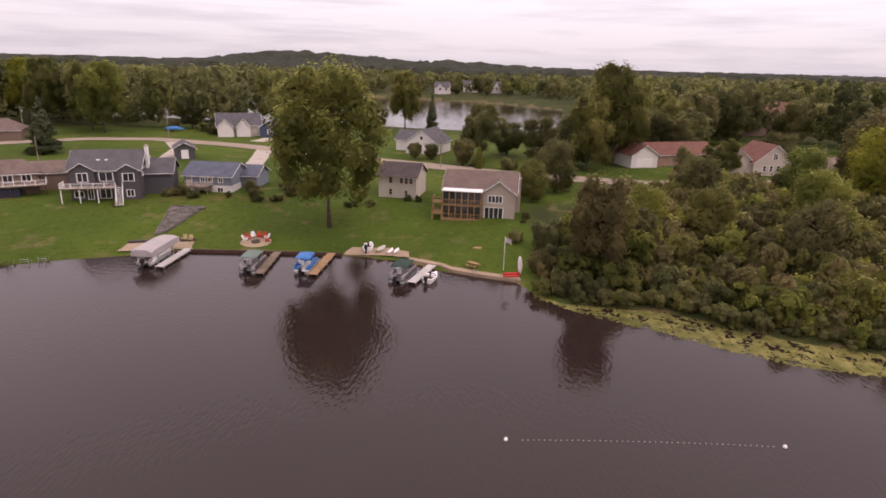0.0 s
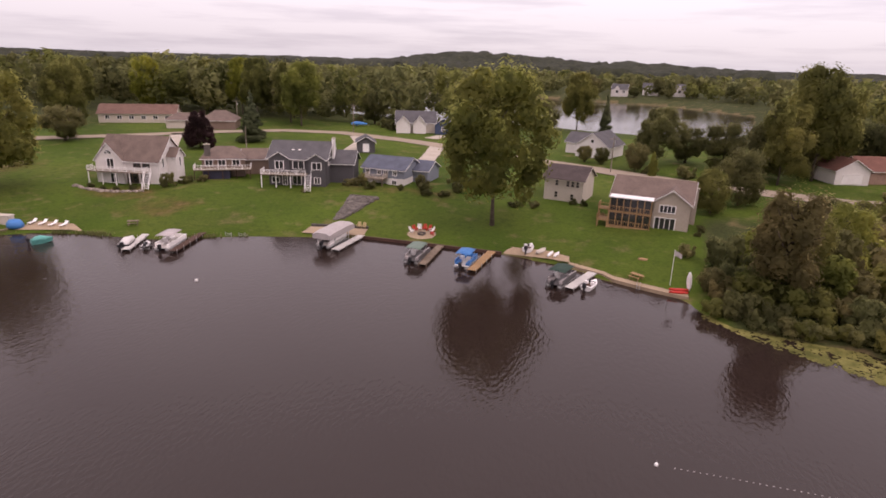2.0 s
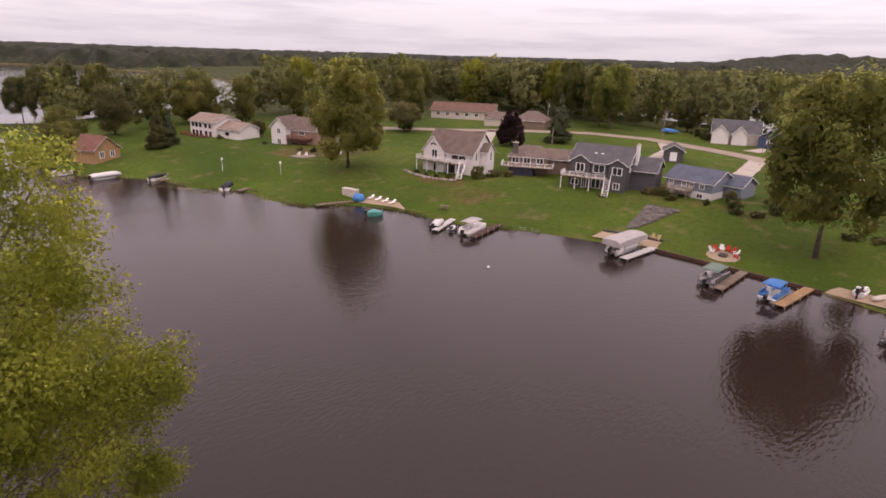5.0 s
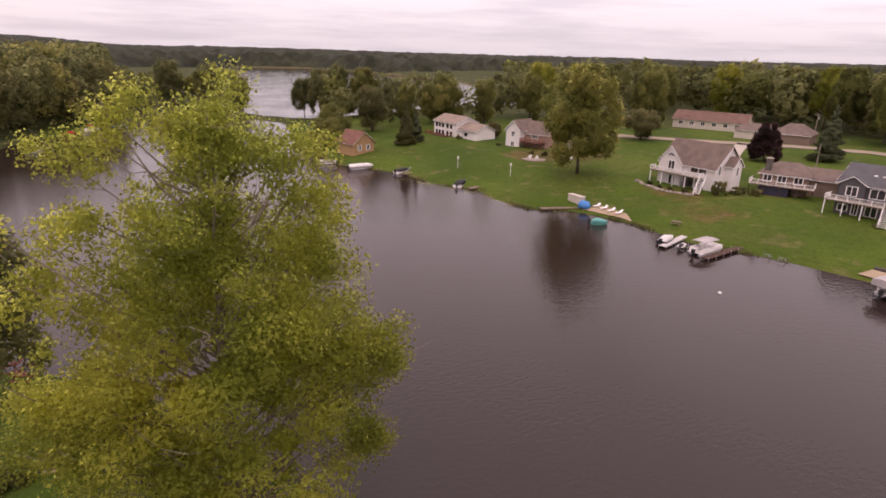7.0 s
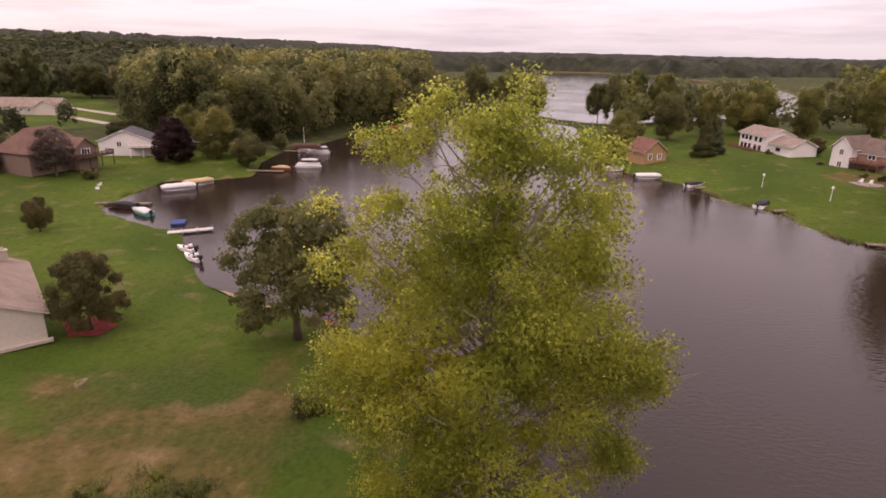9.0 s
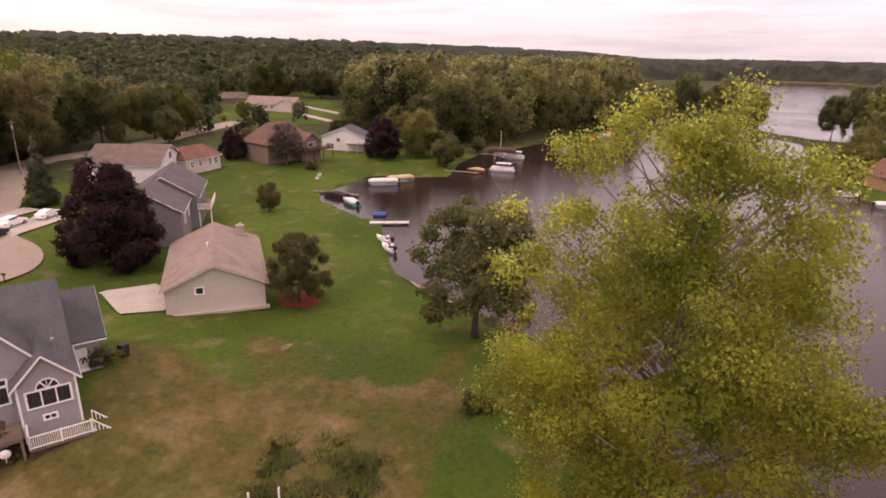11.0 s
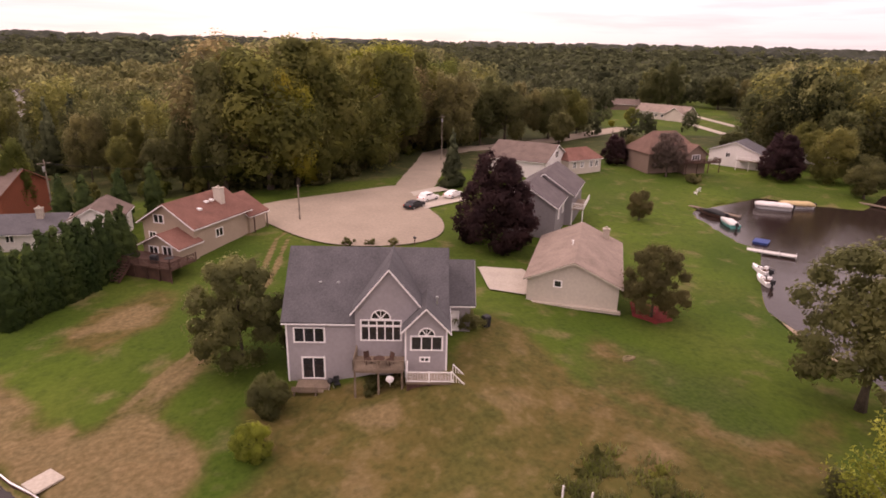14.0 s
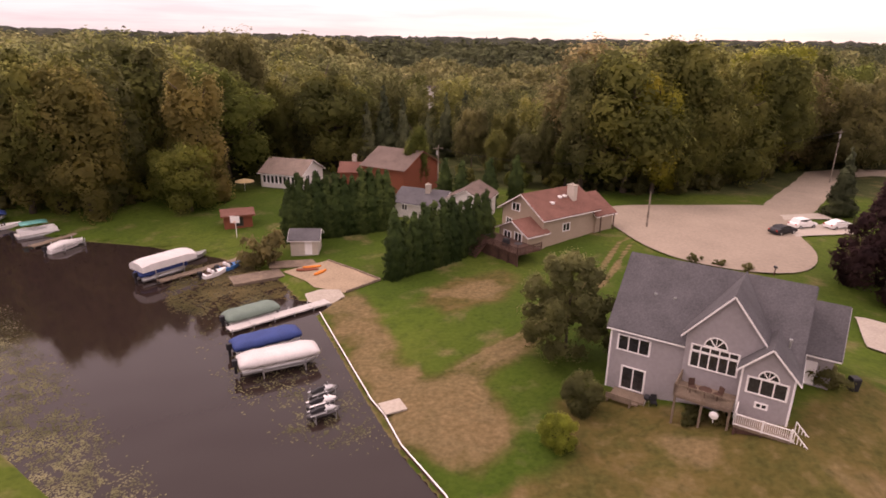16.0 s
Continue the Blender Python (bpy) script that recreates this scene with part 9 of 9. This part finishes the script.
def shore_weeds():
    """Reeds and weeds in a ragged line along the lawn's edge."""
    rng = np.random.default_rng(61)
    line = BAY[16:27]
    out = []
    for (ax, ay), (bx, by) in zip(line[:-1], line[1:]):
        n = int(math.hypot(bx - ax, by - ay) * 34)
        t = rng.uniform(size=n)
        x, y = ax + (bx - ax) * t + rng.normal(size=n) * 0.35, ay + (by - ay) * t + rng.normal(size=n) * 0.35
        ok = np.sin(x * 0.35) + 0.7 * np.sin(x * 0.83 + 1) + rng.normal(size=n) * 0.35 > 0.15
        x, y = x[ok], y[ok]
        h, a = rng.uniform(0.15, 0.6, len(x)), rng.uniform(0, 6.283, len(x))
        w = 0.12
        out.append(np.stack([np.stack([x - w * np.cos(a), y - w * np.sin(a), np.zeros_like(x) - 0.05], 1), np.stack([x + w * np.cos(a), y + w * np.sin(a), np.zeros_like(x) - 0.05], 1), np.stack([x + rng.normal(size=len(x)) * 0.12, y + rng.normal(size=len(x)) * 0.12, 0.15 + h], 1)], 1).reshape(-1, 3))
    v = np.vstack(out)
    return tagged(new("shore_weeds", mesh_np("shore_weeds", v, np.arange(len(v)).reshape(-1, 3), M["leaf_oak"])), "ragged green reeds and weeds along the bank", "weeds", kind="stuff")


shore_weeds()


# ---- the cottonwood close to the camera ----
def near_tree(bx, by, h):
    rng = np.random.default_rng(77)
    root = thing("cottonwood_tree", Matrix.Translation((bx, by, gz(bx, by) - 0.1)), "tall yellow-green cottonwood with bare inner twigs", "tree")
    prof = [(1.0, 7.5), (5.0, 8.6), (9.0, 8.8), (12.5, 8.4), (16.0, 7.2), (19.5, 5.8), (22.0, 5.0), (24.0, 4.0), (25.6, 2.4), (26.6, 0.9)]
    hs, ws = zip(*prof)
    c, r = [], []
    for i in range(225):
        z = rng.uniform(1.0, 25.0) if i > 34 else rng.uniform(18, 26.2)
        w = np.interp(z, hs, ws)
        a = rng.uniform(0, 6.283)
        q = w * (math.sqrt(rng.uniform(0.15, 1.0)) if z < 15 else rng.choice((0.25, 0.5, 0.75, 0.95)))
        s = rng.uniform(0.85, 1.75) * (0.72 if z > 20 else 1.0)
        c.append((math.cos(a) * q, math.sin(a) * q, z)), r.append((s * 1.15, s * 1.15, s * 0.8))
    for i in range(46):          # the full middle of the crown
        z = rng.uniform(9.5, 17.0)
        a, s = rng.uniform(0, 6.283), rng.uniform(0.9, 1.6)
        q = np.interp(z, hs, ws) * rng.uniform(0.35, 0.95)
        c.append((math.cos(a) * q, math.sin(a) * q, z)), r.append((s * 1.1, s * 1.1, s * 0.95))
    # boughs that reach past the main crown, and the lobes of the top
    for bx2, by2, bz2, k in ((2.9, 8.2, 13.2, 9), (2.4, 7.6, 11.4, 6), (1.6, 6.0, 17.6, 6), (1.2, 5.2, 21.6, 6), (0.9, 4.2, 24.2, 4), (0.2, 1.0, 26.2, 5), (-0.6, 2.4, 25.6, 4), (0.2, -3.0, 26.3, 4),
                             (0.8, -5.0, 24.9, 4), (1.5, -6.4, 21.4, 5), (2.0, -7.8, 18.8, 5), (2.5, -8.5, 13.0, 6), (2.6, -8.6, 10.0, 6), (2.6, 7.6, 7.0, 7)):
        for i in range(int(k * 1.7)):
            s = rng.uniform(0.7, 1.3)
            c.append(tuple(np.array((bx2, by2, bz2)) + rng.normal(size=3) * (1.0, 1.0, 0.75))), r.append((s * 1.1, s * 1.1, s * 0.85))
    LEAN.clear()
    v, f = quads(rng, c, r, 160000, 0.126, 0.4, (0.30, 1.25), droop=0.5)
    core = [(p, q) for p, q in zip(c, r) if math.hypot(p[0], p[1]) < 0.62 * np.interp(p[2], hs, ws) and p[2] < 15]
    v2, f2 = quads(rng, [p for p, q in core], [q for p, q in core], 16000, 0.22, 0.3, (0.2, 0.9))
    crown = new("crown", mesh_np("crown", np.vstack([v, v2]), np.vstack([f, f2 + len(v)]), M["leaf_near"], np.vstack(LEAN)))
    crown.parent = root
    trunk = [(0, 0, -0.3), (0.2, 0.1, 4), (0.1, -0.3, 9), (-0.2, -0.1, 14), (0.1, 0.2, 19), (0, 0, 24.5)]
    part("trunk", Build().tube(trunk, [0.50, 0.38, 0.30, 0.22, 0.14, 0.04], 12), M["bark_pale"], root, smooth=True)
    for i, (p, q) in enumerate(zip(c, r)):
        if i % 3:
            continue
        z0 = max(1.5, p[2] - rng.uniform(0.6, 1.1) * (1.5 + math.hypot(p[0], p[1])))
        s0 = Vector((0.1 * math.sin(i), 0.1 * math.cos(i), z0))
        e = Vector(p)
        m1 = s0.lerp(e, 0.45) + Vector((rng.uniform(-0.4, 0.4), rng.uniform(-0.4, 0.4), -0.35))
        b = Build().tube([s0, m1, e, e + (e - m1) * 0.25 + Vector((0, 0, 0.3))], [0.11, 0.06, 0.03, 0.01], 5)
        for k in range(5):
            t0 = m1.lerp(e, rng.uniform(0.1, 1.0))
            d = Vector(rng.normal(size=3)) * 0.7
            d.z = abs(d.z) * 0.4
            b.tube([t0, t0 + d, t0 + d * 1.7 + Vector((0, 0, 0.3))], [0.028, 0.018, 0.006], 4, False)
        part("limb", b, M["bark_pale"], root)
    # dead twigs that stand out of the thin lower leaves
    for i in range(46):
        z = rng.uniform(5.0, 16.5)
        a = rng.uniform(0, 6.283)
        q = np.interp(z, hs, ws) * rng.uniform(0.35, 0.80)
        s0 = Vector((math.cos(a) * q, math.sin(a) * q, z))
        out = Vector((math.cos(a), math.sin(a), rng.uniform(-0.5, 0.5)))
        b = Build()
        for k in range(4):
            d = (out + Vector(rng.normal(size=3)) * 0.55).normalized() * rng.uniform(1.0, 2.4)
            b.tube([s0, s0 + d * 0.5 + Vector((0, 0, 0.12)), s0 + d], [0.035, 0.022, 0.008], 4, False)
            e = s0 + d * 0.5
            b.tube([e, e + Vector(rng.normal(size=3)) * 0.45], [0.016, 0.006], 4, False)
        part("dead_twig", b, M["bark_pale"], root, "pale dead twig")


near_tree(-33.6, 0.9, 26.0)
